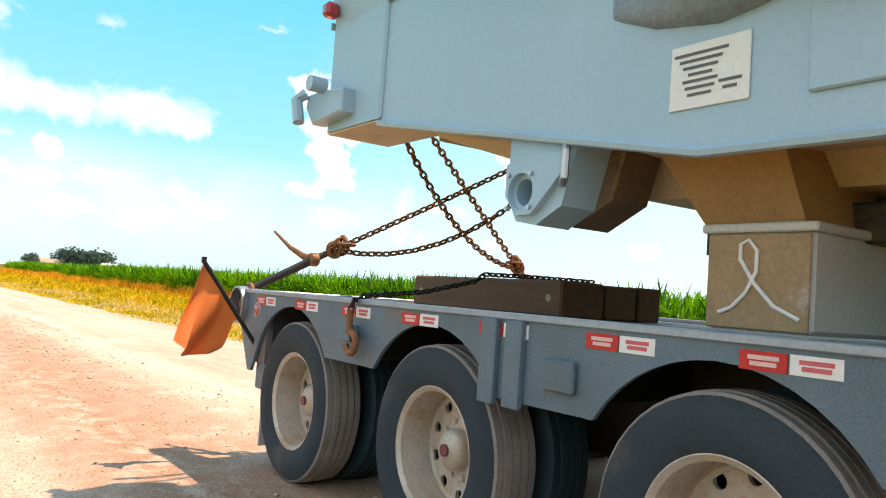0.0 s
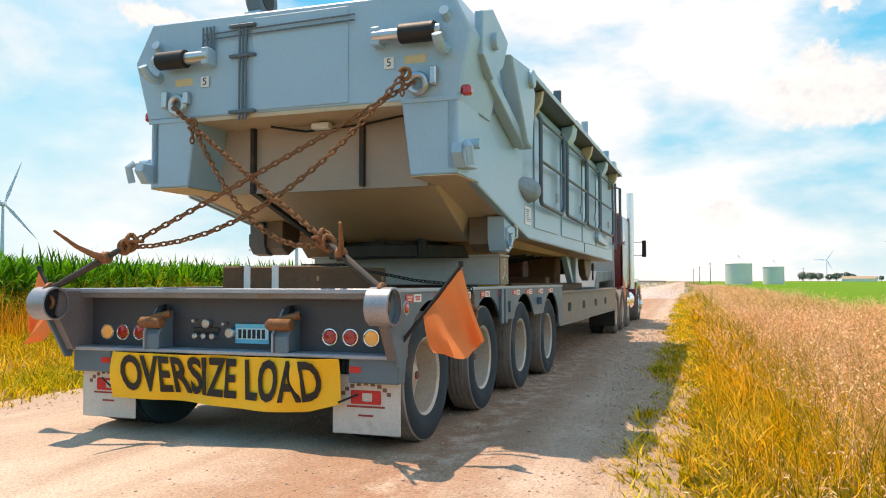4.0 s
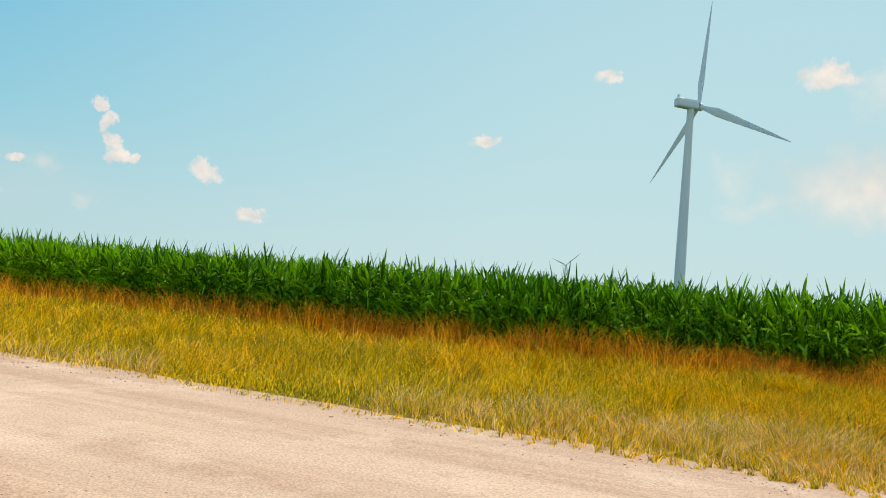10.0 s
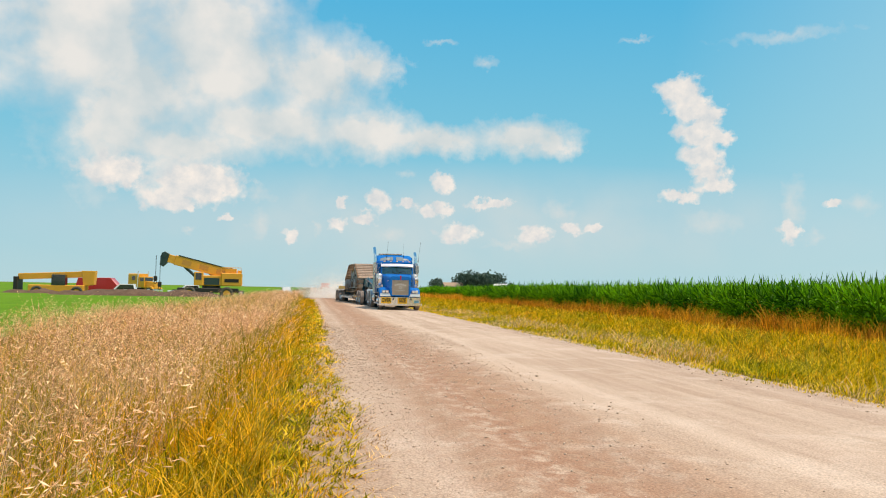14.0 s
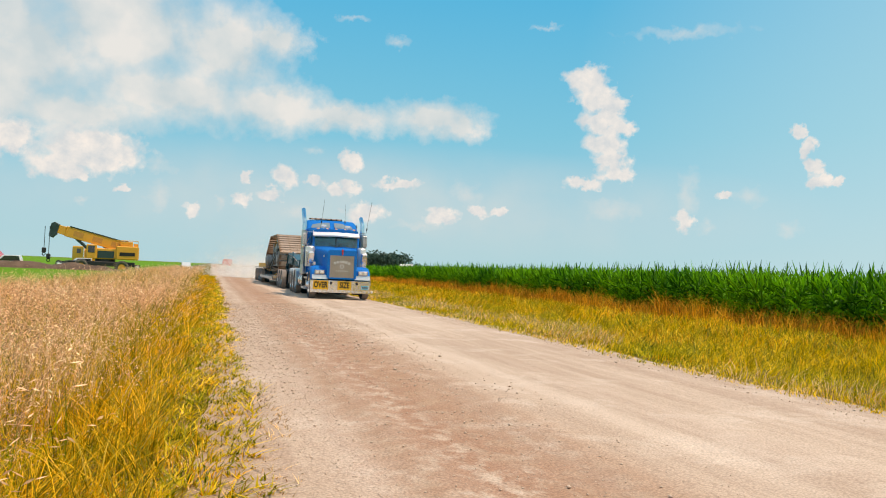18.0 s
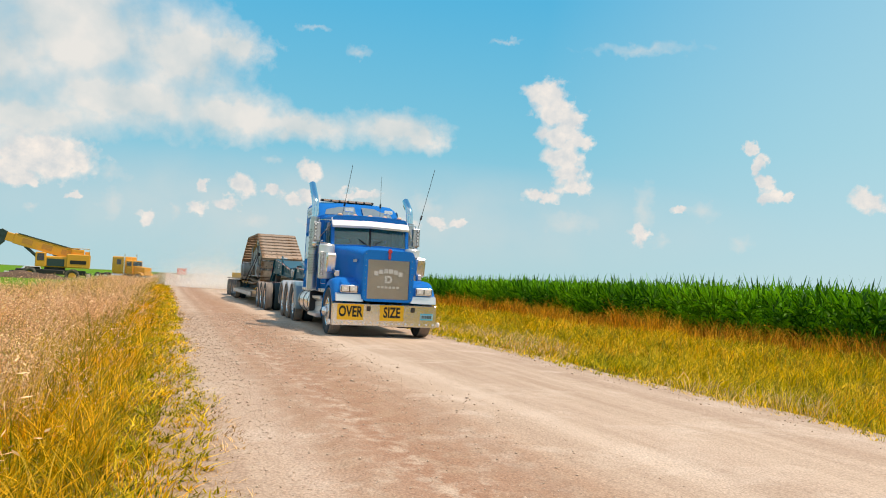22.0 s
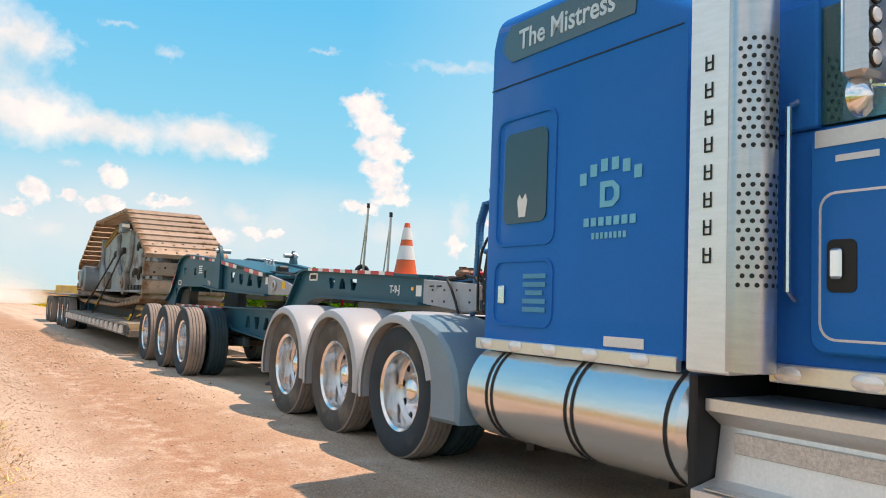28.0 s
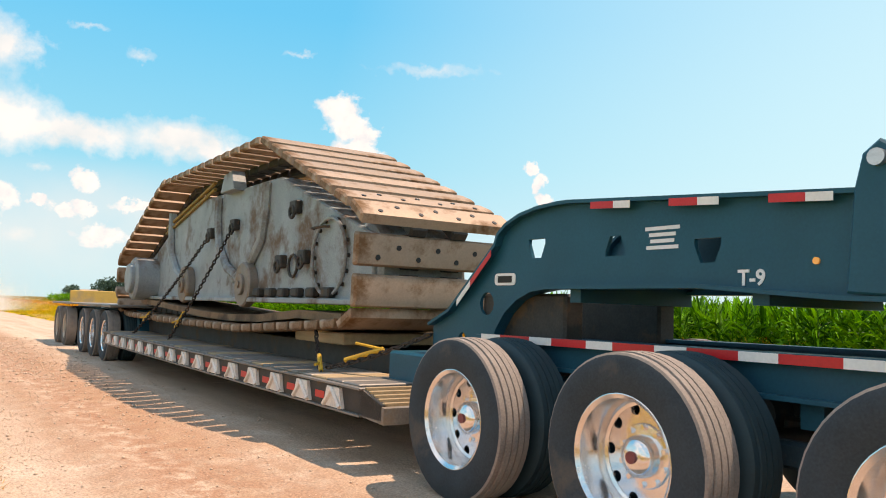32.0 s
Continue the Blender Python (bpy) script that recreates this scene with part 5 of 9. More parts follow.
        ink_blue = mat("pale_blue_lettering", (.11, .50, .68), 0.45)
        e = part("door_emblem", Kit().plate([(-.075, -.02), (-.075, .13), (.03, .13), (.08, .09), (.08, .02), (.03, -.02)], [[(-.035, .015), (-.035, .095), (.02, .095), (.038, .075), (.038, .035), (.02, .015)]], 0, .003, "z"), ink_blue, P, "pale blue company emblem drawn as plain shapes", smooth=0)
        e.matrix_basis = facing(X + sx * .003, 3.24, 1.92, o) @ Matrix.Diagonal((1.05, 1.05, 1, 1))
        marks = [((q - 2.5) * .088, .228 - abs(q - 2.5) ** 2 * .011, .028, .036) for q in range(6)] + [((q - 3) * .062, -.10, .022, .025) for q in range(7)] + [((q - 3.5) * .036, -.182, .012, .018) for q in range(8)]
        for cx, cz, a, b2 in marks:
            part("emblem_mark", Kit().box(cx - a, cx + a, cz - b2, cz + b2, 0, .003), ink_blue, e, smooth=0)
        np_ = part("name_panel", Kit().prism([(3.06, 3.03), (4.26, 3.03), (4.36, 3.12), (4.36, 3.22), (4.28, 3.30), (3.15, 3.30), (3.04, 3.22)], X - sx * .01, X + sx * .006), mat("dark_name_panel", (.055, .085, .095), 0.25, var=0.1, coat=1), P, "dark panel with the truck's painted name")
        words("The Mistress", .20, silver_ink, np_, facing(X + sx * .008, 3.70, 3.16, o), bold=.003, squeeze=.92)
        part("sleeper_badge", Kit().box(min(X, X + sx * .008), max(X, X + sx * .008), 2.94, 3.26, 1.07, 1.13, .004), white_tape, P)
        part("body_seam", Kit().box(min(X, X + sx * .003), max(X, X + sx * .003), 2.70, 4.50, 2.86, 2.868), black, P, smooth=0)
        # bright strip with oval lamps under the body
        part("rocker_strip", Kit().box(min(sx * 1.14, sx * 1.19), max(sx * 1.14, sx * 1.19), 2.70, 4.58, .97, 1.05, .006), mat("bright_visor", (.86, .84, .80), 0.34, 0.75, var=0.05), P)
        part("rocker_strip", Kit().box(min(sx * 1.05, sx * 1.11), max(sx * 1.05, sx * 1.11), 1.20, 2.20, .97, 1.06, .006), MATS["bright_visor"], P)
        for y in (2.96, 3.36, 3.74, 4.10, 4.44, 1.35, 1.72, 2.10):
            part("oval_lamp", Kit().lathe([(.001, -.012), (.03, -.010), (.042, 0)], (0, 0, 0), "x", 12).moved(pose(sx * (1.192 if y > 2.6 else 1.112), y, 1.012) @ Matrix.Diagonal((1 if sx < 0 else -1, 1.8, 1, 1))), clear_lens, P)
        # stack with pierced shield
        rise = [(2.20, 2.86), (2.20, 3.14), (2.23, 3.25), (2.31, 3.36), (2.44, 3.47), (2.98, 3.87)] if sx < 0 else [(2.20, 2.86), (2.20, 3.10), (2.23, 3.20), (2.31, 3.30), (2.44, 3.40), (2.70, 3.58)]
        # the chrome's blue is the sky's reflection put into its base colour
        part("exhaust_stack", Kit().tube([(sx * 1.29, y, z) for y, z in rise], .093, 18), mat("sky_tinted_chrome", (.50, .70, .76), .12, .95, var=.06), P, "tall curved chrome exhaust stack")
        (ya, za), (yb, zb) = rise[-2:]
        away = Vector((0, zb - za, -(yb - ya))).normalized()   # the slash-cut mouth looks back and down
        along = Vector((0, yb - ya, zb - za)).normalized()
        mid = Vector((sx * 1.29, yb, zb)) - along * .20 + away * .095
        # olive disc: the field mirrored in the mouth is put into its colour
        part("stack_mouth", Kit().add([mid + Vector((1, 0, 0)) * .075 * math.cos(radians(20 * i)) + along * .24 * math.sin(radians(20 * i)) for i in range(18)], [tuple(range(18))]), mat("stack_field_reflection", (.42, .36, .08), .5, .4, var=.2), P, smooth=0)
        part("stack_pipe", Kit().lathe([(.115, 0), (.115, 1.90)], (sx * 1.29, 2.17, 1.02), "z", 20, cap=True), steel, P)
        part("stack_shield", Kit().prism([(sx * 1.15, 2.22), (sx * 1.385, 2.21), (sx * 1.385, 2.46), (sx * 1.15, 2.48)], 1.0, 2.88, "z", .01), mat("bright_stainless", (.86, .87, .88), 0.42, 0.55, var=0.08, stretch=(1, 1, 8)), P, "flat stainless stack shield with cut-out marks")
        k = Kit()
        for row in range(26):
            if row in (0, 13):
                k = Kit()
            for c in range(6):
                a = radians(188 + c * 21 + (row % 2) * 10) if sx < 0 else radians(-8 - c * 21 - (row % 2) * 10)
                z = 1.42 + row * .042 + (.10 if row > 12 else 0)
                p = Vector((sx * 1.29 + .116 * math.cos(a), 2.17 + .116 * math.sin(a), z))
                s = Vector((-math.sin(a), math.cos(a), 0)) * .012
                u = Vector((0, 0, .012))
                k.add([p + s, p + (s + u) * .7, p + u, p + (u - s) * .7, p - s, p - (s + u) * .7, p - u, p + (s - u) * .7], [tuple(range(8))])
            if row in (12, 25):
                part("shield_mesh", k, black, P, smooth=0)
        for i in range(8):
            part("shield_cutout", Kit().plate([(-.024, 0), (-.024, .075), (-.015, .075), (-.015, .045), (.015, .045), (.015, .075), (.024, .075), (.024, 0)], [[(-.015, .009), (-.015, .036), (.015, .036), (.015, .009)]], 0, .003, "z"), ink, P, m=facing(sx * 1.387, 2.345, 2.47 - i * .135, o), smooth=0)
        # air cleaner
        ac = part("air_cleaner", Kit().lathe([(.02, .88), (.17, .87), (.20, .83), (.20, .68), (.205, .66), (.205, .64), (.195, .63), (.195, .30), (.20, .28), (.195, .26), (.195, .02), (.17, 0), (.02, 0)], (sx * 1.11, 1.17, 1.31), "z", 28), mat("brushed_stainless", (.80, .77, .73), 0.36, 0.6, var=0.08, stretch=(8, 8, 1)), P, "bright cylindrical air cleaner with a row of lamps")
        part("cleaner_bar", Kit().box(min(sx * 1.20, sx * 1.31), max(sx * 1.20, sx * 1.31), .95, 1.05, 1.36, 1.98, .01), MATS["brushed_stainless"], ac)
        for i in range(6):
            part("lamp_bezel", Kit().cyl((sx * 1.255, .938, 1.43 + i * .098), .044, .012, "y", 14), ink, ac)
            part("cleaner_lamp", Kit().cyl((sx * 1.255, .93, 1.43 + i * .098), .034, .03, "y", 12, .008), clear_lens, ac)
        part("cleaner_scoop", Kit().prism([(.70, 1.94), (.66, 1.96), (.36, 1.935), (.32, 1.89), (.32, 1.83), (.40, 1.50), (.45, 1.465), (.62, 1.52), (.69, 1.60)], sx * 1.0, sx * 1.24, "x", .03), mat("bright_bezel", (.84, .83, .81), 0.2, 0.8), P, "bright intake scoop")
        # mirrors on arms
        mr = part("wing_mirror", Kit().box(min(sx * 1.22, sx * 1.42), max(sx * 1.22, sx * 1.42), 1.55, 1.66, 2.27, 2.75, .02), steel, P, "stainless mirror housing with five lamps")
        for i in range(5):
            part("lamp_bezel", Kit().cyl((sx * 1.36, 1.540, 2.34 + i * .088), .042, .012, "y", 14), ink, mr)
            part("mirror_lamp", Kit().cyl((sx * 1.36, 1.532, 2.34 + i * .088), .032, .02, "y", 12, .006), clear_lens, mr)
        part("mirror_face", Kit().box(min(sx * 1.24, sx * 1.40), max(sx * 1.24, sx * 1.40), 1.66, 1.668, 2.30, 2.72), mirror, mr, smooth=0)
        part("spot_mirror", Kit().lathe([(.001, -.05), (.06, -.03), (.085, 0), (.085, .02), (.001, .02)], (sx * 1.33, 1.62, 2.20), "y", 16), chrome, mr)
        part("mirror_arm", Kit().tube([(sx * 1.0, 1.30, 2.80), (sx * 1.30, 1.60, 2.82), (sx * 1.30, 1.60, 2.25), (sx * 1.02, 1.30, 2.20)], .014).tube([(sx * 1.30, 1.60, 2.28), (sx * 1.02, 1.32, 2.70)], .010), chrome, P)
        # tank and steps
        t = part("fuel_tank", Kit().lathe([(.05, 0), (.30, 0), (.335, .04), (.335, 1.95), (.30, 1.99), (.05, 1.99)], (sx * .96, 2.56, .68), "y", 32), mat("tank_aluminium", (.80, .78, .75), .24, .8, var=.08, scale=3, dirt=(.62, .52, .42), dirt_at=.64, stretch=(4, .6, 4)), P, "polished round fuel tank with black straps")
        for y in (2.66, 3.38, 3.44, 4.20, 4.26):
            part("tank_strap", Kit().lathe([(.336, 0), (.342, 0), (.342, .020), (.336, .020)], (sx * .96, y, .68), "y", 32), black, t)
        pieces("tank_hanger", [Kit().box(min(sx * .5, sx * 1.0), max(sx * .5, sx * 1.0), y, y + .08, .3, .38) for y in (2.9, 4.1)], black, t)
        s = part("step_box", Kit().prism([(sx * .62, .34), (sx * 1.26, .34), (sx * 1.30, .36), (sx * 1.30, .42), (sx * 1.12, .46), (sx * 1.08, .72), (sx * 1.20, .80), (sx * 1.20, .86), (sx * .62, .86)], 1.22, 2.50, "y", .008), mat("bright_step", (.80, .79, .77), .36, .6, var=.1, scale=3, dirt=(.55, .48, .40), dirt_at=.62), P, "aluminium battery box with treads")
        part("tread_plate", Kit().box(min(sx * 1.09, sx * 1.125), max(sx * 1.09, sx * 1.125), 1.35, 2.38, .60, .70, .004).box(min(sx * 1.12, sx * 1.295), max(sx * 1.12, sx * 1.295), 1.3, 2.42, .432, .44), mat("diamond_tread", (.62, .60, .57), 0.45, 0.5, var=0.35, scale=60, fine=160, bump=0.004), s)
        part("step_side", Kit().prism([(sx * .62, .30), (sx * 1.15, .30), (sx * 1.20, .50), (sx * 1.06, .74), (sx * 1.18, .88), (sx * .62, .88)], 1.12, 1.215, "y"), black, s)
        part("tank_rear_plate", Kit().box(min(sx * .66, sx * 1.26), max(sx * .66, sx * 1.26), 2.50, 2.555, .36, .98, .01), black, t)
        # fenders over the drive axles
        for i, y in enumerate(DRIVES):
            a0, a1 = (-8, 192) if i else (15, 190)
            k = Kit()
            n = 22
            R = []
            for j in range(n + 1):
                a = radians(a0 + (a1 - a0) * j / n)
                c, sn = -math.cos(a), math.sin(a)
                R.append([(sx * x, y + c * (rr_ + .0), .54 + sn * rr_) for x, rr_ in ((1.345, .575), (1.350, .61), (1.335, .64), (1.29, .660), (1.18, .672), (1.0, .676), (.80, .672), (.68, .660), (.62, .63), (.62, .60), (1.31, .60))])
            k.rings(R)
            f = part("drive_fender", k, fender_grey, P, "half-round grey fender over a drive wheel")
            if i == 0:
                # grey apron whose blue reflection is put into the base colour
                part("fender_apron", Kit().prism([(y - .60, .40), (y - .98, .41), (y - .985, .60), (y - .93, .80), (y - .83, .95), (y - .68, 1.07), (y - .48, 1.145), (y - .22, 1.19), (y - .25, 1.11), (y - .46, .93), (y - .58, .70)], sx * .66, sx * 1.335, "x", .03), mat("sky_tinted_apron", (.17, .27, .33), .35, var=.12, scale=2, dirt=(.30, .28, .25), dirt_at=.64), f, "grey front apron of the fender, reflected blue in its colour")
        part("fender_bracket", Kit().box(min(sx * .4, sx * .7), max(sx * .4, sx * .7), 6.0, 6.06, .8, .9), black, P)
    # antennas
    for x, y, z, x2, y2, z2, r in ((-.6, 2.05, 3.0, -.6, 1.02, 4.2, .006), (1.3, 1.42, 2.68, 1.3, .15, 4.15, .006), (.55, 2.6, 3.1, .55, 2.62, 4.2, .004)):
        a = part("antenna", Kit().tube([(x, y, z), (x2, y2, z2)], r, 6), black, P)
        q = Vector((x, y, z)).lerp(Vector((x2, y2, z2)), .2)
        part("antenna_coil", Kit().tube([q, q + (Vector((x2, y2, z2)) - q).normalized() * .12], .025, 8), black, a)
    # air lines behind the sleeper
    for x in (-.70, .3):
        part("hose_rack", Kit().tube([(x, 4.58, 2.38), (x, 5.12, 2.36)], .018), steel, P)
    loop = [(-.40, 4.60, 1.98), (-.55, 4.72, 1.99), (-.66, 4.86, 2.06), (-.70, 4.98, 2.16)] + [(-.70 + .03 * math.sin(radians(a)), 5.135 + .125 * math.cos(radians(a)), 1.955 + .225 * math.sin(radians(a))) for a in range(110, 471, 15)] + [(-.72, 5.21, 2.14), (-.73, 5.265, 1.98), (-.72, 5.285, 1.75), (-.70, 5.33, 1.45), (-.66, 5.42, 1.22), (-.58, 5.52, 1.14)]
    part("air_hose", Kit().tube(loop, .0215, 8), hose_blue, P, "looped twisted blue air hose behind the cab")
    k = Kit()     # the spiral wrap of the hose
    for a, b2 in zip(loop, loop[1:]):
        a, b2 = Vector(a), Vector(b2)
        u = (b2 - a).normalized()
        e1 = u.orthogonal().normalized()
        e2 = u.cross(e1)
        n = max(1, round((b2 - a).length / .035))
        for i in range(n):
            k.tube([a.lerp(b2, (i + f / 6) / n) + (e1 * math.cos(f * 1.05) + e2 * math.sin(f * 1.05)) * .021 for f in range(5)], .005, 4)
    part("hose_wrap", k, mat("hose_dark_blue", (.008, .14, .32), .5, var=.2), P)
    part("hose_hanger", Kit().torus((-.70, 5.12, 2.315), .030, .007, "x", 14, 6).torus((-.70, 5.12, 2.245), .035, .007, "y", 14, 6), steel, P)
    hb = part("headache_box", Kit().prism([(4.66, 1.22), (5.16, 1.22), (5.17, 1.52), (5.13, 1.72), (5.05, 1.83), (4.94, 1.875), (4.66, 1.88)], -.75, .75, "x", .02), black, P, "black equipment box with a rounded back")
    for x in (-.78, .76):
        part("box_trim", Kit().tube([(x, 5.165, 1.24), (x, 5.175, 1.52), (x, 5.135, 1.725), (x, 5.055, 1.835), (x, 4.94, 1.88), (x, 4.67, 1.885)], .012, 6), dark_steel, hb)
    pieces("box_bolt", [Kit().cyl((-.758, 4.75 + i * .12, z), .009, .01, "x", 6) for i in range(4) for z in (1.30, 1.50)], steel, hb)
    part("fifth_wheel", Kit().cyl((-.1, 6.6, 1.10), .5, .07, "z", 24, .01).box(-.4, .3, 6.2, 7.0, .92, 1.10, .02), dark_steel, P)
    axle(P, "t2", 0.05, 1.24, .555, .30, False, "chrome", "rib", steer=True)
    for i, y in enumerate(DRIVES):
        axle(P, "t2", y, 1.30, .55, .28, True, "alu", "rib" if i == 0 else "dusty")


DRIVES = (5.56, 6.88, 8.18)
tractor()

# ---- jeep dolly ----
JP = thing("jeep_dolly", "slate blue three-axle jeep dolly with a raised gooseneck", "trailer")
XT = -0.12    # the trailers run a little nearer the grass than the tractor
NECK = .58    # half the width of the goosenecks


def trap(y, z, s=1.0, flip=1):
    return [(y - .110 * s, z + .085 * s * flip), (y + .110 * s, z + .085 * s * flip), (y + .112 * s, z + .04 * s * flip), (y + .060 * s, z - .085 * s * flip), (y - .060 * s, z - .085 * s * flip), (y - .112 * s, z + .04 * s * flip)][::1 if flip > 0 else -1]


def bow(y0, z0, y1, z1, n=7, up=True):
    """A quarter curve between two points."""
    out = []
    for i in range(n + 1):
        a = math.pi / 2 * i / n
        out.append((y0 + (y1 - y0) * math.sin(a), z0 + (z1 - z0) * (1 - math.cos(a))) if up else (y0 + (y1 - y0) * (1 - math.cos(a)), z0 + (z1 - z0) * math.sin(a)))
    return out


def jeep():
    P = JP
    top = [(5.62, 1.485), (8.35, 1.59)] + bow(8.40, 1.592, 8.72, 1.48, 4) + [(9.05, 1.14), (9.25, 1.08), (15.3, 1.035)]
    bot = [(15.3, .86), (11.75, .84), (11.35, .74), (9.6, .66), (8.98, .65), (8.62, .80)] + bow(8.52, .98, 7.9, 1.27, 5, False) + [(5.62, 1.23)]
    holes = [trap(7.72, 1.43, .72), trap(7.43, 1.42, .68, -1), trap(7.14, 1.41, .72)] + [trap(y, .87, 1.0, f) for y, f in ((10.74, -1), (10.33, 1), (9.91, -1), (9.51, 1))]
    for side in (-1, 1):
        x = XT + side * NECK
        p = part("side_plate", Kit().plate(top + bot, holes, x - .014, x + .014), frame_paint, P, "slate blue gooseneck side plate with cut-outs")
        rim = Kit()
        for line in (top, bot):
            for a, b2 in zip(line, line[1:]):
                d = Vector((b2[0] - a[0], b2[1] - a[1])).normalized()
                nrm = Vector((-d.y, d.x)) * .012
                rim.prism([(a[0] - nrm.x, a[1] - nrm.y), (b2[0] - nrm.x, b2[1] - nrm.y), (b2[0] + nrm.x, b2[1] + nrm.y), (a[0] + nrm.x, a[1] + nrm.y)], x - .075, x + .075)
        part("flange", rim, frame_paint, p, smooth=0)
        part("nose_plate", Kit().prism([(4.70, 1.20), (4.72, 1.40), (4.80, 1.415), (5.62, 1.455), (5.62, 1.235), (4.9, 1.175)], x - .02, x + .02, "x", .006), mat("grey_nose", (.36, .365, .39), 0.5, var=0.15, dirt=(.16, .13, .10), dirt_at=.58), P)
        o = "-x" if side < 0 else "+x"
        if side < 0:
            words("T-9-J", .105, white_ink, p, facing(x - .017, 6.18, 1.36, o), bold=.003, label="white unit number")
            part("maker_badge", Kit().prism(rounded(8.14, 8.40, 1.46, 1.55, .03), x - .02, x - .014), white_tape, p, "oval maker's badge")
            bars(p, facing(x - .0205, 8.27, 1.505, o), [.18], .05, .01, ink, depth=.001)
            part("marker_lamp", Kit().cyl((x - .026, 5.82, 1.37), .018, .012, "x", 10), amber, p)
            part("label_plate", Kit().box(x - .017, x - .013, 5.66, 5.76, 1.30, 1.40), white_tape, p, smooth=0)
        conspicuity(p, x - .077 if side < 0 else x + .078, 6.1, 8.3, 1.510, 14, .036, .0385)
        pieces("nose_bolt", [Kit().cyl((x + side * .02 - .006, 4.85 + q * .2, z), .011, .012, "x", 6) for q in range(4) for z in (1.26, 1.36)], dark_steel, P)
        pieces("nose_slot", [Kit().box(min(x + side * .02, x + side * .022), max(x + side * .02, x + side * .022), 5.30 + q * .13, 5.38 + q * .13, 1.385, 1.40) for q in range(2)], black, P)
        conspicuity(p, x - .077 if side < 0 else x + .078, 11.9, 15.2, 1.04, 12, .05, -.003)
        xl = x + side * .09
        leg = part("landing_leg", Kit().box(xl - .075, xl + .075, 9.055, 9.205, .42, 1.06, .012).box(xl - .095, xl + .095, 9.04, 9.22, 1.04, 1.09, .01), mat("navy_leg_paint", (.006, .028, .045), .5, var=.2, dirt=(.06, .06, .06), dirt_at=.66), P, "square landing leg with a round foot")
        part("inner_leg", Kit().box(xl - .055, xl + .055, 9.075, 9.185, .20, .42, .008), dark_steel, leg)
        part("leg_foot", Kit().lathe([(.001, .0), (.15, .0), (.15, .02), (.08, .05), (.07, .09), (.001, .09)], (xl, 9.13, .135), "z", 20), dark_steel, leg)
        part("leg_collar", Kit().box(xl - .10, xl + .10, 9.02, 9.24, .385, .425, .006), steel, leg)
    part("leg_cross_bar", Kit().box(XT - NECK, XT + NECK, 9.09, 9.17, .34, .40, .008), steel, P)
    part("top_deck", Kit().prism([(5.6, 1.465), (8.3, 1.57), (8.3, 1.54), (5.6, 1.435)], XT - NECK + .02, XT + NECK - .02), frame_paint, P)
    part("low_deck", Kit().box(XT - NECK + .02, XT + NECK - .02, 9.3, 15.2, .98, 1.02), frame_paint, P)
    pieces("cross_member", ([Kit().box(XT - NECK + .02, XT + NECK - .02, y, y + .12, .70, .98) for y in (9.4, 10.1, 10.8, 11.5, 12.6, 14.1, 15.1)] + [Kit().box(XT - NECK + .02, XT + NECK - .02, y, y + .1, 1.25, 1.44) for y in (5.7, 6.6, 7.5)]), frame_paint, P)
    part("kingpin_plate", Kit().box(XT - .50, XT + .50, 4.9, 7.2, 1.16, 1.235, .01), deck_steel, P)
    pieces("suspension_arm", ([Kit().box(XT + s * .45 - .05, XT + s * .45 + .05, y - .6, y + .2, .48, .62, .02).cyl((XT + s * .45 - .1, y + .35, .62), .14, .2, "x", 14) for y in JEEP_AXLES for s in (-1, 1)]), mat("dusty_blue_suspension", (.035, .075, .095), .6, var=.25, scale=5, dirt=(.14, .12, .10), dirt_at=.56), P)
    part("fifth_wheel", Kit().cyl((XT, 10.3, 1.12), .48, .07, "z", 24, .01).box(XT - .35, XT + .35, 9.9, 10.7, 1.02, 1.12, .02), dark_steel, P)
    for y, z, y2, z2 in ((8.70, 1.56, 8.62, 2.45), (8.00, 1.54, 7.97, 2.28)):
        r = part("signal_rod", Kit().tube([(XT + .25, y, z), (XT + .25, y2, z2)], .016, 8).tube([(XT + .25, y + .12, z), (XT + .25, y2 + .01, z2 - .05)], .009, 6), steel, P, "thin upright steel rod with a stay")
        part("rod_tip", Kit().cyl((XT + .25, y2, z2), .022, .06, "z", 8), black, r)
    part("rod_socket", Kit().torus((XT + .25, 8.72, 1.61), .08, .03, "y", 14, 8), black, P)
    for i, mt in enumerate((black, black, hose_blue, black, black)):   # lines lying over the nose
        part("air_line", Kit().tube([(XT - .56 + i * .10, 4.72, 1.36), (XT - .58 + i * .11, 4.80 + .03 * i, 1.46 + .012 * (i % 3)), (XT - .54 + i * .10, 5.0, 1.485 + .014 * (i % 2)), (XT - .50 + i * .09, 5.25, 1.47), (XT - .48 + i * .08, 5.55, 1.45)], .014, 6), mt, P)
    part("hanging_line", Kit().tube([(XT - NECK - .03, 5.20, 1.45), (XT - NECK - .05, 5.10, 1.38), (XT - NECK - .05, 5.02, 1.26), (XT - NECK - .04, 4.98, 1.16)], .012, 6), black, P)
    pieces("gladhand", [Kit().box(XT - .58 + i * .12, XT - .48 + i * .12, 5.02 + .06 * i, 5.14 + .06 * i, 1.475, 1.535, .02).cyl((XT - .53 + i * .12, 5.08 + .06 * i, 1.53), .035, .03, "z", 12) for i in range(3)], mat("rusty_gladhand", (.22, .13, .09), .6, .2, var=.3), P, "rusty air line coupling")
    part("red_gladhand", Kit().box(XT - .50, XT - .42, 4.90, 5.0, 1.475, 1.53, .02), red_lens, P)
    for y in JEEP_AXLES:
        axle(P, "t2", y, 1.30, .525, .28, True, "alu", "rib", xc=XT)


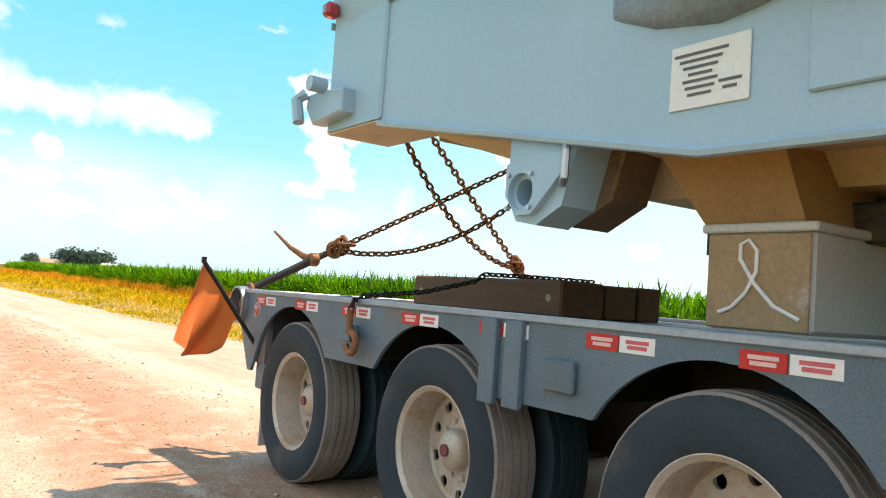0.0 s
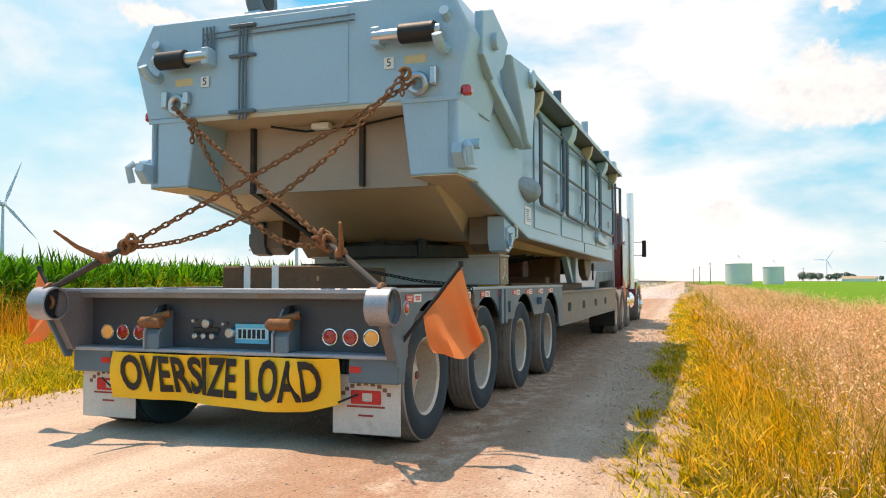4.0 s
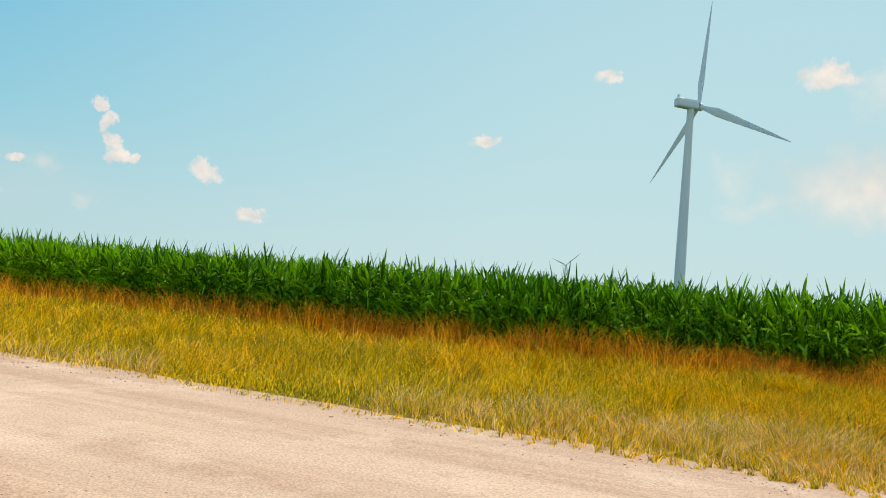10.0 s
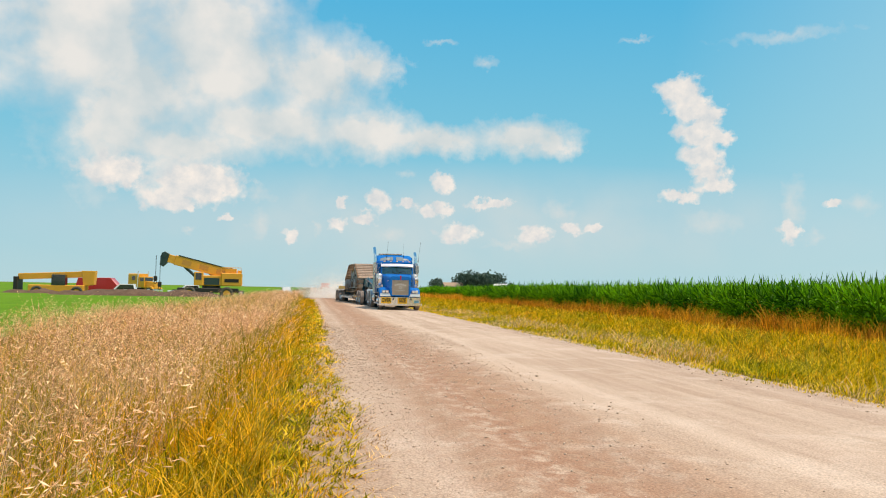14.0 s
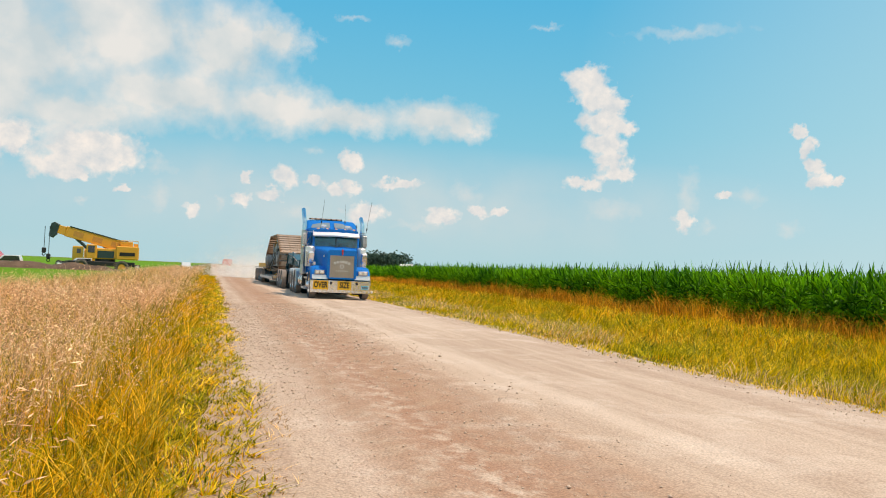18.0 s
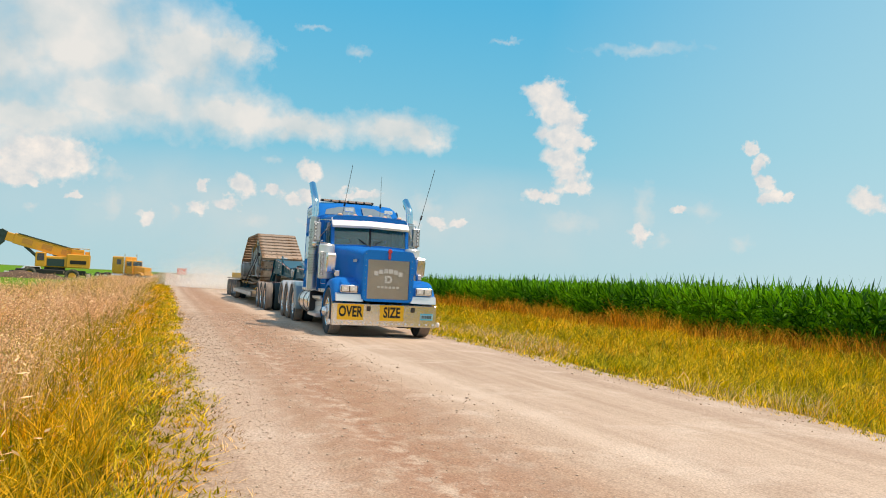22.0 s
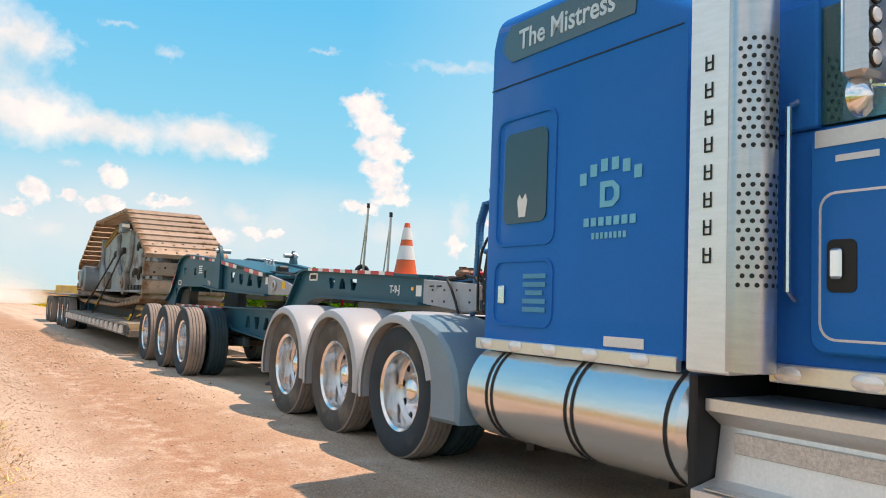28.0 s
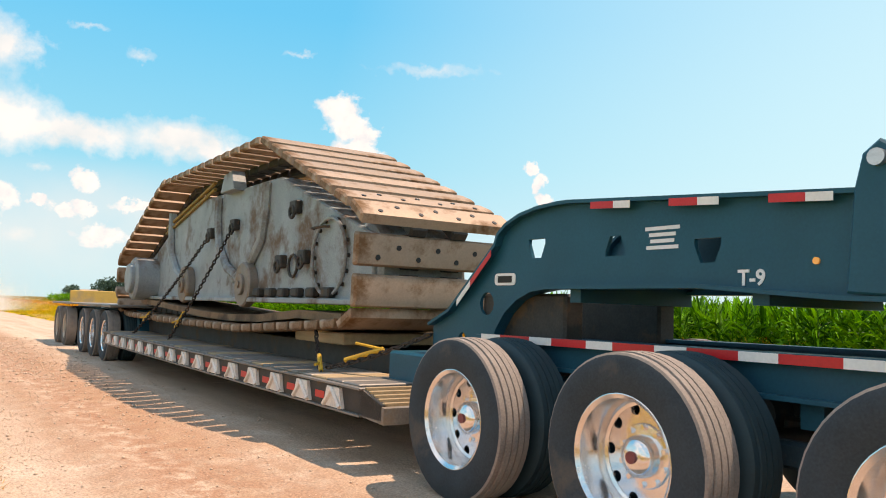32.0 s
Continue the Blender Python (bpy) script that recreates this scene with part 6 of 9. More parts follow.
JEEP_AXLES = (11.79, 13.23, 14.68)
jeep()
CONE = thing("traffic_cone", "orange traffic cone with two white bands riding on the dolly deck", "cone")
part("base", Kit().box(-.18, .18, -.18, .18, 0, .03, .008), cone_orange, CONE)
part("body", Kit().lathe([(.135, .03), (.105, .20), (.076, .36), (.052, .50), (.030, .62), (.001, .63)], n=24, axis="z"), cone_orange, CONE)
part("band", Kit().lathe([(.1075, .20), (.079, .36)], n=24, axis="z"), white_tape, CONE)
part("band", Kit().lathe([(.0665, .43), (.043, .57)], n=24, axis="z"), white_tape, CONE)

# ---- lowboy trailer ----
LB = thing("lowboy_trailer", "slate blue lowboy trailer with a gooseneck, outrigger deck and rear booster", "trailer")


def lowboy():
    P = LB
    top = [(9.92, 1.57), (12.30, 1.83), (14.35, 1.975)] + bow(14.45, 1.975, 15.15, 1.72, 5) + [(15.75, 1.22), (16.05, 1.10)]
    bot = [(16.05, .62), (15.35, .62)] + bow(15.20, .80, 14.55, 1.40, 6, False) + [(13.3, 1.40), (12.5, 1.34), (9.92, 1.27)]
    holes = [trap(14.72, 1.68, .8), trap(13.96, 1.66, .75, -1), trap(13.26, 1.60, .8), trap(11.63, 1.53, .95), trap(11.19, 1.50, .95), trap(10.77, 1.48, .95, -1), trap(10.33, 1.45, .95), circle(15.30, 1.28, .09, 12), circle(15.62, 1.0, .05, 10)]
    for side in (-1, 1):
        x = XT + side * NECK
        p = part("side_plate", Kit().plate(top + bot, holes, x - .014, x + .014), frame_paint, P, "slate blue gooseneck side plate with cut-outs")
        rim = Kit()
        for line in (top, bot):
            for a, b2 in zip(line, line[1:]):
                d = Vector((b2[0] - a[0], b2[1] - a[1])).normalized()
                nrm = Vector((-d.y, d.x)) * .012
                rim.prism([(a[0] - nrm.x, a[1] - nrm.y), (b2[0] - nrm.x, b2[1] - nrm.y), (b2[0] + nrm.x, b2[1] + nrm.y), (a[0] + nrm.x, a[1] + nrm.y)], x - .075, x + .075)
        part("flange", rim, frame_paint, p, smooth=0)
        o = "-x" if side < 0 else "+x"
        part("hinge_bracket", Kit().prism([(12.14, 1.34), (12.44, 1.36), (12.40, 1.84), (12.36, 2.0), (12.28, 2.06), (12.20, 2.0), (12.14, 1.82)], x + side * .02, x + side * .085, "x", .01), frame_paint, P, "pinned folding bracket")
        part("hinge_pin", Kit().cyl((x - .12, 12.28, 1.97), .04, .24, "x", 14), steel, P)
        if side < 0:
            words("T-9", .115, white_ink, p, facing(x - .017, 12.98, 1.44, o), bold=.003, label="white unit number")
            bars(p, facing(x - .016, 13.58, 1.69, o), [.26, .20, .18, .24], .022, .016, white_ink, "owner_bars")
            part("maker_badge", Kit().prism(rounded(14.95, 15.20, 1.42, 1.51, .03), x - .02, x - .014), white_tape, p, "oval maker's badge")
            bars(p, facing(x - .0205, 15.075, 1.465, o), [.17], .05, .01, ink, depth=.001)
            part("marker_lamp", Kit().cyl((x - .026, 12.62, 1.52), .018, .012, "x", 10), amber, p)
            part("label_plate", Kit().box(x - .017, x - .013, 9.96, 10.06, 1.42, 1.52), white_tape, p, smooth=0)
        conspicuity(p, x - .077 if side < 0 else x + .078, 10.02, 10.86, 1.552, 4, .055, .108, 1)
        conspicuity(p, x - .077 if side < 0 else x + .078, 11.26, 12.08, 1.686, 4, .055, .108, 1)
        for q in range(3):
            conspicuity(p, x - .077 if side < 0 else x + .078, 12.50 + q * .64, 12.84 + q * .64, 1.82 + q * .042, 2, .045, .066, 1)
        conspicuity(p, x - .077 if side < 0 else x + .078, 15.18, 15.62, 1.66, 2, .05, -.86)
        n = part("nose_plate", Kit().prism([(9.02, 1.28), (9.02, 1.40), (9.3, 1.46), (9.93, 1.55), (9.93, 1.275)], x - .02, x + .02, "x", .006), mat("grey_nose", (.36, .365, .39), 0.5, var=0.15, dirt=(.16, .13, .10), dirt_at=.58), P)
        part("lifting_ring", Kit().torus((x + side * .035, 9.66, 1.40), .055, .016, "x", 16, 8), steel, n)
        part("warning_label", Kit().box(x + side * .021 - .001, x + side * .021 + .001, 9.26, 9.38, 1.36, 1.46), yellow_sign, n, smooth=0)
    part("neck_top", Kit().prism([(9.9, 1.55), (12.3, 1.81), (14.3, 1.95), (14.3, 1.92), (12.3, 1.78), (9.9, 1.52)], XT - NECK + .02, XT + NECK - .02), frame_paint, P)
    pieces("neck_member", ([Kit().box(XT - NECK + .02, XT + NECK - .02, y, y + .1, 1.30, 1.5) for y in (9.95, 11.4, 12.9, 14.3)] + [Kit().box(XT - NECK + .02, XT + NECK - .02, 15.4, 15.9, .65, 1.0)]), frame_paint, P)
    part("neck_box", Kit().box(XT - NECK + .02, XT - NECK + .20, 14.45, 15.4, .80, 1.36, .02), dark_steel, P, "dark box frame under the neck")
    part("neck_box", Kit().box(XT + NECK - .20, XT + NECK - .02, 14.45, 15.4, .80, 1.36, .02), dark_steel, P, "dark box frame under the neck")
    part("kingpin_plate", Kit().box(XT - .6, XT + .6, 9.3, 10.9, 1.20, 1.27, .01), dark_steel, P)
    for i, (y, z) in enumerate(((12.06, 1.812), (11.90, 1.797), (11.74, 1.782))):
        part("lifting_hook", Kit().tube([(XT + .1, y, z - .05), (XT + .1, y + .03, z + .06), (XT + .1, y + .10, z + .08), (XT + .1, y + .12, z)], .016, 8).cyl((XT + .04, y + .05, z + .06), .012, .12, "x", 12), steel, P)
    part("pump_box", Kit().box(XT - .36, XT - .20, 10.22, 10.36, 1.58, 1.70, .02), black, P)
    for i, mt in enumerate((black, black, mat("green_line", (.03, .20, .08), .5), red_lens, black, hose_blue)):   # lines draped over the nose
        dx = -.52 + i * .18
        part("hydraulic_line", Kit().tube([(XT + dx, 10.1, 1.60), (XT + dx + .02, 9.7, 1.58), (XT + dx - .03, 9.3, 1.56 + .05 * (i % 3)), (XT + dx - .04, 9.0 - .05 * (i % 2), 1.52 + .03 * (i % 2)), (XT + dx, 8.82 - .06 * (i % 3), 1.34), (XT + dx + .02, 8.86, 1.17)], .015, 8), mt, P)
    # well deck
    part("main_beam", Kit().box(XT - NECK + .02, XT - .52, 15.6, 26.6, .45, .84, .01).box(XT + .52, XT + NECK - .02, 15.6, 26.6, .45, .84, .01).box(XT - .52, XT + .52, 15.7, 26.5, .50, .55), dark_steel, P)
    part("front_bolster", Kit().box(XT - .85, XT + .85, 15.55, 16.35, .55, .86, .02), frame_paint, P)
    for side in (-1, 1):
        xo = XT + side * 1.40
        part("edge_rail", Kit().prism([(15.45, .40), (26.3, .40), (26.3, .60), (15.75, .60), (15.45, .52)], xo - side * .0, xo - side * .05, "x", .006), dark_steel, P, "worn outrigger rail of the deck")
        for z in (.395, .595):
            part("rail_flange", Kit().box(min(xo + side * .035, xo - side * .02), max(xo + side * .035, xo - side * .02), 15.75, 26.3, z, z + .018, .003), deck_steel, P)
        part("front_ramp", Kit().prism([(15.42, .38), (15.42, .50), (15.80, .615), (15.80, .40)], min(xo, XT + side * .85), max(xo, XT + side * .85)), deck_steel, P)
        for q in range(5):
            part("ramp_slat", Kit().box(min(XT + side * .87, xo - side * .02), max(XT + side * .87, xo - side * .02), 15.45 + q * .07, 15.485 + q * .07, .50 + q * .021, .535 + q * .021, .004), pale_timber, P)
        for i in range(16):
            y = 16.05 + i * .63
            part("outrigger", Kit().prism([(y, .42), (y + .34, .42), (y + .28, .58), (y + .06, .58)], xo, xo + side * .03).tube([(xo + side * .035, y + .02, .43), (xo + side * .035, y + .17, .56), (xo + side * .035, y + .32, .43)], .022, 6).box(min(xo, XT + side * .78), max(xo, XT + side * .78), y + .1, y + .24, .46, .56), mat("pale_bracket", (.74, .67, .60), .5, .1, var=.2, dirt=(.40, .28, .19), dirt_at=.6), P, "swing-out outrigger bracket")
            part("reflector", Kit().box(min(xo + side * .004, xo + side * .002), max(xo + side * .004, xo + side * .002), y + .38, y + .56, .46, .52), red_tape, P, smooth=0)
        for i in range(34):
            y = 15.9 + i * .305
            part("deck_plank", Kit().box(min(XT + side * .64, XT + side * 1.36), max(XT + side * .64, XT + side * 1.36), y, y + .28, .575, .625, .008), pale_timber if i % 5 == 2 else deck_steel, P)
    # rear frame, bogie and booster
    part("rear_frame", Kit().prism([(26.3, .5), (26.6, 1.02), (30.6, 1.02), (30.6, .80), (27.0, .78), (26.6, .45)], XT - .75, XT + .75, "x", .02), frame_paint, P)
    part("booster_frame", Kit().prism([(30.4, .98), (35.2, 1.0), (35.2, .78), (30.4, .78)], XT - .6, XT + .6, "x", .02), frame_paint, P)
    part("rear_deck", Kit().box(XT - 1.28, XT + 1.28, 26.5, 30.4, 1.06, 1.11, .01).box(XT - 1.25, XT + 1.25, 31.6, 35.2, 1.06, 1.11, .01), deck_steel, P)
    part("rear_banner", Kit().box(XT - 1.1, XT + 1.2, 33.0, 33.08, 1.10, 1.42, .01), mat("dusty_yellow_board", (.62, .38, .09), .6, var=.25, scale=4, dirt=(.45, .33, .18), dirt_at=.5), P, "yellow banner board at the rear")
    for y in (27.0, 28.32, 29.64):
        axle(P, "t2", y, 1.30, .50, .27, True, "alu", "rib", xc=XT)
    for y in (32.5, 33.85):
        axle(P, "t2", y, 1.28, .50, .27, True, "dusty", "dusty", xc=XT)


lowboy()

# ---- crawler track on the lowboy ----
CT = thing("crawler_track", "blue-grey crane crawler frame with worn steel track shoes", "crawler track")


def crawler():
    P = CT
    x0, x1 = -1.35, 0.42
    loop = [(16.74, 1.18), (16.70, 2.10), (16.80, 2.17), (19.30, 3.20), (19.5, 3.23), (24.2, 3.25), (24.6, 3.14), (27.45, 2.12), (27.62, 1.95), (27.60, 1.35), (27.2, 1.02), (26.4, .93), (22.5, .90), (20.0, .90), (17.6, 1.02), (17.0, 1.06)]
    L = [Vector(p) for p in loop] + [Vector(loop[0])]
    total = sum((b2 - a).length for a, b2 in zip(L, L[1:]))
    n = 62
    shoe = Kit().prism([(-.155, -.055), (-.135, .035), (-.06, .045), (.135, .035), (.158, -.01), (.158, -.055)], x0, x1, "x", .02)
    shoe_me = shoe.mesh("track_shoe", shoe_steel)
    link_me = [Kit().box(a, a + .20, -.17, .17, -.16, -.05, .02).mesh("track_link", dark_steel) for a in (x0 + .55, x1 - .75)]
    hole_me = Kit().cyl((0, 0, 0), .026, .008, "z", 10).mesh("shoe_hole", black)
    seg, acc = 0, 0.0
    for i in range(n):
        s = total * (i + .5) / n
        while acc + (L[seg + 1] - L[seg]).length < s:
            acc += (L[seg + 1] - L[seg]).length
            seg += 1
        f = (s - acc) / (L[seg + 1] - L[seg]).length
        p = L[seg].lerp(L[seg + 1], f)
        t = (L[seg + 1] - L[seg]).normalized()
        ang = math.degrees(math.atan2(t.y, t.x))
        # outward is to the left of travel when the loop runs up the front
        m = pose(0, p.x, p.y, ang, 0, 0)
        sh = part("track_shoe", shoe_me, None, P, m=m)
        for lk in link_me:
            part("track_link", lk, None, sh)
        if p.x < 17.3 and p.y > 1.7:
            for q in range(7):
                part("shoe_hole", hole_me, None, sh, m=pose(x0 + .22 + q * .22, -.07 + .10 * (q % 2), .0405))
    # side frame
    out = [(17.2, 1.28), (17.0, 1.5), (17.05, 1.95), (19.55, 2.82), (23.6, 2.86), (26.3, 1.95), (26.6, 1.6), (26.3, 1.28)]
    fr = part("side_frame", Kit().prism(out, -1.0, .10, "x", .02), hull_paint, P, "dented blue-grey crawler side frame")
    for y, z in ((23.35, 1.50), (20.45, 1.47)):
        part("roller_hub", Kit().cyl((-1.13, y, z), .30, .14, "x", 28, .02).cyl((-1.17, y, z), .14, .05, "x", 20, .01).cyl((-1.19, y, z), .05, .03, "x", 12), mat("worn_hub", (.24, .20, .17), 0.55, 0.2, var=0.2, dirt=(.30, .17, .08), dirt_at=0.52), fr)
    # curved ribs between the hubs and the top plate
    for y, s in ((21.9, 1), (19.9, -1), (24.6, 1)):
        rib = [(-1.03, y - s * 1.1, 1.55), (-1.03, y - s * .55, 1.72), (-1.03, y - s * .12, 2.05), (-1.03, y, 2.45), (-1.03, y, 2.78)]
        part("rib", Kit().tube(rib, .07, 8), hull_paint, fr)
    # added sheet that stands for the shaded inner face of the lower run
    part("track_guard", Kit().rings([[(-1.18, y, z), (-1.18, y, z + .09), (.2, y, z + .09), (.2, y, z)] for y, z in ((17.3, 1.06), (18.4, 1.08), (19.6, 1.00), (20.8, .98), (22.0, 1.00), (23.4, 1.06), (24.8, 1.12), (26.0, 1.16))]), mat("rusty_track_plate", (.20, .115, .06), .65, .1, var=.35, scale=3, dirt=(.09, .06, .04), dirt_at=.5, bump=.002), fr, "sagging rusty sheet standing for the inside of the lower track run")
    part("bottom_flange", Kit().box(-1.12, .15, 17.1, 26.3, 1.24, 1.30, .01), hull_paint, fr)
    part("front_idler", Kit().cyl((-.95, 17.35, 1.66), .42, 1.0, "x", 28, .04), hull_paint, fr)
    part("drive_drum", Kit().cyl((-1.42, 25.8, 1.62), .40, 1.3, "x", 32, .04).cyl((-1.50, 25.8, 1.62), .28, .1, "x", 24, .02), hull_paint, fr, "round drive drum housing")
    part("idler_ring", Kit().torus((-1.04, 17.95, 1.75), .42, .02, "x", 28, 6), hull_paint, fr)
    pieces("flange_bolt", ([Kit().cyl((-1.03, 17.95 + .42 * math.cos(a), 1.75 + .42 * math.sin(a)), .025, .04, "x", 6) for a in [i * .3927 for i in range(16)]] + [Kit().box(-1.10, -1.0, 17.8 + i * .42, 18.0 + i * .42, 1.31, 1.42, .02) for i in range(7)]), dark_steel, fr)
    for y, z in ((18.9, 2.35), (18.6, 1.75), (19.3, 1.72), (21.1, 2.30), (22.2, 2.25)):
        part("lashing_lug", Kit().box(-1.09, -1.0, y - .10, y + .10, z - .06, z + .10, .015).torus((-1.09, y, z - .04), .07, .02, "x", 14, 6), dark_steel, fr)
    part("grab_handle", Kit().torus((-1.03, 18.95, 1.68), .13, .018, "x", 16, 6).tube([(-1.02, 18.0, 2.08), (-1.07, 18.05, 2.08), (-1.07, 18.35, 2.08), (-1.02, 18.40, 2.08)], .015, 6), dark_steel, fr)
    part("top_bracket", Kit().prism([(20.9, 2.80), (21.5, 2.80), (21.35, 3.05), (21.05, 3.08)], -1.15, -.95, "x", .01), hull_paint, fr)
    part("top_guard", Kit().tube([(-1.02, 22.2, 2.95), (-1.02, 25.0, 2.45)], .03, 6).tube([(-1.02, 22.2, 3.05), (-1.02, 25.0, 2.55)], .03, 6), mat("dusty_yellow_rail", (.30, .20, .06), 0.7, var=0.3), fr)


crawler()


def chain(name, pts, label, material, link=.062, r=.0085, parent=None, sag=0.0):
    """A chain of real links along a sagging line."""
    P = [Vector(p) for p in pts]
    if sag and len(P) == 2:
        a, b2 = P
        P = [a.lerp(b2, i / 10) - Vector((0, 0, sag * 4 * (i / 10) * (1 - i / 10))) for i in range(11)]
    k, flip = Kit(), 0
    left = 0.0
    for a, b2 in zip(P, P[1:]):
        d = b2 - a
        n_ = d.length
        if n_ < 1e-6:
            continue
        u = d / n_
        s = left
        while s < n_:
            c = a + u * s
            up = u.orthogonal().normalized()
            sd = u.cross(up)
            v = up if flip else sd
            ring = [c + u * (link * .52 * math.cos(t)) + v * (link * .27 * math.sin(t)) for t in [j * math.pi / 5 for j in range(10)]]
            wv = sd if flip else up
            R = []
            for j in range(10):
                q = ring[j]
                o = (q - c).normalized()
                R.append([q + (o * math.cos(w) + wv * math.sin(w)) * r for w in (0, 1.571, 3.142, 4.712)])
            R.append(R[0])
            k.rings(R, cap=False)
            flip ^= 1
            s += link * .80
        left = s - n_
    if parent is not None:
        return part(name, k, material, parent, label)
    return solo(name, k, material, label, "chain")


LASH2 = thing("tie_down_chains", "dark lashing chains with yellow binders holding the crawler to the deck", "chain")
for (a, b2) in (((-1.09, 21.1, 2.25), (-1.50, 22.6, .62)), ((-1.09, 22.2, 2.20), (-1.50, 25.0, .62)), ((-1.3, 17.6, .95), (-1.55, 16.9, .63))):
    chain("chain", [a, b2], "", chain_dark, .075, .011, LASH2, .06)
    q = Vector(a).lerp(Vector(b2), .80)
    u = (Vector(b2) - Vector(a)).normalized()
    part("binder", Kit().tube([q - u * .16, q + u * .16], .022, 8).tube([q, q + u * .14 + Vector((-.06, 0, .05))], .014, 6), mat("yellow_binder", (.62, .34, .03), 0.5, var=0.2), LASH2)
chain("chain", [(-1.02, 15.95, 1.0), (-1.50, 16.9, .66)], "", chain_dark, .075, .011, LASH2, .03)
part("binder", Kit().tube([(-1.22, 16.35, .86), (-1.40, 16.72, .74)], .024, 8).tube([(-1.22, 16.35, .86), (-1.36, 16.60, .90)], .014, 6), MATS["yellow_binder"], LASH2)
for i in range(3):
    b2 = thing("timber_block", "pale dunnage timber under the crawler", "timber", "dunnage under the crawler")
    part("block", Kit().box(-1.15, .3, 17.3 + i * 3.2, 18.5 + i * 3.2, .842, .96 if i == 0 else .84 + .02, .012), pale_timber, b2)
    b2["rides"] = 1
DUNNAGE2 = [o for o in scene.objects if o.name.startswith("timber_block") and o.parent is None]

# ---- first truck: heavy trailer with a crane's upper works ----
crane_grey = mat("light_grey_crane_paint", (.34, .51, .62), 0.40, var=0.07, scale=1.5, dirt=(.34, .33, .30), dirt_at=0.72, coat=0.2)
# warm light bounced from the road is put into this underside colour
crane_under = mat("bounce_tan_underside", (.60, .46, .30), 0.45, var=0.18, scale=1.2, dirt=(.30, .20, .11), dirt_at=0.58)
trailer_grey = mat("dusty_trailer_paint", (.105, .165, .205), 0.45, var=0.30, scale=3, fine=120, dirt=(.19, .165, .15), dirt_at=0.55)
flap_white = mat("dusty_white_flap", (.62, .58, .52), 0.7, var=0.12, scale=4, dirt=(.40, .33, .26), dirt_at=0.58)
red_paint = mat("dark_red_truck_paint", (.20, .010, .018), 0.25, var=0.08, coat=1.0)
T1 = thing("heavy_haul_trailer", "dusty dark grey trailer with arched sides and oversize banner", "trailer")
AX1 = (0.0, -1.55, -3.10, -4.65)


def arched_side():
    line = [(-5.45, 1.165), (-5.45, .62), (-5.20, .62)]
    for y in AX1[::-1]:
        line += [(y + .60 * math.cos(radians(a)), .49 + .60 * math.sin(radians(a))) for a in range(146, 33, -8)]
    return line + [(.60, .62), (.66, .62), (.88, .98), (.80, 1.165)]


XC = .13    # middle of the trailer's width


def banner_wave(u, v):
    return .035 * math.sin(9 * u + 2 * v) + .018 * math.sin(23 * u + 4 * v) - .03 * v


def mesh_flag(parent, fx, s):
    """A limp flag on a stick that leans out from the corner."""
    base, tip = Vector((fx, .58, .91)), Vector((fx + s * .335, .54, 1.34))
    st = part("flag_stick", Kit().tube([base - (tip - base) * .25, tip], .015, 8).cyl((tip.x, tip.y, tip.z - .01), .018, .04, "z", 8), black, parent)
    c, d, e = Vector((fx + s * .485, .48, .82)), Vector((fx + s * .39, .60, .70)), Vector((fx + s * .17, .68, .74))
    V, F, n = [], [], 13
    for i in range(n):
        u = i / (n - 1)
        a = tip.lerp(base, u * .8)
        b2 = c.lerp(d, u / .55) if u < .55 else d.lerp(e, (u - .55) / .45)
        for j in range(n):
            v = j / (n - 1)
            p = a.lerp(b2, v)
            V.append((p.x + .012 * math.sin(11 * u + 5 * v) * v, p.y + (.055 * math.sin(9 * u + 2.5 * v) + .02 * math.sin(21 * u)) * v ** .7, p.z - .05 * math.sin(math.pi * v) * u))
    for i in range(n - 1):
        for j in range(n - 1):
            a = i * n + j
            F.append((a, a + 1, a + n + 1, a + n))
    m = len(V)
    V += [(x, y + .003, z) for x, y, z in V]
    F += [(d2 + m, c2 + m, b2 + m, a + m) for a, b2, c2, d2 in F]
    part("flag", Kit().add(V, F), orange_cloth, st, "limp orange mesh warning flag", smooth=60)


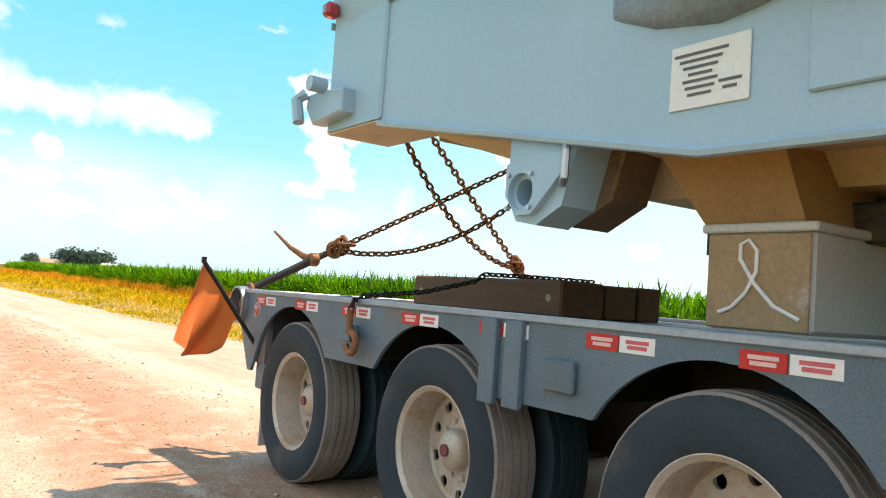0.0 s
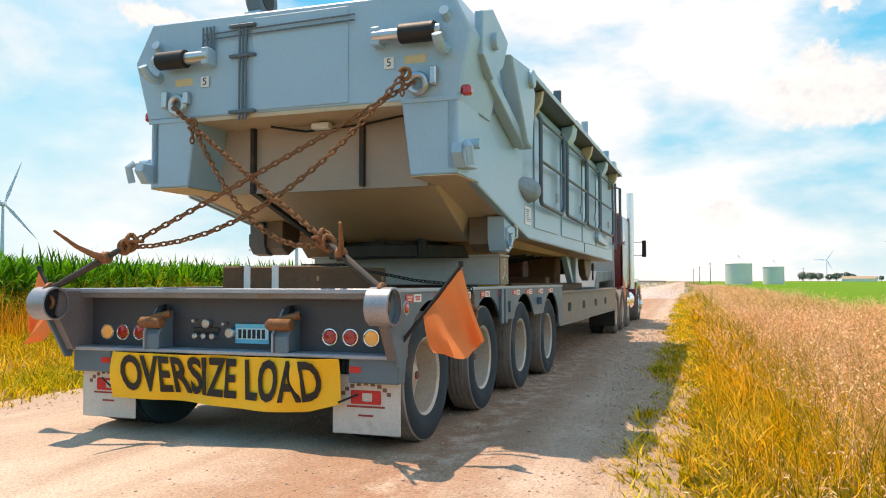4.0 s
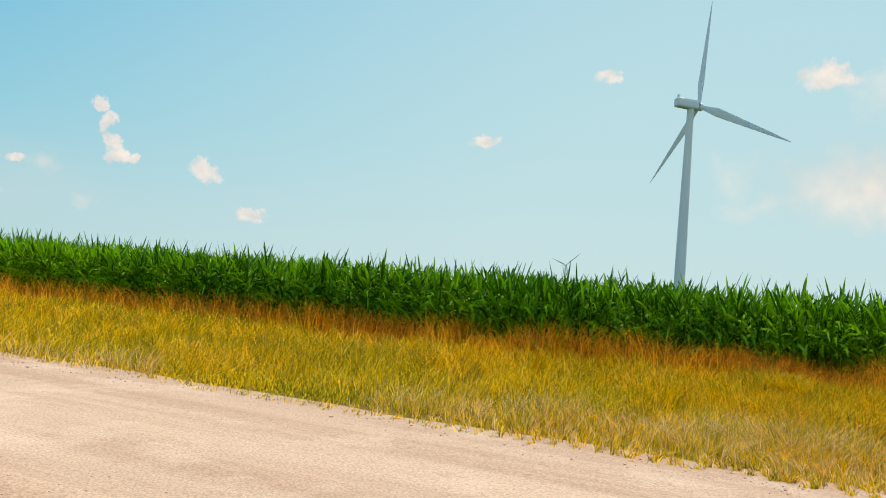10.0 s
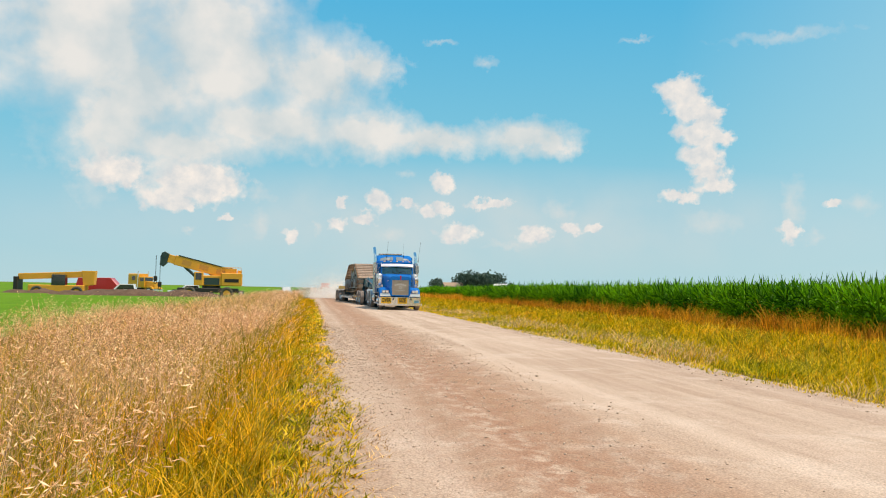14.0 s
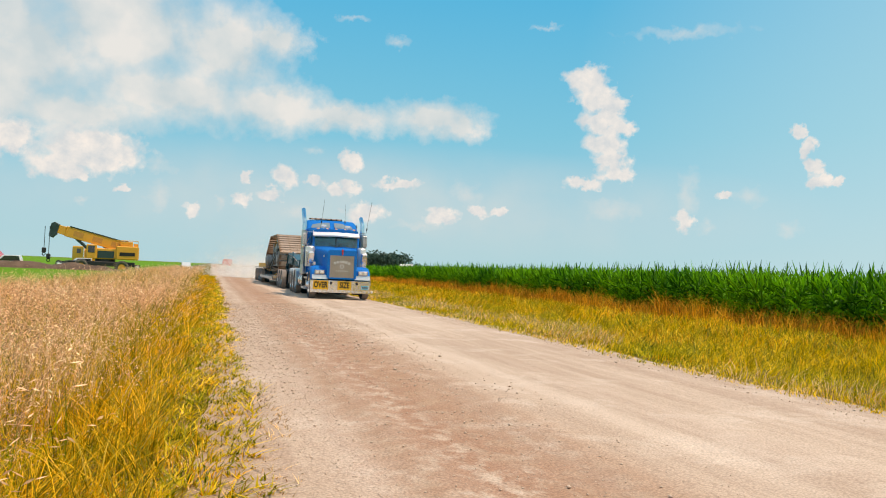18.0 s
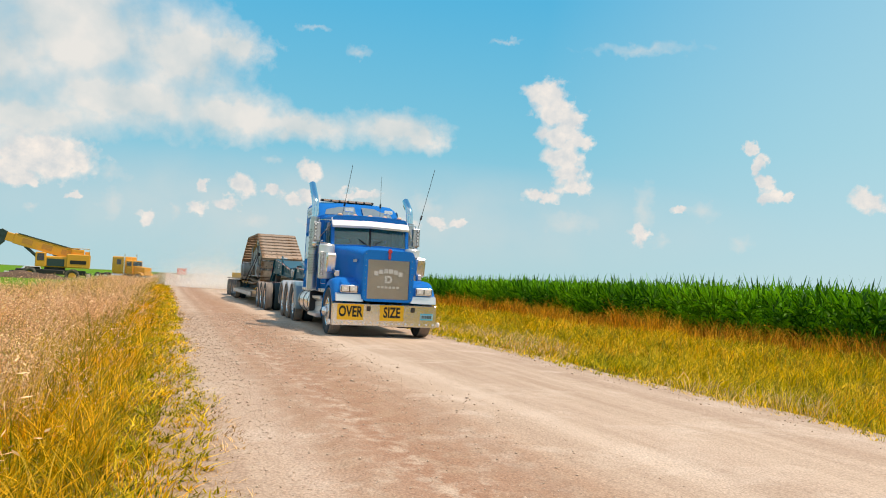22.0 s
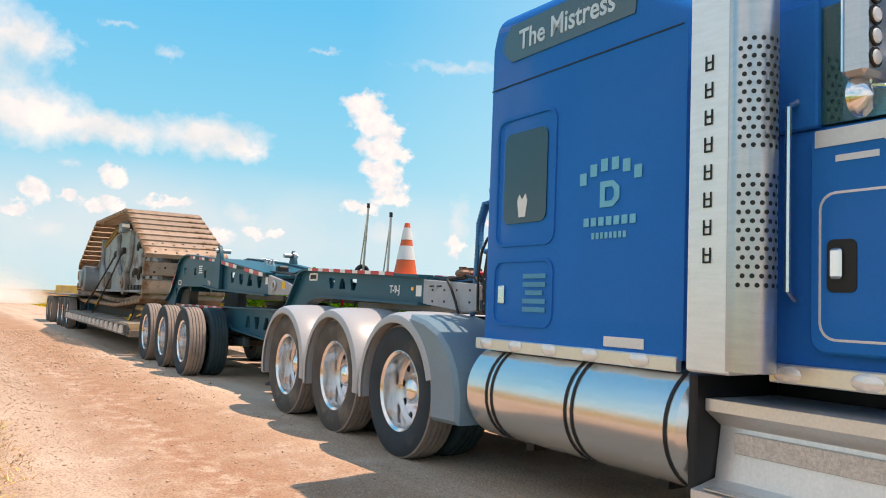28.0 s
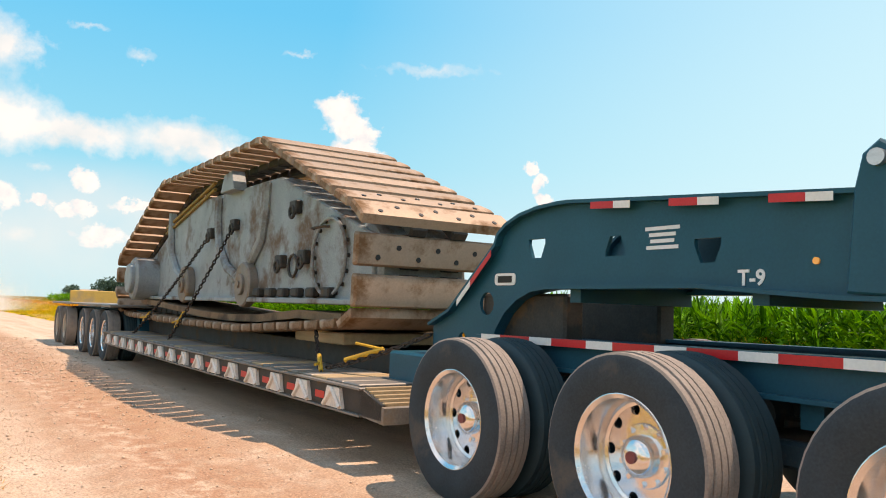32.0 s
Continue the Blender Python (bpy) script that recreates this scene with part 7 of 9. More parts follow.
def trailer1():
    P = T1
    flange = mat("worn_flange", (.34, .38, .43), 0.4, 0.3, var=0.2)
    beam = mat("dusty_beam", (.26, .22, .18), 0.6, var=0.2, dirt=(.36, .28, .20), dirt_at=0.5)
    for s in (-1, 1):
        X = XC + s * 1.49
        sp = part("side_plate", Kit().plate(arched_side(), [], X, X - s * .02), trailer_grey, P, "arched dark grey side plate with reflectors")
        part("top_flange", Kit().box(min(X + s * .012, X - s * .10), max(X + s * .012, X - s * .10), -5.45, .80, 1.150, 1.178, .004), flange, sp)
        for i in range(9):
            y = .570 - i * .625
            for j, mt in enumerate((red_tape, white_tape)):
                y0 = y - j * .160
                r = part("reflector", Kit().box(min(X, X + s * .004), max(X, X + s * .004), y0 - .152, y0, 1.078, 1.135), mt, sp, smooth=0)
                bars(r, facing(X + s * .0045, y0 - .078, 1.107, "-x" if s < 0 else "+x"), [.10, .085], .013, .005, (mat("pale_print", (.80, .50, .46), .6), mat("rosy_print", (.72, .12, .14), .6))[j], depth=.0008)
        lamp = part("side_lamp", Kit().lathe([(.001, s * .016), (.034, s * .011), (.040, 0)], (X, .56, 1.04), "x", 16), red_lens, sp)
        part("lamp_ring", Kit().torus((X, .56, 1.04), .046, .009, "x", 18, 6), flange, lamp)
        for y in (-.82, -3.85):
            part("chain_pocket", Kit().box(min(X, X + s * .06), max(X, X + s * .06), y - .065, y + .065, .945, 1.035, .006), trailer_grey, sp)
        part("hook", Kit().torus((X + s * .06, -.905, .945), .055, .019, "x", 16, 8, 75, 345).tube([(X + s * .06, -.88, .99), (X + s * .06, -.875, 1.07), (X + s * .06, -.875, 1.12)], [.022, .018, .018], 8), mat("copper_rust", (.27, .115, .05), 0.6, 0.3, var=0.3, scale=14, dirt=(.20, .09, .04), dirt_at=.55), sp, "rusty grab hook")
        for y in (-2.02, -2.18):
            part("stake_pocket", Kit().box(min(X, X + s * .03), max(X, X + s * .03), y - .05, y + .05, .80, 1.15, .004), trailer_grey, sp)
        part("pocket_plate", Kit().box(min(X, X + s * .025), max(X, X + s * .025), -2.52, -2.36, .90, 1.02, .006), trailer_grey, sp)
        pp = part("corner_pipe", Kit().lathe([(.118, 0), (.132, .003), (.132, .17), (.118, .173)], (X - s * .04 - .085, .87, 1.06), "x", 32), mat("worn_pipe", (.32, .33, .36), 0.4, 0.5, var=0.2, dirt=(.22, .14, .08), dirt_at=.60), P, "short steel pipe welded to the rear corner")
        # dark plug that stands for the shade inside the pipe
        part("pipe_inside", Kit().cyl((X - s * .05 - .03, .87, 1.06), .119, .05, "x", 28), mat("pipe_bore_shade", (.028, .032, .040), 0.35, 0.4, var=.3), pp)
        part("rear_gusset", Kit().prism([(.80, 1.16), (.84, .98), (.66, .68), (.44, .68), (.44, 1.16)], X - s * .03, X - s * .10), mat("rusty_trailer_paint", (.16, .14, .145), 0.55, var=0.2, scale=4, dirt=(.26, .15, .09), dirt_at=.56), P)
        mesh_flag(P, XC + s * 1.56, s)
        part("bumper_corner", Kit().box(min(XC + s * 1.06, X - s * .04), max(XC + s * 1.06, X - s * .04), .42, .60, .50, .70, .01), trailer_grey, P)
        part("corner_reflector", Kit().box(min(XC + s * 1.07, XC + s * 1.16), max(XC + s * 1.07, XC + s * 1.16), .60, .604, .575, .62), red_tape, P, smooth=0)
        xf = XC + s * 1.16
        f = part("mud_flap", Kit().box(xf - .27, xf + .27, .50, .512, .12, .55, .006), flap_white, P, "dusty white mud flap with red dealer's mark")
        part("flap_emblem", Kit().plate(rounded(xf - .12, xf + .12, .34, .44, .012), [rounded(xf - .05, xf + .03, .36, .42, .008)], .513, .516, "y"), red_tape, f, smooth=0)
        bars(f, facing(xf, .514, .29, "+y"), [.30, .12], .014, .05, mat("red_lettering", (.34, .04, .03), 0.6), depth=.002)
        for i in range(9):
            a = radians(25 + i * 16.2)
            part("lettering_bar", Kit().box(-.016, .016, -.014, .014, 0, .002), mat("brown_lettering", (.20, .09, .06), 0.6), f, m=facing(xf + .20 * math.cos(a), .513, .36 + .13 * math.sin(a), "+y"), smooth=0)
        part("front_beam", Kit().plate([(-5.4, 1.06), (-12.3, 1.06), (-12.3, .60), (-5.4, .60)], [rounded(y, y + .30, .76, .90, .06) for y in (-6.5, -7.9, -9.3, -10.7)], XC + s * 1.44, XC + s * 1.40), beam, P, "deep side beam with oval openings")
        for z in (1.05, .585):
            part("beam_flange", Kit().box(min(XC + s * 1.47, XC + s * 1.26), max(XC + s * 1.47, XC + s * 1.26), -12.3, -5.4, z, z + .028, .004), beam, P)
    # added dark plates that close the bright gap behind the wheels
    for q in (-1, 1):
        part("chassis_beam", Kit().box(XC + q * .62 - .05, XC + q * .62 + .05, -5.4, .42, .55, 1.10, .01), dark_steel, P)
    part("deck", Kit().box(XC - 1.46, XC + 1.46, -5.4, .58, 1.10, 1.148, .006), deck_steel, P, "worn steel deck over the rear axles")
    part("well_deck", Kit().box(XC - 1.38, XC + 1.38, -12.3, -5.4, .98, 1.03), deck_steel, P)
    part("rear_wall", Kit().box(XC - 1.43, XC + 1.43, .42, .455, .68, 1.15, .006), mat("rear_wall_paint", (.055, .058, .066), 0.5, var=0.2, scale=2, dirt=(.20, .16, .14), dirt_at=.6), P)
    part("rear_lip", Kit().box(XC - 1.46, XC + 1.46, .56, .60, 1.140, 1.178, .006), flange, P)
    part("rear_shelf", Kit().box(XC - 1.43, XC + 1.43, .42, .64, .675, .705, .006), flange, P)
    for x in (.72, -.44):
        b2 = part("hinge_bracket", Kit().prism([(.455, .705), (.64, .705), (.64, .82), (.50, 1.0), (.455, 1.0)], x - .02, x + .10, "x", .008), trailer_grey, P, "raised hinge bracket with a rusty pin")
        part("bracket_cheek", Kit().prism([(.455, .705), (.655, .705), (.655, .84), (.50, 1.02), (.455, 1.02)], x + .10, x + .115, "x"), flange, b2)
        part("shackle", Kit().tube([(x + .17, .63, .90), (x + .03, .60, .95), (x - .07, .56, .98)], .030, 10), rust, b2)
        part("shackle_pin", Kit().cyl((x - .04, .62, .91), .045, .20, "x", 14, .008), rust, b2)
        part("hinge_arm", Kit().prism([(.50, .96), (.62, .88), (.65, .92), (.55, 1.04), (.49, 1.05)], x + .01, x + .06, "x", .008), black, b2)
    for x, mt in ((1.36, amber), (1.20, red_lens), (1.03, red_lens), (-.71, red_lens), (-.88, red_lens), (-1.05, amber)):
        l = part("tail_lamp", Kit().lathe([(.001, .014), (.045, .010), (.055, 0)], (x, .457, .815), "y", 18), mt, P)
        part("lamp_ring", Kit().torus((x, .46, .815), .060, .008, "y", 20, 6), chrome, l)
    plate_kit(P, facing(-.04, .462, .825, "+y"))
    for x, z, r in ((.46, .80, .024), (.38, .80, .024), (.30, .80, .024), (.36, .90, .036), (.14, .83, .040), (.20, .90, .014), (.48, .92, .014)):
        part("air_coupling", Kit().cyl((x, .455, z), r, .06, "y", 12, .006), steel, P)
    part("coupling_rail", Kit().box(.26, .50, .455, .475, .83, .87, .006), dark_steel, P)
    # limp banner tied below the shelf
    V, F, n = [], [], 61
    def cloth(u, v):
        return (1.14 - 2.01 * u, .64 + banner_wave(u, v), .675 - .37 * v + .02 * math.sin(5 * u) * v - .035 * math.sin(math.pi * u) * (.3 + .7 * v) + .06 * v * max(0, u - .86) / .14)
    for i in range(n):
        for j in range(11):
            V.append(cloth(i / (n - 1), j / 10))
    for i in range(n - 1):
        for j in range(10):
            a = i * 11 + j
            F.append((a, a + 1, a + 12, a + 11))
    m = len(V)
    V += [(x, y - .004, z) for x, y, z in V]
    F += [(d + m, c + m, b2 + m, a + m) for a, b2, c, d in F]
    bn = part("oversize_banner", Kit().add(V, F), yellow_sign, P, "sagging yellow vinyl banner with black letters", smooth=60)
    w = words("OVERSIZE LOAD", .385, ink, bn, facing(.15, .66, .50, "+y"), bold=.010, squeeze=.60, spacing=1.04)
    for q in w.data.vertices:    # the print follows the cloth
        u, v = (1.14 - (.15 - q.co.x)) / 2.01, (.675 - (.50 + q.co.y)) / .37
        p = cloth(u, v)
        q.co.z = p[1] + .014 - .66 + q.co.z
        q.co.y = p[2] - .50
    part("banner_cord", Kit().tube([(-.86, .62, .36), (-1.0, .58, .42)], .008, 6), black, bn)
    part("banner_cord", Kit().tube([(1.13, .62, .36), (1.3, .58, .45)], .008, 6), black, bn)
    for y in AX1:
        for q in (-1, 1):
            part("spring_hanger", Kit().box(XC + q * .5 - .06, XC + q * .5 + .06, y - .5, y + .3, .48, .72, .02), dark_steel, P)
        part("cross_member", Kit().box(XC - 1.4, XC + 1.4, y - .85, y - .75, .85, 1.1), dark_steel, P)
    part("gooseneck", Kit().prism([(-12.2, .62), (-12.2, 1.1), (-12.5, 1.45), (-15.2, 1.5), (-15.2, 1.25), (-12.9, 1.2), (-12.6, .62)], XC - 1.0, XC + 1.0, "x", .02), trailer_grey, P)
    for y in AX1:
        axle(P, "t1", y, 1.465, .50, .27, True, "dusty", "rib", xc=XC)


trailer1()

# ---- crane upper works ----
mat("dark_rail_paint", (.10, .14, .17), .45, var=.15)
CR = thing("crane_upper_works", "light grey crane machinery house chained on the trailer", "crane house")


def crane_load():
    P = CR
    y0 = -.34
    part("rear_box", Kit().prism([(-1.50, 3.70), (1.56, 3.73), (1.76, 3.36), (1.60, 2.78), (-1.56, 2.76), (-1.68, 3.33)], y0, -1.35, "y", .02), crane_grey, P, "six-sided grey counterweight box")
    part("rear_panel", Kit().box(-.55, .42, y0 - .0, y0 + .012, 2.80, 3.66, .004), crane_grey, P)
    for s in (-1, 1):
        part("rear_leg", Kit().prism([(s * 1.05, 2.77), (s * 1.56, 2.77), (s * 1.56, 2.13), (s * 1.13, 2.13)], y0, -.95, "y", .012), crane_grey, P)
        # thin added plate that carries the bounce tint below the leg
        part("leg_underside", Kit().box(min(s * 1.135, s * 1.555), max(s * 1.135, s * 1.555), -.945, y0 - .006, 2.118, 2.127, .002), crane_under, P)
        part("leg_trim", Kit().box(min(s * 1.05, s * 1.58), max(s * 1.05, s * 1.58), y0, y0 + .012, 2.745, 2.79, .004), crane_grey, P)
        part("side_wall", Kit().prism([(y0, 2.77), (y0, 2.17), (-.92, 2.11), (-2.95, 1.73), (-10.85, 1.65), (-10.85, 3.36), (-2.6, 3.36), (-1.35, 2.80)], s * 1.46, s * 1.54, "x", .01), crane_grey, P, "long grey side wall with a sloping lower edge")
        part("lower_seam", Kit().tube([(s * 1.545, -.92, 2.11), (s * 1.545, -2.95, 1.73), (s * 1.545, -10.85, 1.65)], .018, 6), crane_grey, P)
        # tapered end bracket and big triangular gusset
        part("end_bracket", Kit().prism([(-.62, 3.20), (-.62, 3.58), (-.95, 3.70), (-1.50, 3.55), (-1.30, 3.25), (-.95, 3.05)], s * 1.70, s * 1.62, "x", .01), crane_grey, P)
        part("gusset", Kit().prism([(-1.55, 3.45), (-2.35, 3.52), (-2.62, 3.30), (-2.45, 2.66), (-2.25, 2.69)], s * 1.72, s * 1.56, "x", .015), crane_grey, P, "triangular hinge gusset")
        part("gusset_rail", Kit().prism([(-1.0, 3.06), (-1.05, 3.18), (-2.35, 2.78), (-2.32, 2.66)], s * 1.66, s * 1.54, "x", .01), crane_grey, P)
        part("hinge_boss", Kit().cyl((s * 1.74 - .03, -2.35, 3.40), .10, .06, "x", 18, .01).cyl((s * 1.72 - .03, -.95, 3.40), .08, .06, "x", 18, .01), crane_grey, P)
        # tubular guard frames
        for a, b2, i in ((-3.26, -4.76, 0), (-5.00, -6.74, 1), (-6.84, -8.28, 2), (-8.38, -10.20, 3)):
            part("guard_rail", Kit().tube([(s * 1.60, a, 3.22), (s * 1.64, a, 3.14), (s * 1.64, a, 2.26), (s * 1.63, a - .05, 2.18), (s * 1.63, a - .12, 2.15), (s * 1.63, b2 + .12, 2.13), (s * 1.63, b2 + .05, 2.16), (s * 1.64, b2, 2.24), (s * 1.64, b2, 3.16), (s * 1.60, b2, 3.24)], .026, 8).tube([(s * 1.64, a, 2.66), (s * 1.64, b2, 2.66)], .020, 8).tube([(s * 1.62, a, 3.16), (s * 1.62, b2, 3.18)], .018, 8), MATS["dark_rail_paint"], P, "bent tube guard frame")
            d = part("access_door", Kit().box(min(s * 1.54, s * 1.556), max(s * 1.54, s * 1.556), b2 + .04, a - .04, 1.86, 3.16, .006), crane_grey, P)
            part("door_latch", Kit().box(min(s * 1.556, s * 1.59), max(s * 1.556, s * 1.59), b2 + .10, b2 + .16, 2.3, 2.42, .008), steel, d)
            if i == 1:
                for j in range(7):
                    part("vent_slat", Kit().box(min(s * 1.556, s * 1.566), max(s * 1.556, s * 1.566), a - .62, a - .14, 2.78 + j * .052, 2.806 + j * .052), black, d, smooth=0)
        part("roof_lip", Kit().prism([(s * 1.30, 3.40), (s * 1.74, 3.44), (s * 1.74, 3.485), (s * 1.30, 3.50)], -2.5, -10.95, "y", .006), MATS["dark_rail_paint"], P)
        part("lip_trim", Kit().box(min(s * 1.74, s * 1.755), max(s * 1.74, s * 1.755), -10.95, -2.5, 3.43, 3.49, .003), crane_grey, P)
        for i, y in enumerate((-3.0, -5.1, -6.9, -8.6, -10.3)):   # stiffeners under the overhang
            part("lip_stiffener", Kit().prism([(s * 1.545, 3.40), (s * 1.72, 3.43), (s * 1.70, 3.30), (s * 1.60, 3.12), (s * 1.545, 3.10)], y, y - (.34 if i % 2 else .10), "y", .01), crane_grey if i % 2 else crane_under, P)
        for i, (y, l, h) in enumerate(((-3.2, .10, .10), (-4.3, .06, .26), (-5.6, .55, .12), (-6.6, .08, .30), (-7.7, .30, .10), (-9.2, .10, .24), (-10.2, .30, .18))):
            part("roof_cleat", Kit().box(s * 1.64 - .05, s * 1.64 + .05, y - l, y, 3.485, 3.485 + h, .01), (crane_grey, MATS["dark_rail_paint"], crane_grey)[i % 3], P)
        part("end_grab", Kit().tube([(s * 1.56, -10.70, 3.20), (s * 1.72, -10.78, 3.16), (s * 1.72, -10.78, 2.05), (s * 1.56, -10.70, 2.0)], .030, 8).tube([(s * 1.60, -10.98, 3.3), (s * 1.60, -10.98, 1.9)], .024, 8), MATS["dark_rail_paint"], P, "bent grab rail at the front corner")
        part("side_hinge", Kit().prism([(-8.2, 2.02), (-8.4, 2.10), (-8.8, 2.06), (-9.5, 1.96), (-9.4, 1.90), (-8.3, 1.94)], s * 1.545, s * 1.62, "x", .01), crane_grey, P, "low hinge arm on the side")
        part("wall_seam", Kit().box(min(s * 1.541, s * 1.548), max(s * 1.541, s * 1.548), -7.16, -7.12, 1.70, 2.12), MATS["dark_rail_paint"], P, smooth=0)
        # jack pivot bracket under the side
        greasy = mat("greasy_brown_casting", (.17, .105, .06), .5, var=.3, scale=6, dirt=(.05, .04, .035), dirt_at=.58)
        # the far bracket's shade is put into a darker grey
        near = crane_grey if s < 0 else mat("shaded_far_bracket", (.10, .115, .125), .5, var=.2, scale=6)
        jb = part("pivot_bracket", Kit().plate([(-2.00, 1.90), (-2.00, 1.66), (-2.06, 1.55), (-2.18, 1.53), (-2.32, 1.60), (-2.40, 1.86)], [circle(-2.11, 1.665, .055, 18)], s * 1.52, s * 1.34), near, P, "thick pivot bracket with a bored hole")
        if s > 0:
            st = part("number_sticker", Kit().box(-.045, .045, -.05, .05, 0, .003), white_tape, jb, m=facing(1.335, -2.26, 1.74, "-x"), smooth=0)
            words("6", .09, ink, st, pose(0, 0, .004), depth=.001)
        part("bracket_face", Kit().plate([(-2.02, 1.78), (-2.02, 1.65), (-2.09, 1.57), (-2.18, 1.57), (-2.36, 1.74), (-2.34, 1.80), (-2.2, 1.81)], [circle(-2.11, 1.665, .075, 18)], s * 1.55, s * 1.52), near, jb)
        pieces("bracket_bolt", ([Kit().cyl((s * 1.555 - .01, -2.11 + .095 * math.cos(a), 1.665 + .095 * math.sin(a)), .010, .02, "x", 6) for a in (.8, 2.36, 3.93, 5.5)]), steel, jb)
        part("bracket_pipe", Kit().tube([(s * 1.53, -2.34, 1.84), (s * 1.56, -2.37, 1.80), (s * 1.56, -2.37, 1.70), (s * 1.53, -2.33, 1.68)], .016, 8), steel, jb)
        part("bracket_body", Kit().prism([(-2.05, 1.95), (-2.05, 1.62), (-2.20, 1.54), (-2.40, 1.64), (-2.50, 1.95)], s * 1.34, s * 1.12, "x", .01), greasy, jb)
        # winch ram on the rear face
        w = part("ram", Kit().cyl((s * 1.45 - (.62 if s > 0 else 0), y0 + .10, 3.32), .055, .62, "x", 18, .008), steel, P, "short hydraulic ram on the rear face")
        part("ram_body", Kit().cyl((s * 1.40 - (.32 if s > 0 else 0), y0 + .10, 3.32), .085, .32, "x", 18, .01), black, w)
        part("ram_saddle", Kit().torus((s * 1.46, y0 + .10, 3.33), .17, .045, "x", 20, 8, 100, 330), crane_grey, w)
        part("ram_lug", Kit().box(s * .86 - .04, s * .86 + .04, y0, y0 + .14, 3.24, 3.40, .01), crane_grey, w)
        l = part("chain_lug", Kit().torus((s * 1.22, y0 + .05, 2.90), .075, .03, "y", 18, 8).box(s * 1.36 - .03, s * 1.36 + .03, y0, y0 + .08, 2.88, 3.04, .01).box(s * 1.12 - .03, s * 1.12 + .03, y0, y0 + .08, 2.90, 3.02, .01), steel, P)
        part("marker_lamp", Kit().box(s * 1.62 - .045, s * 1.62 + .045, y0 - .1, y0 - .02, 2.79, 2.88, .02), red_lens, P)
        st = part("number_sticker", Kit().box(s * .94 - .045, s * .94 + .045, y0 + .0125, y0 + .015, 3.06, 3.16), white_tape, P, smooth=0)
        words("5", .10, ink, st, facing(s * .94, y0 + .0165, 3.11, "+y"), depth=.001)
        part("warning_label", Kit().box(s * 1.18 - .10, s * 1.18 + .10, y0 + .001, y0 + .004, 3.09, 3.16), mat("cream_label", (.70, .55, .30), 0.5), P, smooth=0)
        part("latch_arm", Kit().prism([(-.66, 2.20), (-.66, 2.33), (-.40, 2.36), (-.22, 2.36), (-.20, 2.28), (-.30, 2.17)], s * 1.54, s * 1.64, "x", .01).tube([(s * 1.66, -.24, 2.36), (s * 1.70, -.20, 2.32), (s * 1.70, -.25, 2.18)], .035, 8).cyl((s * 1.68 - .05, -.42, 2.38), .045, .10, "x", 14), crane_grey, P)
        part("side_fin", Kit().rings([[(s * (1.535 + d * math.cos(radians(a))), y, z + h * math.sin(radians(a))) for a in range(-90, 91, 20)] for y, z, d, h in ((-2.55, 2.30, .01, .05), (-2.75, 2.29, .07, .12), (-3.0, 2.28, .12, .15), (-3.15, 2.29, .13, .14), (-3.30, 2.30, .10, .11))]), mat("weathered_vent_hood", (.20, .27, .33), .5, var=.3, scale=8, dirt=(.30, .20, .14), dirt_at=.58), P, "weathered scoop-shaped vent hood")
        # lifting eye on top
        e = part("lifting_eye", Kit().prism(circle(-.75, 3.98, .20, 28), s * .60 - .075, s * .60 + .075, "x", .03), MATS["dark_rail_paint"], P, "thick round lifting eye")
        part("eye_bore", Kit().cyl((s * .60 - .082, -.75, 3.98), .10, .164, "x", 24), black, e)
        part("eye_base", Kit().box(s * .60 - .09, s * .60 + .09, -1.0, -.58, 3.70, 3.84, .015).prism([(-.95, 3.72), (-1.25, 3.72), (-1.22, 3.92)], s * .60 - .06, s * .60 + .06), crane_grey, e)
    part("recess_panel", Kit().box(-1.10, 1.15, -.91, -.85, 2.10, 2.78), mat("tan_panel", (.42, .34, .27), .55, var=.12, scale=1.5, dirt=(.34, .24, .14), dirt_at=.6), P, "recessed tan panel between the legs")
    for x in (-.46, .72):
        part("recess_rib", Kit().box(x - .02, x + .02, -.85, -.79, 2.12, 2.76), dark_steel, P)
    part("keel_seam", Kit().prism([(-.84, 2.10), (-.84, 2.17), (-2.2, 1.76), (-2.2, 1.68)], .71, .77), black, P)
    part("recess_roof", Kit().box(-1.10, 1.15, -.90, y0 - .01, 2.74, 2.775), crane_under, P)
    part("belly", Kit().rings([[(x, y, z) for x, y, z in ((-1.47, -.93, 2.12), (-1.18, -.93, 2.12), (-1.15, -.92, 2.105), (.70, -.92, 2.105), (.74, -.93, 2.16), (1.47, -.93, 2.12), (1.47, -.96, 2.6), (-1.47, -.96, 2.6))],
                              [(-1.47, -2.90, 1.76), (-1.10, -2.60, 1.80), (-1.02, -2.30, 1.685), (.70, -2.30, 1.685), (.74, -2.45, 1.84), (1.47, -2.90, 1.76), (1.47, -2.8, 2.7), (-1.47, -2.8, 2.7)],
                              [(x, -10.8, z) for x, z in ((-1.46, 1.64), (-1.08, 1.64), (-1.05, 1.64), (1.08, 1.64), (1.12, 1.64), (1.46, 1.64), (1.46, 2.7), (-1.46, 2.7))]]), crane_under, P, "sloping underside of the house", smooth=20)
    part("house", Kit().box(-1.45, 1.45, -10.80, -1.36, 2.4, 3.44, .02), crane_grey, P)
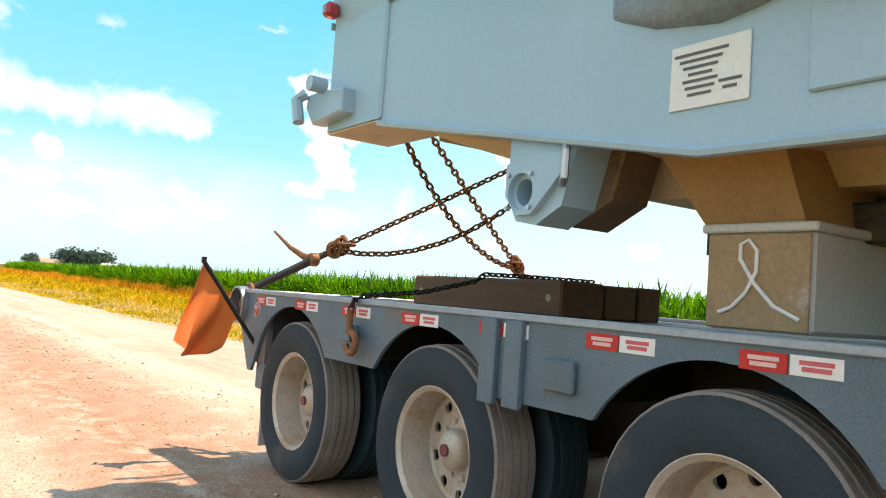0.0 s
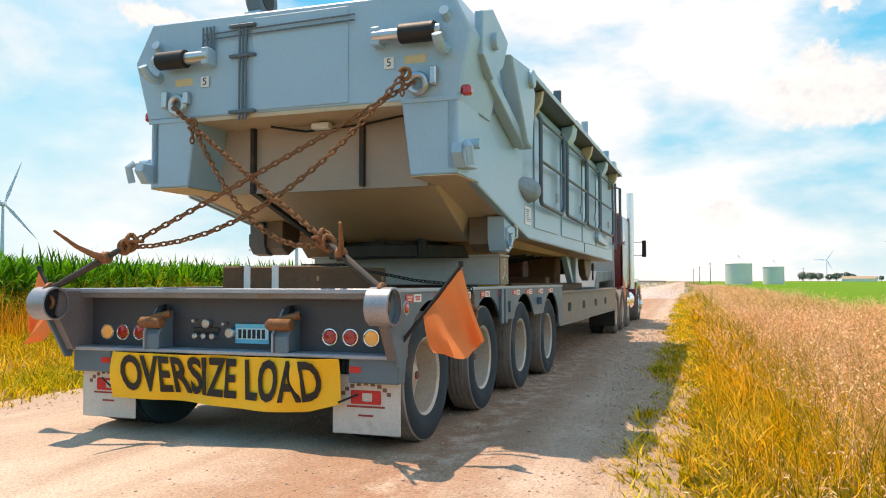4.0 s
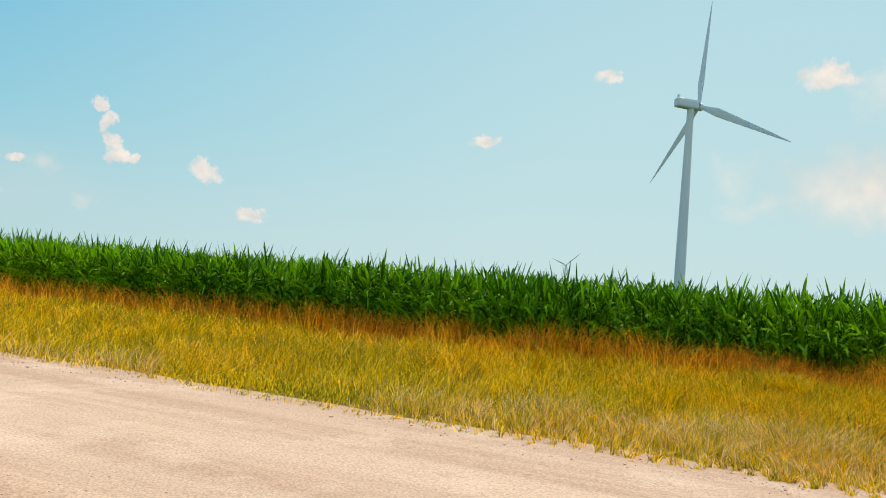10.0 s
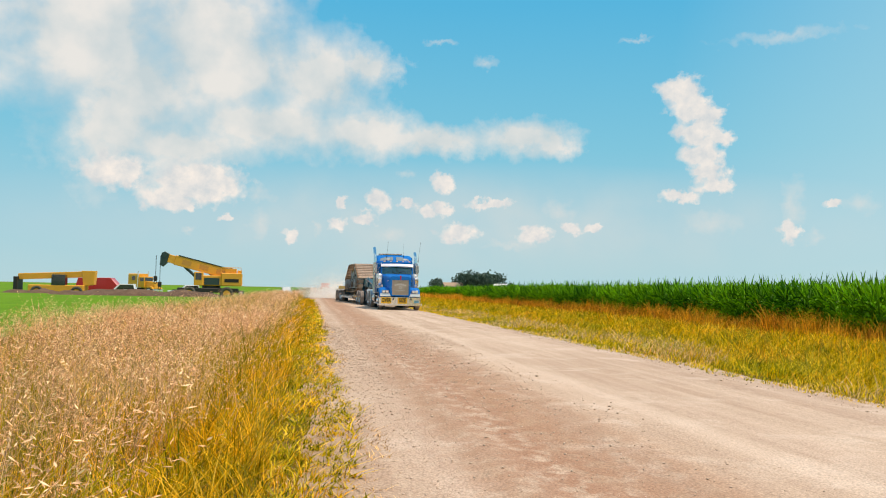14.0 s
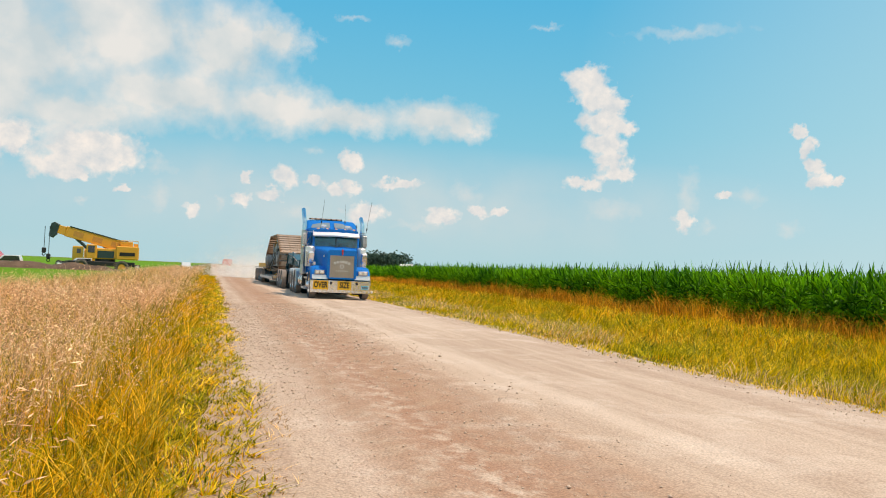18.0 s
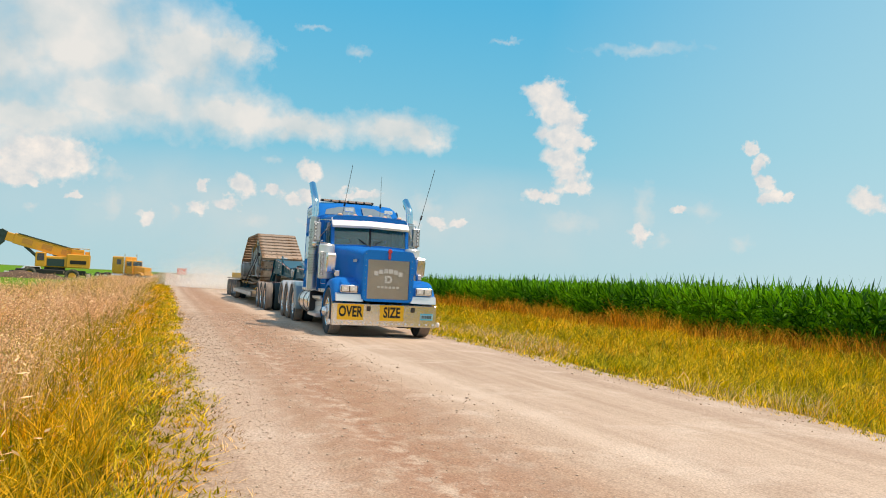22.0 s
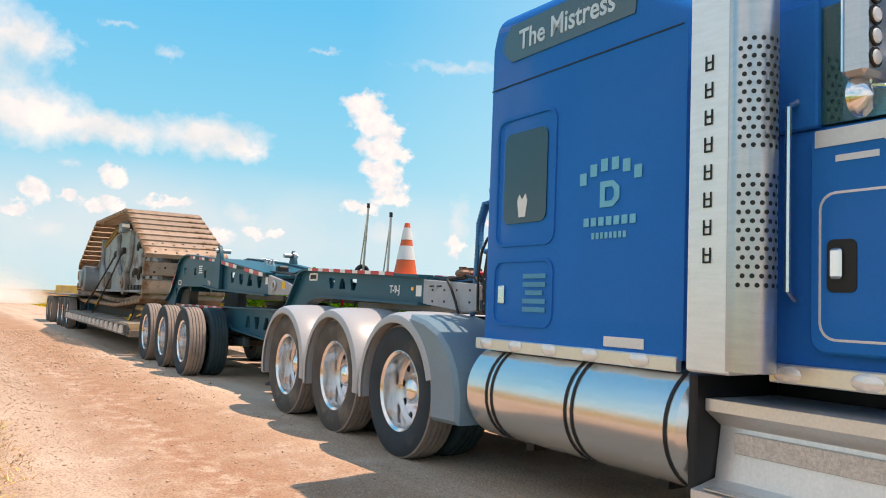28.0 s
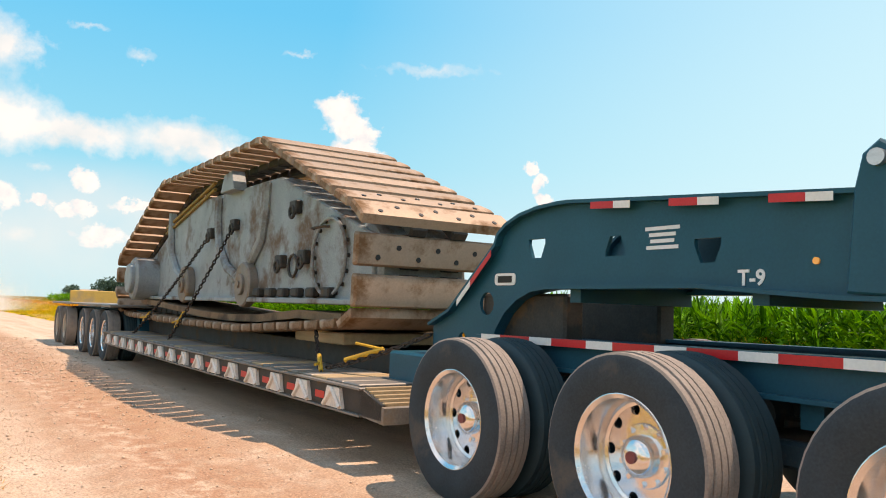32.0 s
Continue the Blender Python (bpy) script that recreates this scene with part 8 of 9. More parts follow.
    pieces("conduit", ([Kit().tube([(.48 + i * .035, y0 + .03, 2.72), (.48 + i * .035, y0 + .03, 3.62)], .010, 6) for i in range(3)] + [Kit().tube([(.95 - i * .04, y0 + .03, 3.62), (.95 - i * .04, y0 + .03, 3.40)], .010, 6) for i in range(4)] + [Kit().tube([(.95, y0 + .03, 3.50 + i * .05), (-.62, y0 + .03, 3.52 + i * .05)], .008, 6) for i in range(2)] + [Kit().box(.38, .66, y0, y0 + .05, z, z + .03, .006) for z in (2.78, 3.30, 3.58)]), MATS["dark_rail_paint"], P, "thin pipe clipped to the rear face")
    part("lamp_box", Kit().box(-.18, .0, -.75, -.66, 2.66, 2.72, .01), white_tape, P)
    part("recess_cable", Kit().tube([(.45, -.7, 2.72), (.1, -.75, 2.66), (-.5, -.8, 2.70), (-1.0, -.7, 2.74)], .012, 6), black, P)
    pl = part("placard", Kit().box(-1.548, -1.541, -3.115, -2.825, 1.875, 2.085, .002), white_tape, P, "white data placard with small print")
    bars(pl, facing(-1.549, -2.94, 1.985, "-x"), [.20, .16, .13, .09, .13, .11, .09], .010, .012, mat("grey_print", (.12, .12, .13), 0.6), depth=.0008)
    bars(pl, facing(-1.549, -3.05, 1.935, "-x"), [.08, .05], .010, .012, MATS["grey_print"], depth=.0008)
    part("slew_ring", Kit().cyl((-.0, -3.1, 1.50), .95, .14, "z", 40, .01).cyl((0, -3.1, 1.60), .78, .14, "z", 36), dark_steel, P, "dark greasy slewing ring")
    pieces("under_gear", ([Kit().box(x - .16, x + .16, y - .2, y + .2, 1.36, 1.66, .02) for x, y in ((-.7, -9.2), (.6, -8.8), (-.2, -9.6), (.9, -8.2))] + [Kit().cyl((-.5 + i * .5, -2.3, 1.5), .06, .25, "z", 10) for i in range(3)]), dark_steel, P)
    # grey steel in reality: reflected road light is put in as brown
    part("bolster_column", Kit().rings([[(x * 1.32 - .02, -2.86 + y * .24, 1.80) for x, y in ((-1, -1), (1, -1), (1, 1), (-1, 1))], [(x * 1.22 - .02, -2.96 + y * .18, 1.52) for x, y in ((-1, -1), (1, -1), (1, 1), (-1, 1))]]), mat("bounce_brown_column", (.34, .19, .085), .42, var=.25, scale=3, dirt=(.14, .08, .045), dirt_at=.56), P, "tapered column under the house, brown bounce light in its colour")
    part("bolster", Kit().box(-1.25, 1.12, -3.17, -2.79, 1.185, 1.52, .015).box(-1.27, 1.14, -3.19, -2.77, 1.51, 1.54, .006), mat("chalked_steel", (.56, .55, .53), 0.6, var=0.12, scale=2, dirt=(.40, .27, .16), dirt_at=0.60), P, "pale steel bolster beam across the deck")
    # browner copy of the bolster's end face, its warm shade put into colour
    part("bolster_end", Kit().box(-1.262, -1.251, -3.165, -2.795, 1.19, 1.505, .004), mat("shaded_bolster_end", (.36, .22, .115), 0.5, var=0.25, scale=5, dirt=(.60, .56, .52), dirt_at=0.57), P, "bolster end with chalk marks, warm shade in its colour")
    part("chalk_mark", Kit().tube([(-1.266, -3.14, 1.23), (-1.266, -3.05, 1.27), (-1.266, -2.98, 1.34), (-1.266, -2.925, 1.42), (-1.266, -2.925, 1.47), (-1.266, -2.955, 1.485), (-1.266, -2.985, 1.45), (-1.266, -2.985, 1.38), (-1.266, -2.95, 1.31), (-1.266, -2.90, 1.26), (-1.266, -2.85, 1.24)], .007, 6), white_ink, P, "looped white chalk scrawl")
    # gear between the house and the deck
    part("under_beam", Kit().box(-1.05, 1.05, -9.9, -4.2, 1.065, 1.20, .02), timber, P, "dark timber bed along the deck")
    for x in (-1.15, 1.05):
        part("under_strut", Kit().prism([(-7.6, 1.66), (-7.9, 1.66), (-8.35, 1.20), (-8.2, 1.20)], x, x + .10, "x", .01), crane_grey, P, "slanting grey strut")
        part("under_strut", Kit().prism([(-8.6, 1.66), (-8.85, 1.66), (-8.75, 1.20), (-8.6, 1.20)], x, x + .10, "x", .01), crane_grey, P)
        part("under_bracket", Kit().prism([(-9.6, 1.66), (-10.5, 1.66), (-10.4, 1.38), (-10.1, 1.24), (-9.8, 1.34)], x, x + .14, "x", .015), greasy, P)
        part("hanging_link", Kit().torus((x, -10.7, 1.52), .07, .022, "x", 14, 6).tube([(x, -10.7, 1.46), (x, -10.72, 1.25)], .02, 6), dark_steel, P)
    pieces("under_pipe", [Kit().tube([(-1.2, -4.4 - i * .5, 1.58), (0, -5.6, 1.50 - i * .05), (1.2, -6.4 + i * .6, 1.60)], .018, 6) for i in range(3)], black, P)
    part("winch_drum", Kit().cyl((-.6, -6.9, 1.42), .22, 1.3, "x", 24, .02), mat("drum_red_brown", (.12, .035, .03), .5, var=.3), P, "dark red drum under the house")
    part("valve_box", Kit().box(-1.0, -.70, -4.05, -3.75, 1.08, 1.36, .02), yellow_sign, P, "small yellow valve box")
    part("front_support", Kit().box(-.9, .9, -8.4, -7.9, 1.06, 1.64, .02).box(-1.0, 1.0, -6.9, -6.6, 1.06, 1.3, .02), timber, P)


crane_load()

TIMBERS1 = []
for i, (x0, x1, ya, yb, z0, z1) in enumerate(((-.37, -.02, -1.38, .13, 1.152, 1.36), (.0, .26, -1.38, .11, 1.152, 1.355), (.28, .48, -1.38, .12, 1.152, 1.36))):
    t = solo("timber", Kit().box(x0, x1, ya, yb, z0, z1, .012), timber, "dark bolted hardwood timber lying on the trailer deck", "timber", "timbers on the trailer")
    for y in (ya + .1, yb - .1):
        part("timber_bolt", Kit().cyl((x0 - .006, y, (z0 + z1) / 2), .022, .008, "x", 10), pale_timber, t)
    if i < 2:
        part("strap", Kit().box(x1 - .05, x1 + .012, yb - .03, yb + .006, z0, z1 + .006), white_tape, t)
    TIMBERS1.append(t)
LASH1 = thing("load_chains", "rusty lashing chains crossing behind the load with lever binders", "chain")
for s in (-1, 1):
    a, b2 = Vector((XC + s * 1.22, -.22 if s < 0 else -.34, 2.86)), Vector((XC - s * 1.44, .86, 1.17))
    m = a.lerp(b2, .80)
    chain("chain", [a, m], "", rust, .070, .0105, LASH1, .02)
    q = a.lerp(b2, .12) if s > 0 else a + Vector((.02, .13, .04))
    chain("chain", [q, m], "", rust, .070, .0105, LASH1, .36)
    chain("chain", [q, q + Vector((0, .01, -.16))], "", rust, .060, .0095, LASH1)   # the loose tail
    u = (b2 - a).normalized()
    across = u.cross(Vector((0, 0, 1))).normalized()
    part("binder", Kit().tube([m, m.lerp(b2, .35), b2], [.020, .030, .026], 10).cyl(m.lerp(b2, .30), .034, .05, "x", 12, .006), dark_steel, LASH1, "worn ratchet body of the chain binder")
    hd = m.lerp(b2, .25)
    part("binder_lever", Kit().tube([hd, hd + Vector((-s * .04, .09, .02)), hd + Vector((-s * .10, .20, .08)), hd + Vector((-s * .17, .36, .20))], [.030, .026, .018, .010], 8).cyl(hd - Vector((.035, 0, 0)), .05, .07, "x", 14, .01), MATS["copper_rust"], LASH1, "rusty binder lever that stands up")
    part("grab_hook", Kit().torus(m, .05, .020, "y", 14, 8).torus(m - u * .07 + Vector((0, .01, .02)), .045, .018, "x", 14, 8), rust, LASH1)
    part("grab_hook", Kit().torus(q - u * .02, .045, .018, "y", 14, 8, 20, 320), rust, LASH1)
    for i in range(3):   # slack wound round the binder
        part("chain_wrap", Kit().torus(m - u * (.02 + .035 * i), .055 + .006 * i, .013, ("x", "y", "z")[i], 14, 6), rust, LASH1)
    part("end_hook", Kit().torus(b2 + Vector((0, .0, -.02)), .06, .018, "x", 14, 8).torus(b2 + Vector((0, .02, -.10)), .05, .016, "y", 14, 8), MATS["copper_rust"], LASH1)
chain("chain", [(.30, -.95, 1.385), (-.10, -.82, 1.385), (-.38, -.70, 1.38), (-.46, -.70, 1.33), (-.90, -.78, 1.24), (-1.33, -.86, 1.195), (-1.405, -.875, 1.16), (-1.42, -.875, 1.10)], "", chain_dark, .05, .008, LASH1)

# ---- red tractor ahead of the first load ----
RT = thing("red_tractor", "dark red tractor pulling the first load", "truck")


def red_tractor():
    P = RT
    part("chassis", Kit().box(-.45, .45, -19.6, -12.4, .62, .92, .02), black, P)
    part("sleeper", Kit().prism(rounded(-1.15, 1.15, 1.0, 3.05, .18), -17.3, -15.3, "y", .06), red_paint, P)
    for q in (-1, 1):
        part("polished_panel", Kit().box(min(q * 1.152, q * 1.165), max(q * 1.152, q * 1.165), -16.2, -15.25, 1.05, 2.2, .006), steel, P, "polished panel on the sleeper side")
    part("headache_rack", Kit().box(-.95, .95, -15.20, -15.12, 1.0, 2.2, .01), steel, P, "polished plate behind the sleeper")
    part("cab", Kit().prism(rounded(-1.05, 1.05, 1.0, 2.85, .14), -18.5, -17.2, "y", .06), red_paint, P)
    part("windscreen", Kit().box(-.9, .9, -18.53, -18.48, 2.1, 2.7, .01), dark_glass, P)
    part("hood", Kit().prism([(-18.4, 1.0), (-18.4, 2.05), (-20.1, 1.9), (-20.2, .9)], -.75, .75, "x", .08), red_paint, P)
    part("bumper", Kit().box(-1.2, 1.2, -20.35, -20.2, .3, .8, .02), chrome, P)
    for s in (-1, 1):
        part("exhaust_pipe", Kit().cyl((s * 1.18, -17.1, 1.0), .10, 2.75, "z", 16, .01), chrome, P)
        part("wing_mirror", Kit().box(s * 1.45 - .06, s * 1.45 + .06, -18.5, -18.36, 1.95, 2.45, .02), black, P)
        part("mirror_arm", Kit().tube([(s * 1.05, -18.4, 2.4), (s * 1.45, -18.42, 2.4)], .015, 6).tube([(s * 1.05, -18.4, 2.0), (s * 1.45, -18.42, 2.0)], .015, 6), chrome, P)
        part("fuel_tank", Kit().cyl((s * .95, -17.2, .68), .32, 2.0, "y", 24, .03), chrome, P)
        part("front_wing", Kit().prism([(-18.4, .8), (-18.6, 1.2), (-19.2, 1.3), (-19.8, 1.2), (-20.1, .8), (-19.85, .8), (-19.6, 1.05), (-18.8, 1.05), (-18.6, .8)], s * .7, s * 1.2, "x", .03), red_paint, P)
        part("mud_flap", Kit().box(min(s * .7, s * 1.28), max(s * .7, s * 1.28), -12.35, -12.33, .2, .8), black, P)
        part("flag", Kit().prism([(-12.9, 1.0), (-12.9, 1.35), (-13.35, 1.1), (-13.3, .75)], s * 1.42, s * 1.425), orange_cloth, P, "small orange warning flag")
    for y in (-12.95, -14.30, -15.6):
        axle(P, "t1", y, 1.26, .51, .27, True, "dusty", "dusty")
    axle(P, "t1", -19.2, 1.22, .52, .29, False, "alu", "rib", steer=True)


red_tractor()

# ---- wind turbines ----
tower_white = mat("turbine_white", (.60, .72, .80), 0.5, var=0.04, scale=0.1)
HUBS = []


def turbine(az, dist, hub, blade, turn0, speed, yaw, bend=.03):
    a = radians(az)
    c = Vector((-math.sin(a) * dist, math.cos(a) * dist, 0))
    T = thing("wind_turbine", "tall white three-bladed wind turbine beyond the corn", "wind turbine", "wind farm", m=Matrix.Translation(c))
    s = hub / 80
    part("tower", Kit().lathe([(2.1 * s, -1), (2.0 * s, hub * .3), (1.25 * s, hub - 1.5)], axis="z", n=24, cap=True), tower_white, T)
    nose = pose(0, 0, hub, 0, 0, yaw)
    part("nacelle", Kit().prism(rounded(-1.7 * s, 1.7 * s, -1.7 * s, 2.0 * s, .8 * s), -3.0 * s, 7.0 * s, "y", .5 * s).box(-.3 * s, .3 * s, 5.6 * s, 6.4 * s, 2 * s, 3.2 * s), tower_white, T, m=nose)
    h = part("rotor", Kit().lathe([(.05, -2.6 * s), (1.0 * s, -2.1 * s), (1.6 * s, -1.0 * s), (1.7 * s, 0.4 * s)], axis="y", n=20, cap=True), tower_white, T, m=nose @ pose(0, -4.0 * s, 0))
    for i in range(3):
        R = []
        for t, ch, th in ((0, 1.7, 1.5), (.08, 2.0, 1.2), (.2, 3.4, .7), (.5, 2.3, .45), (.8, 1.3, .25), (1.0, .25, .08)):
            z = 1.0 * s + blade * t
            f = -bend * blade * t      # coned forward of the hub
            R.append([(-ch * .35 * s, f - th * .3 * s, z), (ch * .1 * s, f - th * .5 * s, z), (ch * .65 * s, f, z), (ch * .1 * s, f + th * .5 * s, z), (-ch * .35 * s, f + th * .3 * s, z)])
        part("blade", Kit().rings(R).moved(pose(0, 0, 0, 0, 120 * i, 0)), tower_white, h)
    HUBS.append((h, nose @ pose(0, -4.0 * s, 0), turn0, speed))


turbine(-82.5, 314, 80, 44, 5, 36, -82.5 + 180 - 51, .15)
turbine(-133.2, 900, 80, 46, 65, 9, -133.2 + 180 - 20)
turbine(-152.1, 880, 80, 46, 42, 9, -152 + 180 - 15)
turbine(-107.7, 1240, 80, 46, -49, 9, -107.7 + 180 - 25)
turbine(-193.3, 2100, 80, 46, 9, -15, -193 + 180 - 20)
turbine(-189.0, 3300, 80, 46, 50, 9, -189 + 180)
turbine(-74.5, 1900, 80, 46, -20, 9, -74 + 150)
turbine(-78.5, 2600, 80, 46, 10, 9, -78 + 150)
turbine(-167, 2000, 80, 46, 20, 9, 10)

# ---- trees and farmsteads on the skyline ----
# the haze of distance is put into these leaf colours
tree_leaf = leaf_mat("hazy_tree_leaf", (.055, .11, .085), (.085, .15, .11), 0.3, 0.3, 0.05)
bark = mat("bark", (.10, .075, .05), 0.9, var=0.3)


def tree(x, y, h, w, seed):
    r = np.random.default_rng(seed)
    T = thing("tree", "leafy green farm tree on the skyline", "tree", "shelter belt", m=Matrix.Translation((x, y, -.1)))
    k = Kit().tube([(0, 0, 0), (.1, 0, h * .3), (0, .1, h * .6)], [h * .035, h * .028, h * .01], 7)
    for i in range(5):
        a = i * 1.3
        k.tube([(0, 0, h * (.25 + .06 * i)), (w * .3 * math.cos(a), w * .3 * math.sin(a), h * (.45 + .07 * i))], [h * .014, h * .006], 5)
    part("trunk", k, bark, T)
    n = 420
    u = r.normal(size=(n, 3)); u /= np.linalg.norm(u, axis=1)[:, None]
    lob = r.uniform(.6, 1.0, n)[:, None]
    c = u * lob * np.array([w * .5, w * .5, h * .38]) + np.array([0, 0, h * .62])
    c += r.normal(size=(n, 3)) * w * .06
    sz = h * .075
    V, F = [], []
    for i in range(n):
        a, b2 = r.normal(size=3), r.normal(size=3)
        a /= np.linalg.norm(a); b2 -= a * a.dot(b2); b2 /= np.linalg.norm(b2)
        o = len(V)
        V += [c[i] - a * sz, c[i] + b2 * sz * .6, c[i] + a * sz, c[i] - b2 * sz * .6]
        F.append((o, o + 1, o + 2, o + 3))
    part("crown", Kit().add(V, F), tree_leaf, T, smooth=0)


def at(az, d):
    return -math.sin(radians(az)) * d, math.cos(radians(az)) * d


rt = random.Random(5)
for az0, az1, d, n, h in ((-13.6, -11.0, 560, 10, 13), (-9.4, -9.0, 540, 2, 10), (-14.6, -14.4, 560, 1, 8), (-137.4, -134.0, 620, 11, 13), (-130.2, -129.8, 640, 1, 9), (-153.9, -153.5, 500, 2, 6), (-203.5, -199.0, 1300, 10, 14), (-190.5, -187.5, 1200, 7, 12), (-27, -24, 1100, 6, 13), (-147.8, -147.4, 700, 1, 8), (-194.5, -192, 1400, 4, 12)):
    for i in range(n):
        x, y = at(az0 + (az1 - az0) * (i + rt.uniform(-.3, .3)) / max(1, n - 1), d * rt.uniform(.97, 1.03))
        hh = h * rt.uniform(.75, 1.15)
        tree(x, y, hh, hh * rt.uniform(.8, 1.15), i + int(abs(az0) * 7))


def barn(az, d, w, l, h, wall, roof, label, name="farm_shed"):
    x, y = at(az, d)
    T = thing(name, label, "building", "", m=Matrix.Translation((x, y, -.2)) @ pose(0, 0, 0, 0, 0, az + 80))
    part("walls", Kit().box(-w / 2, w / 2, -l / 2, l / 2, 0, h), wall, T)
    part("roof", Kit().prism([(-w / 2 - .3, h), (0, h + w * .28), (w / 2 + .3, h), (w / 2 + .3, h - .15), (0, h + w * .28 - .2), (-w / 2 - .3, h - .15)], -l / 2 - .3, l / 2 + .3, "y"), roof, T)
    part("shed_door", Kit().box(-1.6, 1.6, -l / 2 - .05, -l / 2, 0, h * .8), steel, T)


white_wall = mat("white_siding", (.72, .72, .70), 0.6, var=0.06, scale=0.5)
roof_tan = mat("tan_roof", (.42, .30, .20), 0.7, var=0.1, scale=0.5)
roof_white = mat("pale_roof", (.75, .74, .72), 0.5, var=0.06, scale=0.5)
barn(-10.2, 555, 10, 18, 4, white_wall, roof_tan, "low farm house with a tan roof among trees")
barn(-13.9, 550, 7, 9, 4.5, white_wall, roof_white, "small white farm shed among trees")
barn(-201.5, 1250, 14, 120, 5, white_wall, roof_white, "long white barn on the skyline")
barn(-190.9, 1150, 12, 40, 4, white_wall, roof_tan, "long low farm building on the skyline")


def grain_bin(az, d, dia, h):
    x, y = at(az, d)
    T = thing("grain_bin", "corrugated steel grain bin with a conical roof", "grain bin", "grain bins", m=Matrix.Translation((x, y, -.2)))
    pr = []
    for i in range(int(h / .55)):
        pr += [(dia / 2, i * .55), (dia / 2 + .06, i * .55 + .27)]
    zinc = mat("galvanised_steel", (.66, .68, .70), 0.55, 0.15, var=0.1, scale=0.4)
    part("wall", Kit().lathe(pr + [(dia / 2, h)], axis="z", n=40), zinc, T)
    part("roof", Kit().lathe([(dia / 2 + .15, h - .1), (dia * .09, h + dia * .22), (dia * .07, h + dia * .26), (.01, h + dia * .26)], axis="z", n=40), roof_white, T)
    part("roof_cap", Kit().cyl((0, 0, h + dia * .25), dia * .035, dia * .07, "z", 12), zinc, T)
    part("bin_door", Kit().box(-.5, .5, -dia / 2 - .08, -dia / 2 + .1, .3, 2.3), steel, T)


grain_bin(-183.55, 295, 9.0, 7.6)
grain_bin(-185.75, 305, 7.2, 6.6)
for az, d, h in ((-181.7, 330, 9), (-181.0, 420, 9), (-180.6, 520, 9), (-187.6, 700, 12), (-193.0, 900, 9), (-197.9, 900, 11)):
    x, y = at(az, d)
    pp = thing("utility_pole", "thin wooden utility pole along the road", "utility pole", "utility poles", m=Matrix.Translation((x, y, -.2)))
    part("pole", Kit().cyl((0, 0, 0), .18, h, "z", 8, r2=.12), bark, pp)
    part("cross_arm", Kit().box(-1.2, 1.2, -.06, .06, h - .9, h - .75), bark, pp)

# ---- work site beyond the bean field ----
cat_yellow = mat("machine_yellow", (.80, .36, .035), 0.42, var=0.08, scale=1)
dirt_m = mat("dug_soil", (.15, .095, .065), 0.95, var=0.4, scale=1.2, fine=12, bump=0.05, spec=0.1)
z_site = -.55


def heap(name, x0, x1, y, h, w, seed):
    V, F, n = [], [], 40
    for i in range(n + 1):
        u = i / n
        x = x0 + (x1 - x0) * u
        e = (1 - abs(2 * u - 1) ** 6)
        for j in range(9):
            v = (j / 8 - .5) * 2
            z = h * e * (1 - v * v) * (1 + .35 * noise.noise(Vector((x * .5, v, seed)))) + .12 * noise.noise(Vector((x * 1.3, v * 3, seed)))
            V.append((x, y + v * w, z_site + z))
    for i in range(n):
        for j in range(8):
            a = i * 9 + j
            F.append((a, a + 9, a + 10, a + 1))
    solo(name, Kit().add(V, F), dirt_m, "long heap of dug brown soil", "soil heap")


heap("soil_heap", -27, -7.2, 84, 1.15, 3.0, 1.0)
heap("soil_heap", -34, -24, 92, 0.9, 3.0, 4.0)


def machine_wheel(P, x, y, z, r, w):
    t = part("tyre", Kit().lathe(tyre_profile(r, w, False), (x, y, z), "y", 24), rubber_dusty, P)
    part("rim", Kit().cyl((x, y - w * .42, z), r * .5, w * .84, "y", 18, .02), cat_yellow, t)


CRANE = thing("mobile_crane", "yellow rough-terrain crane with its boom lowered", "crane", m=Matrix.Translation((-12.4, 100, z_site)) @ pose(0, 0, 0, 0, 0, 4))


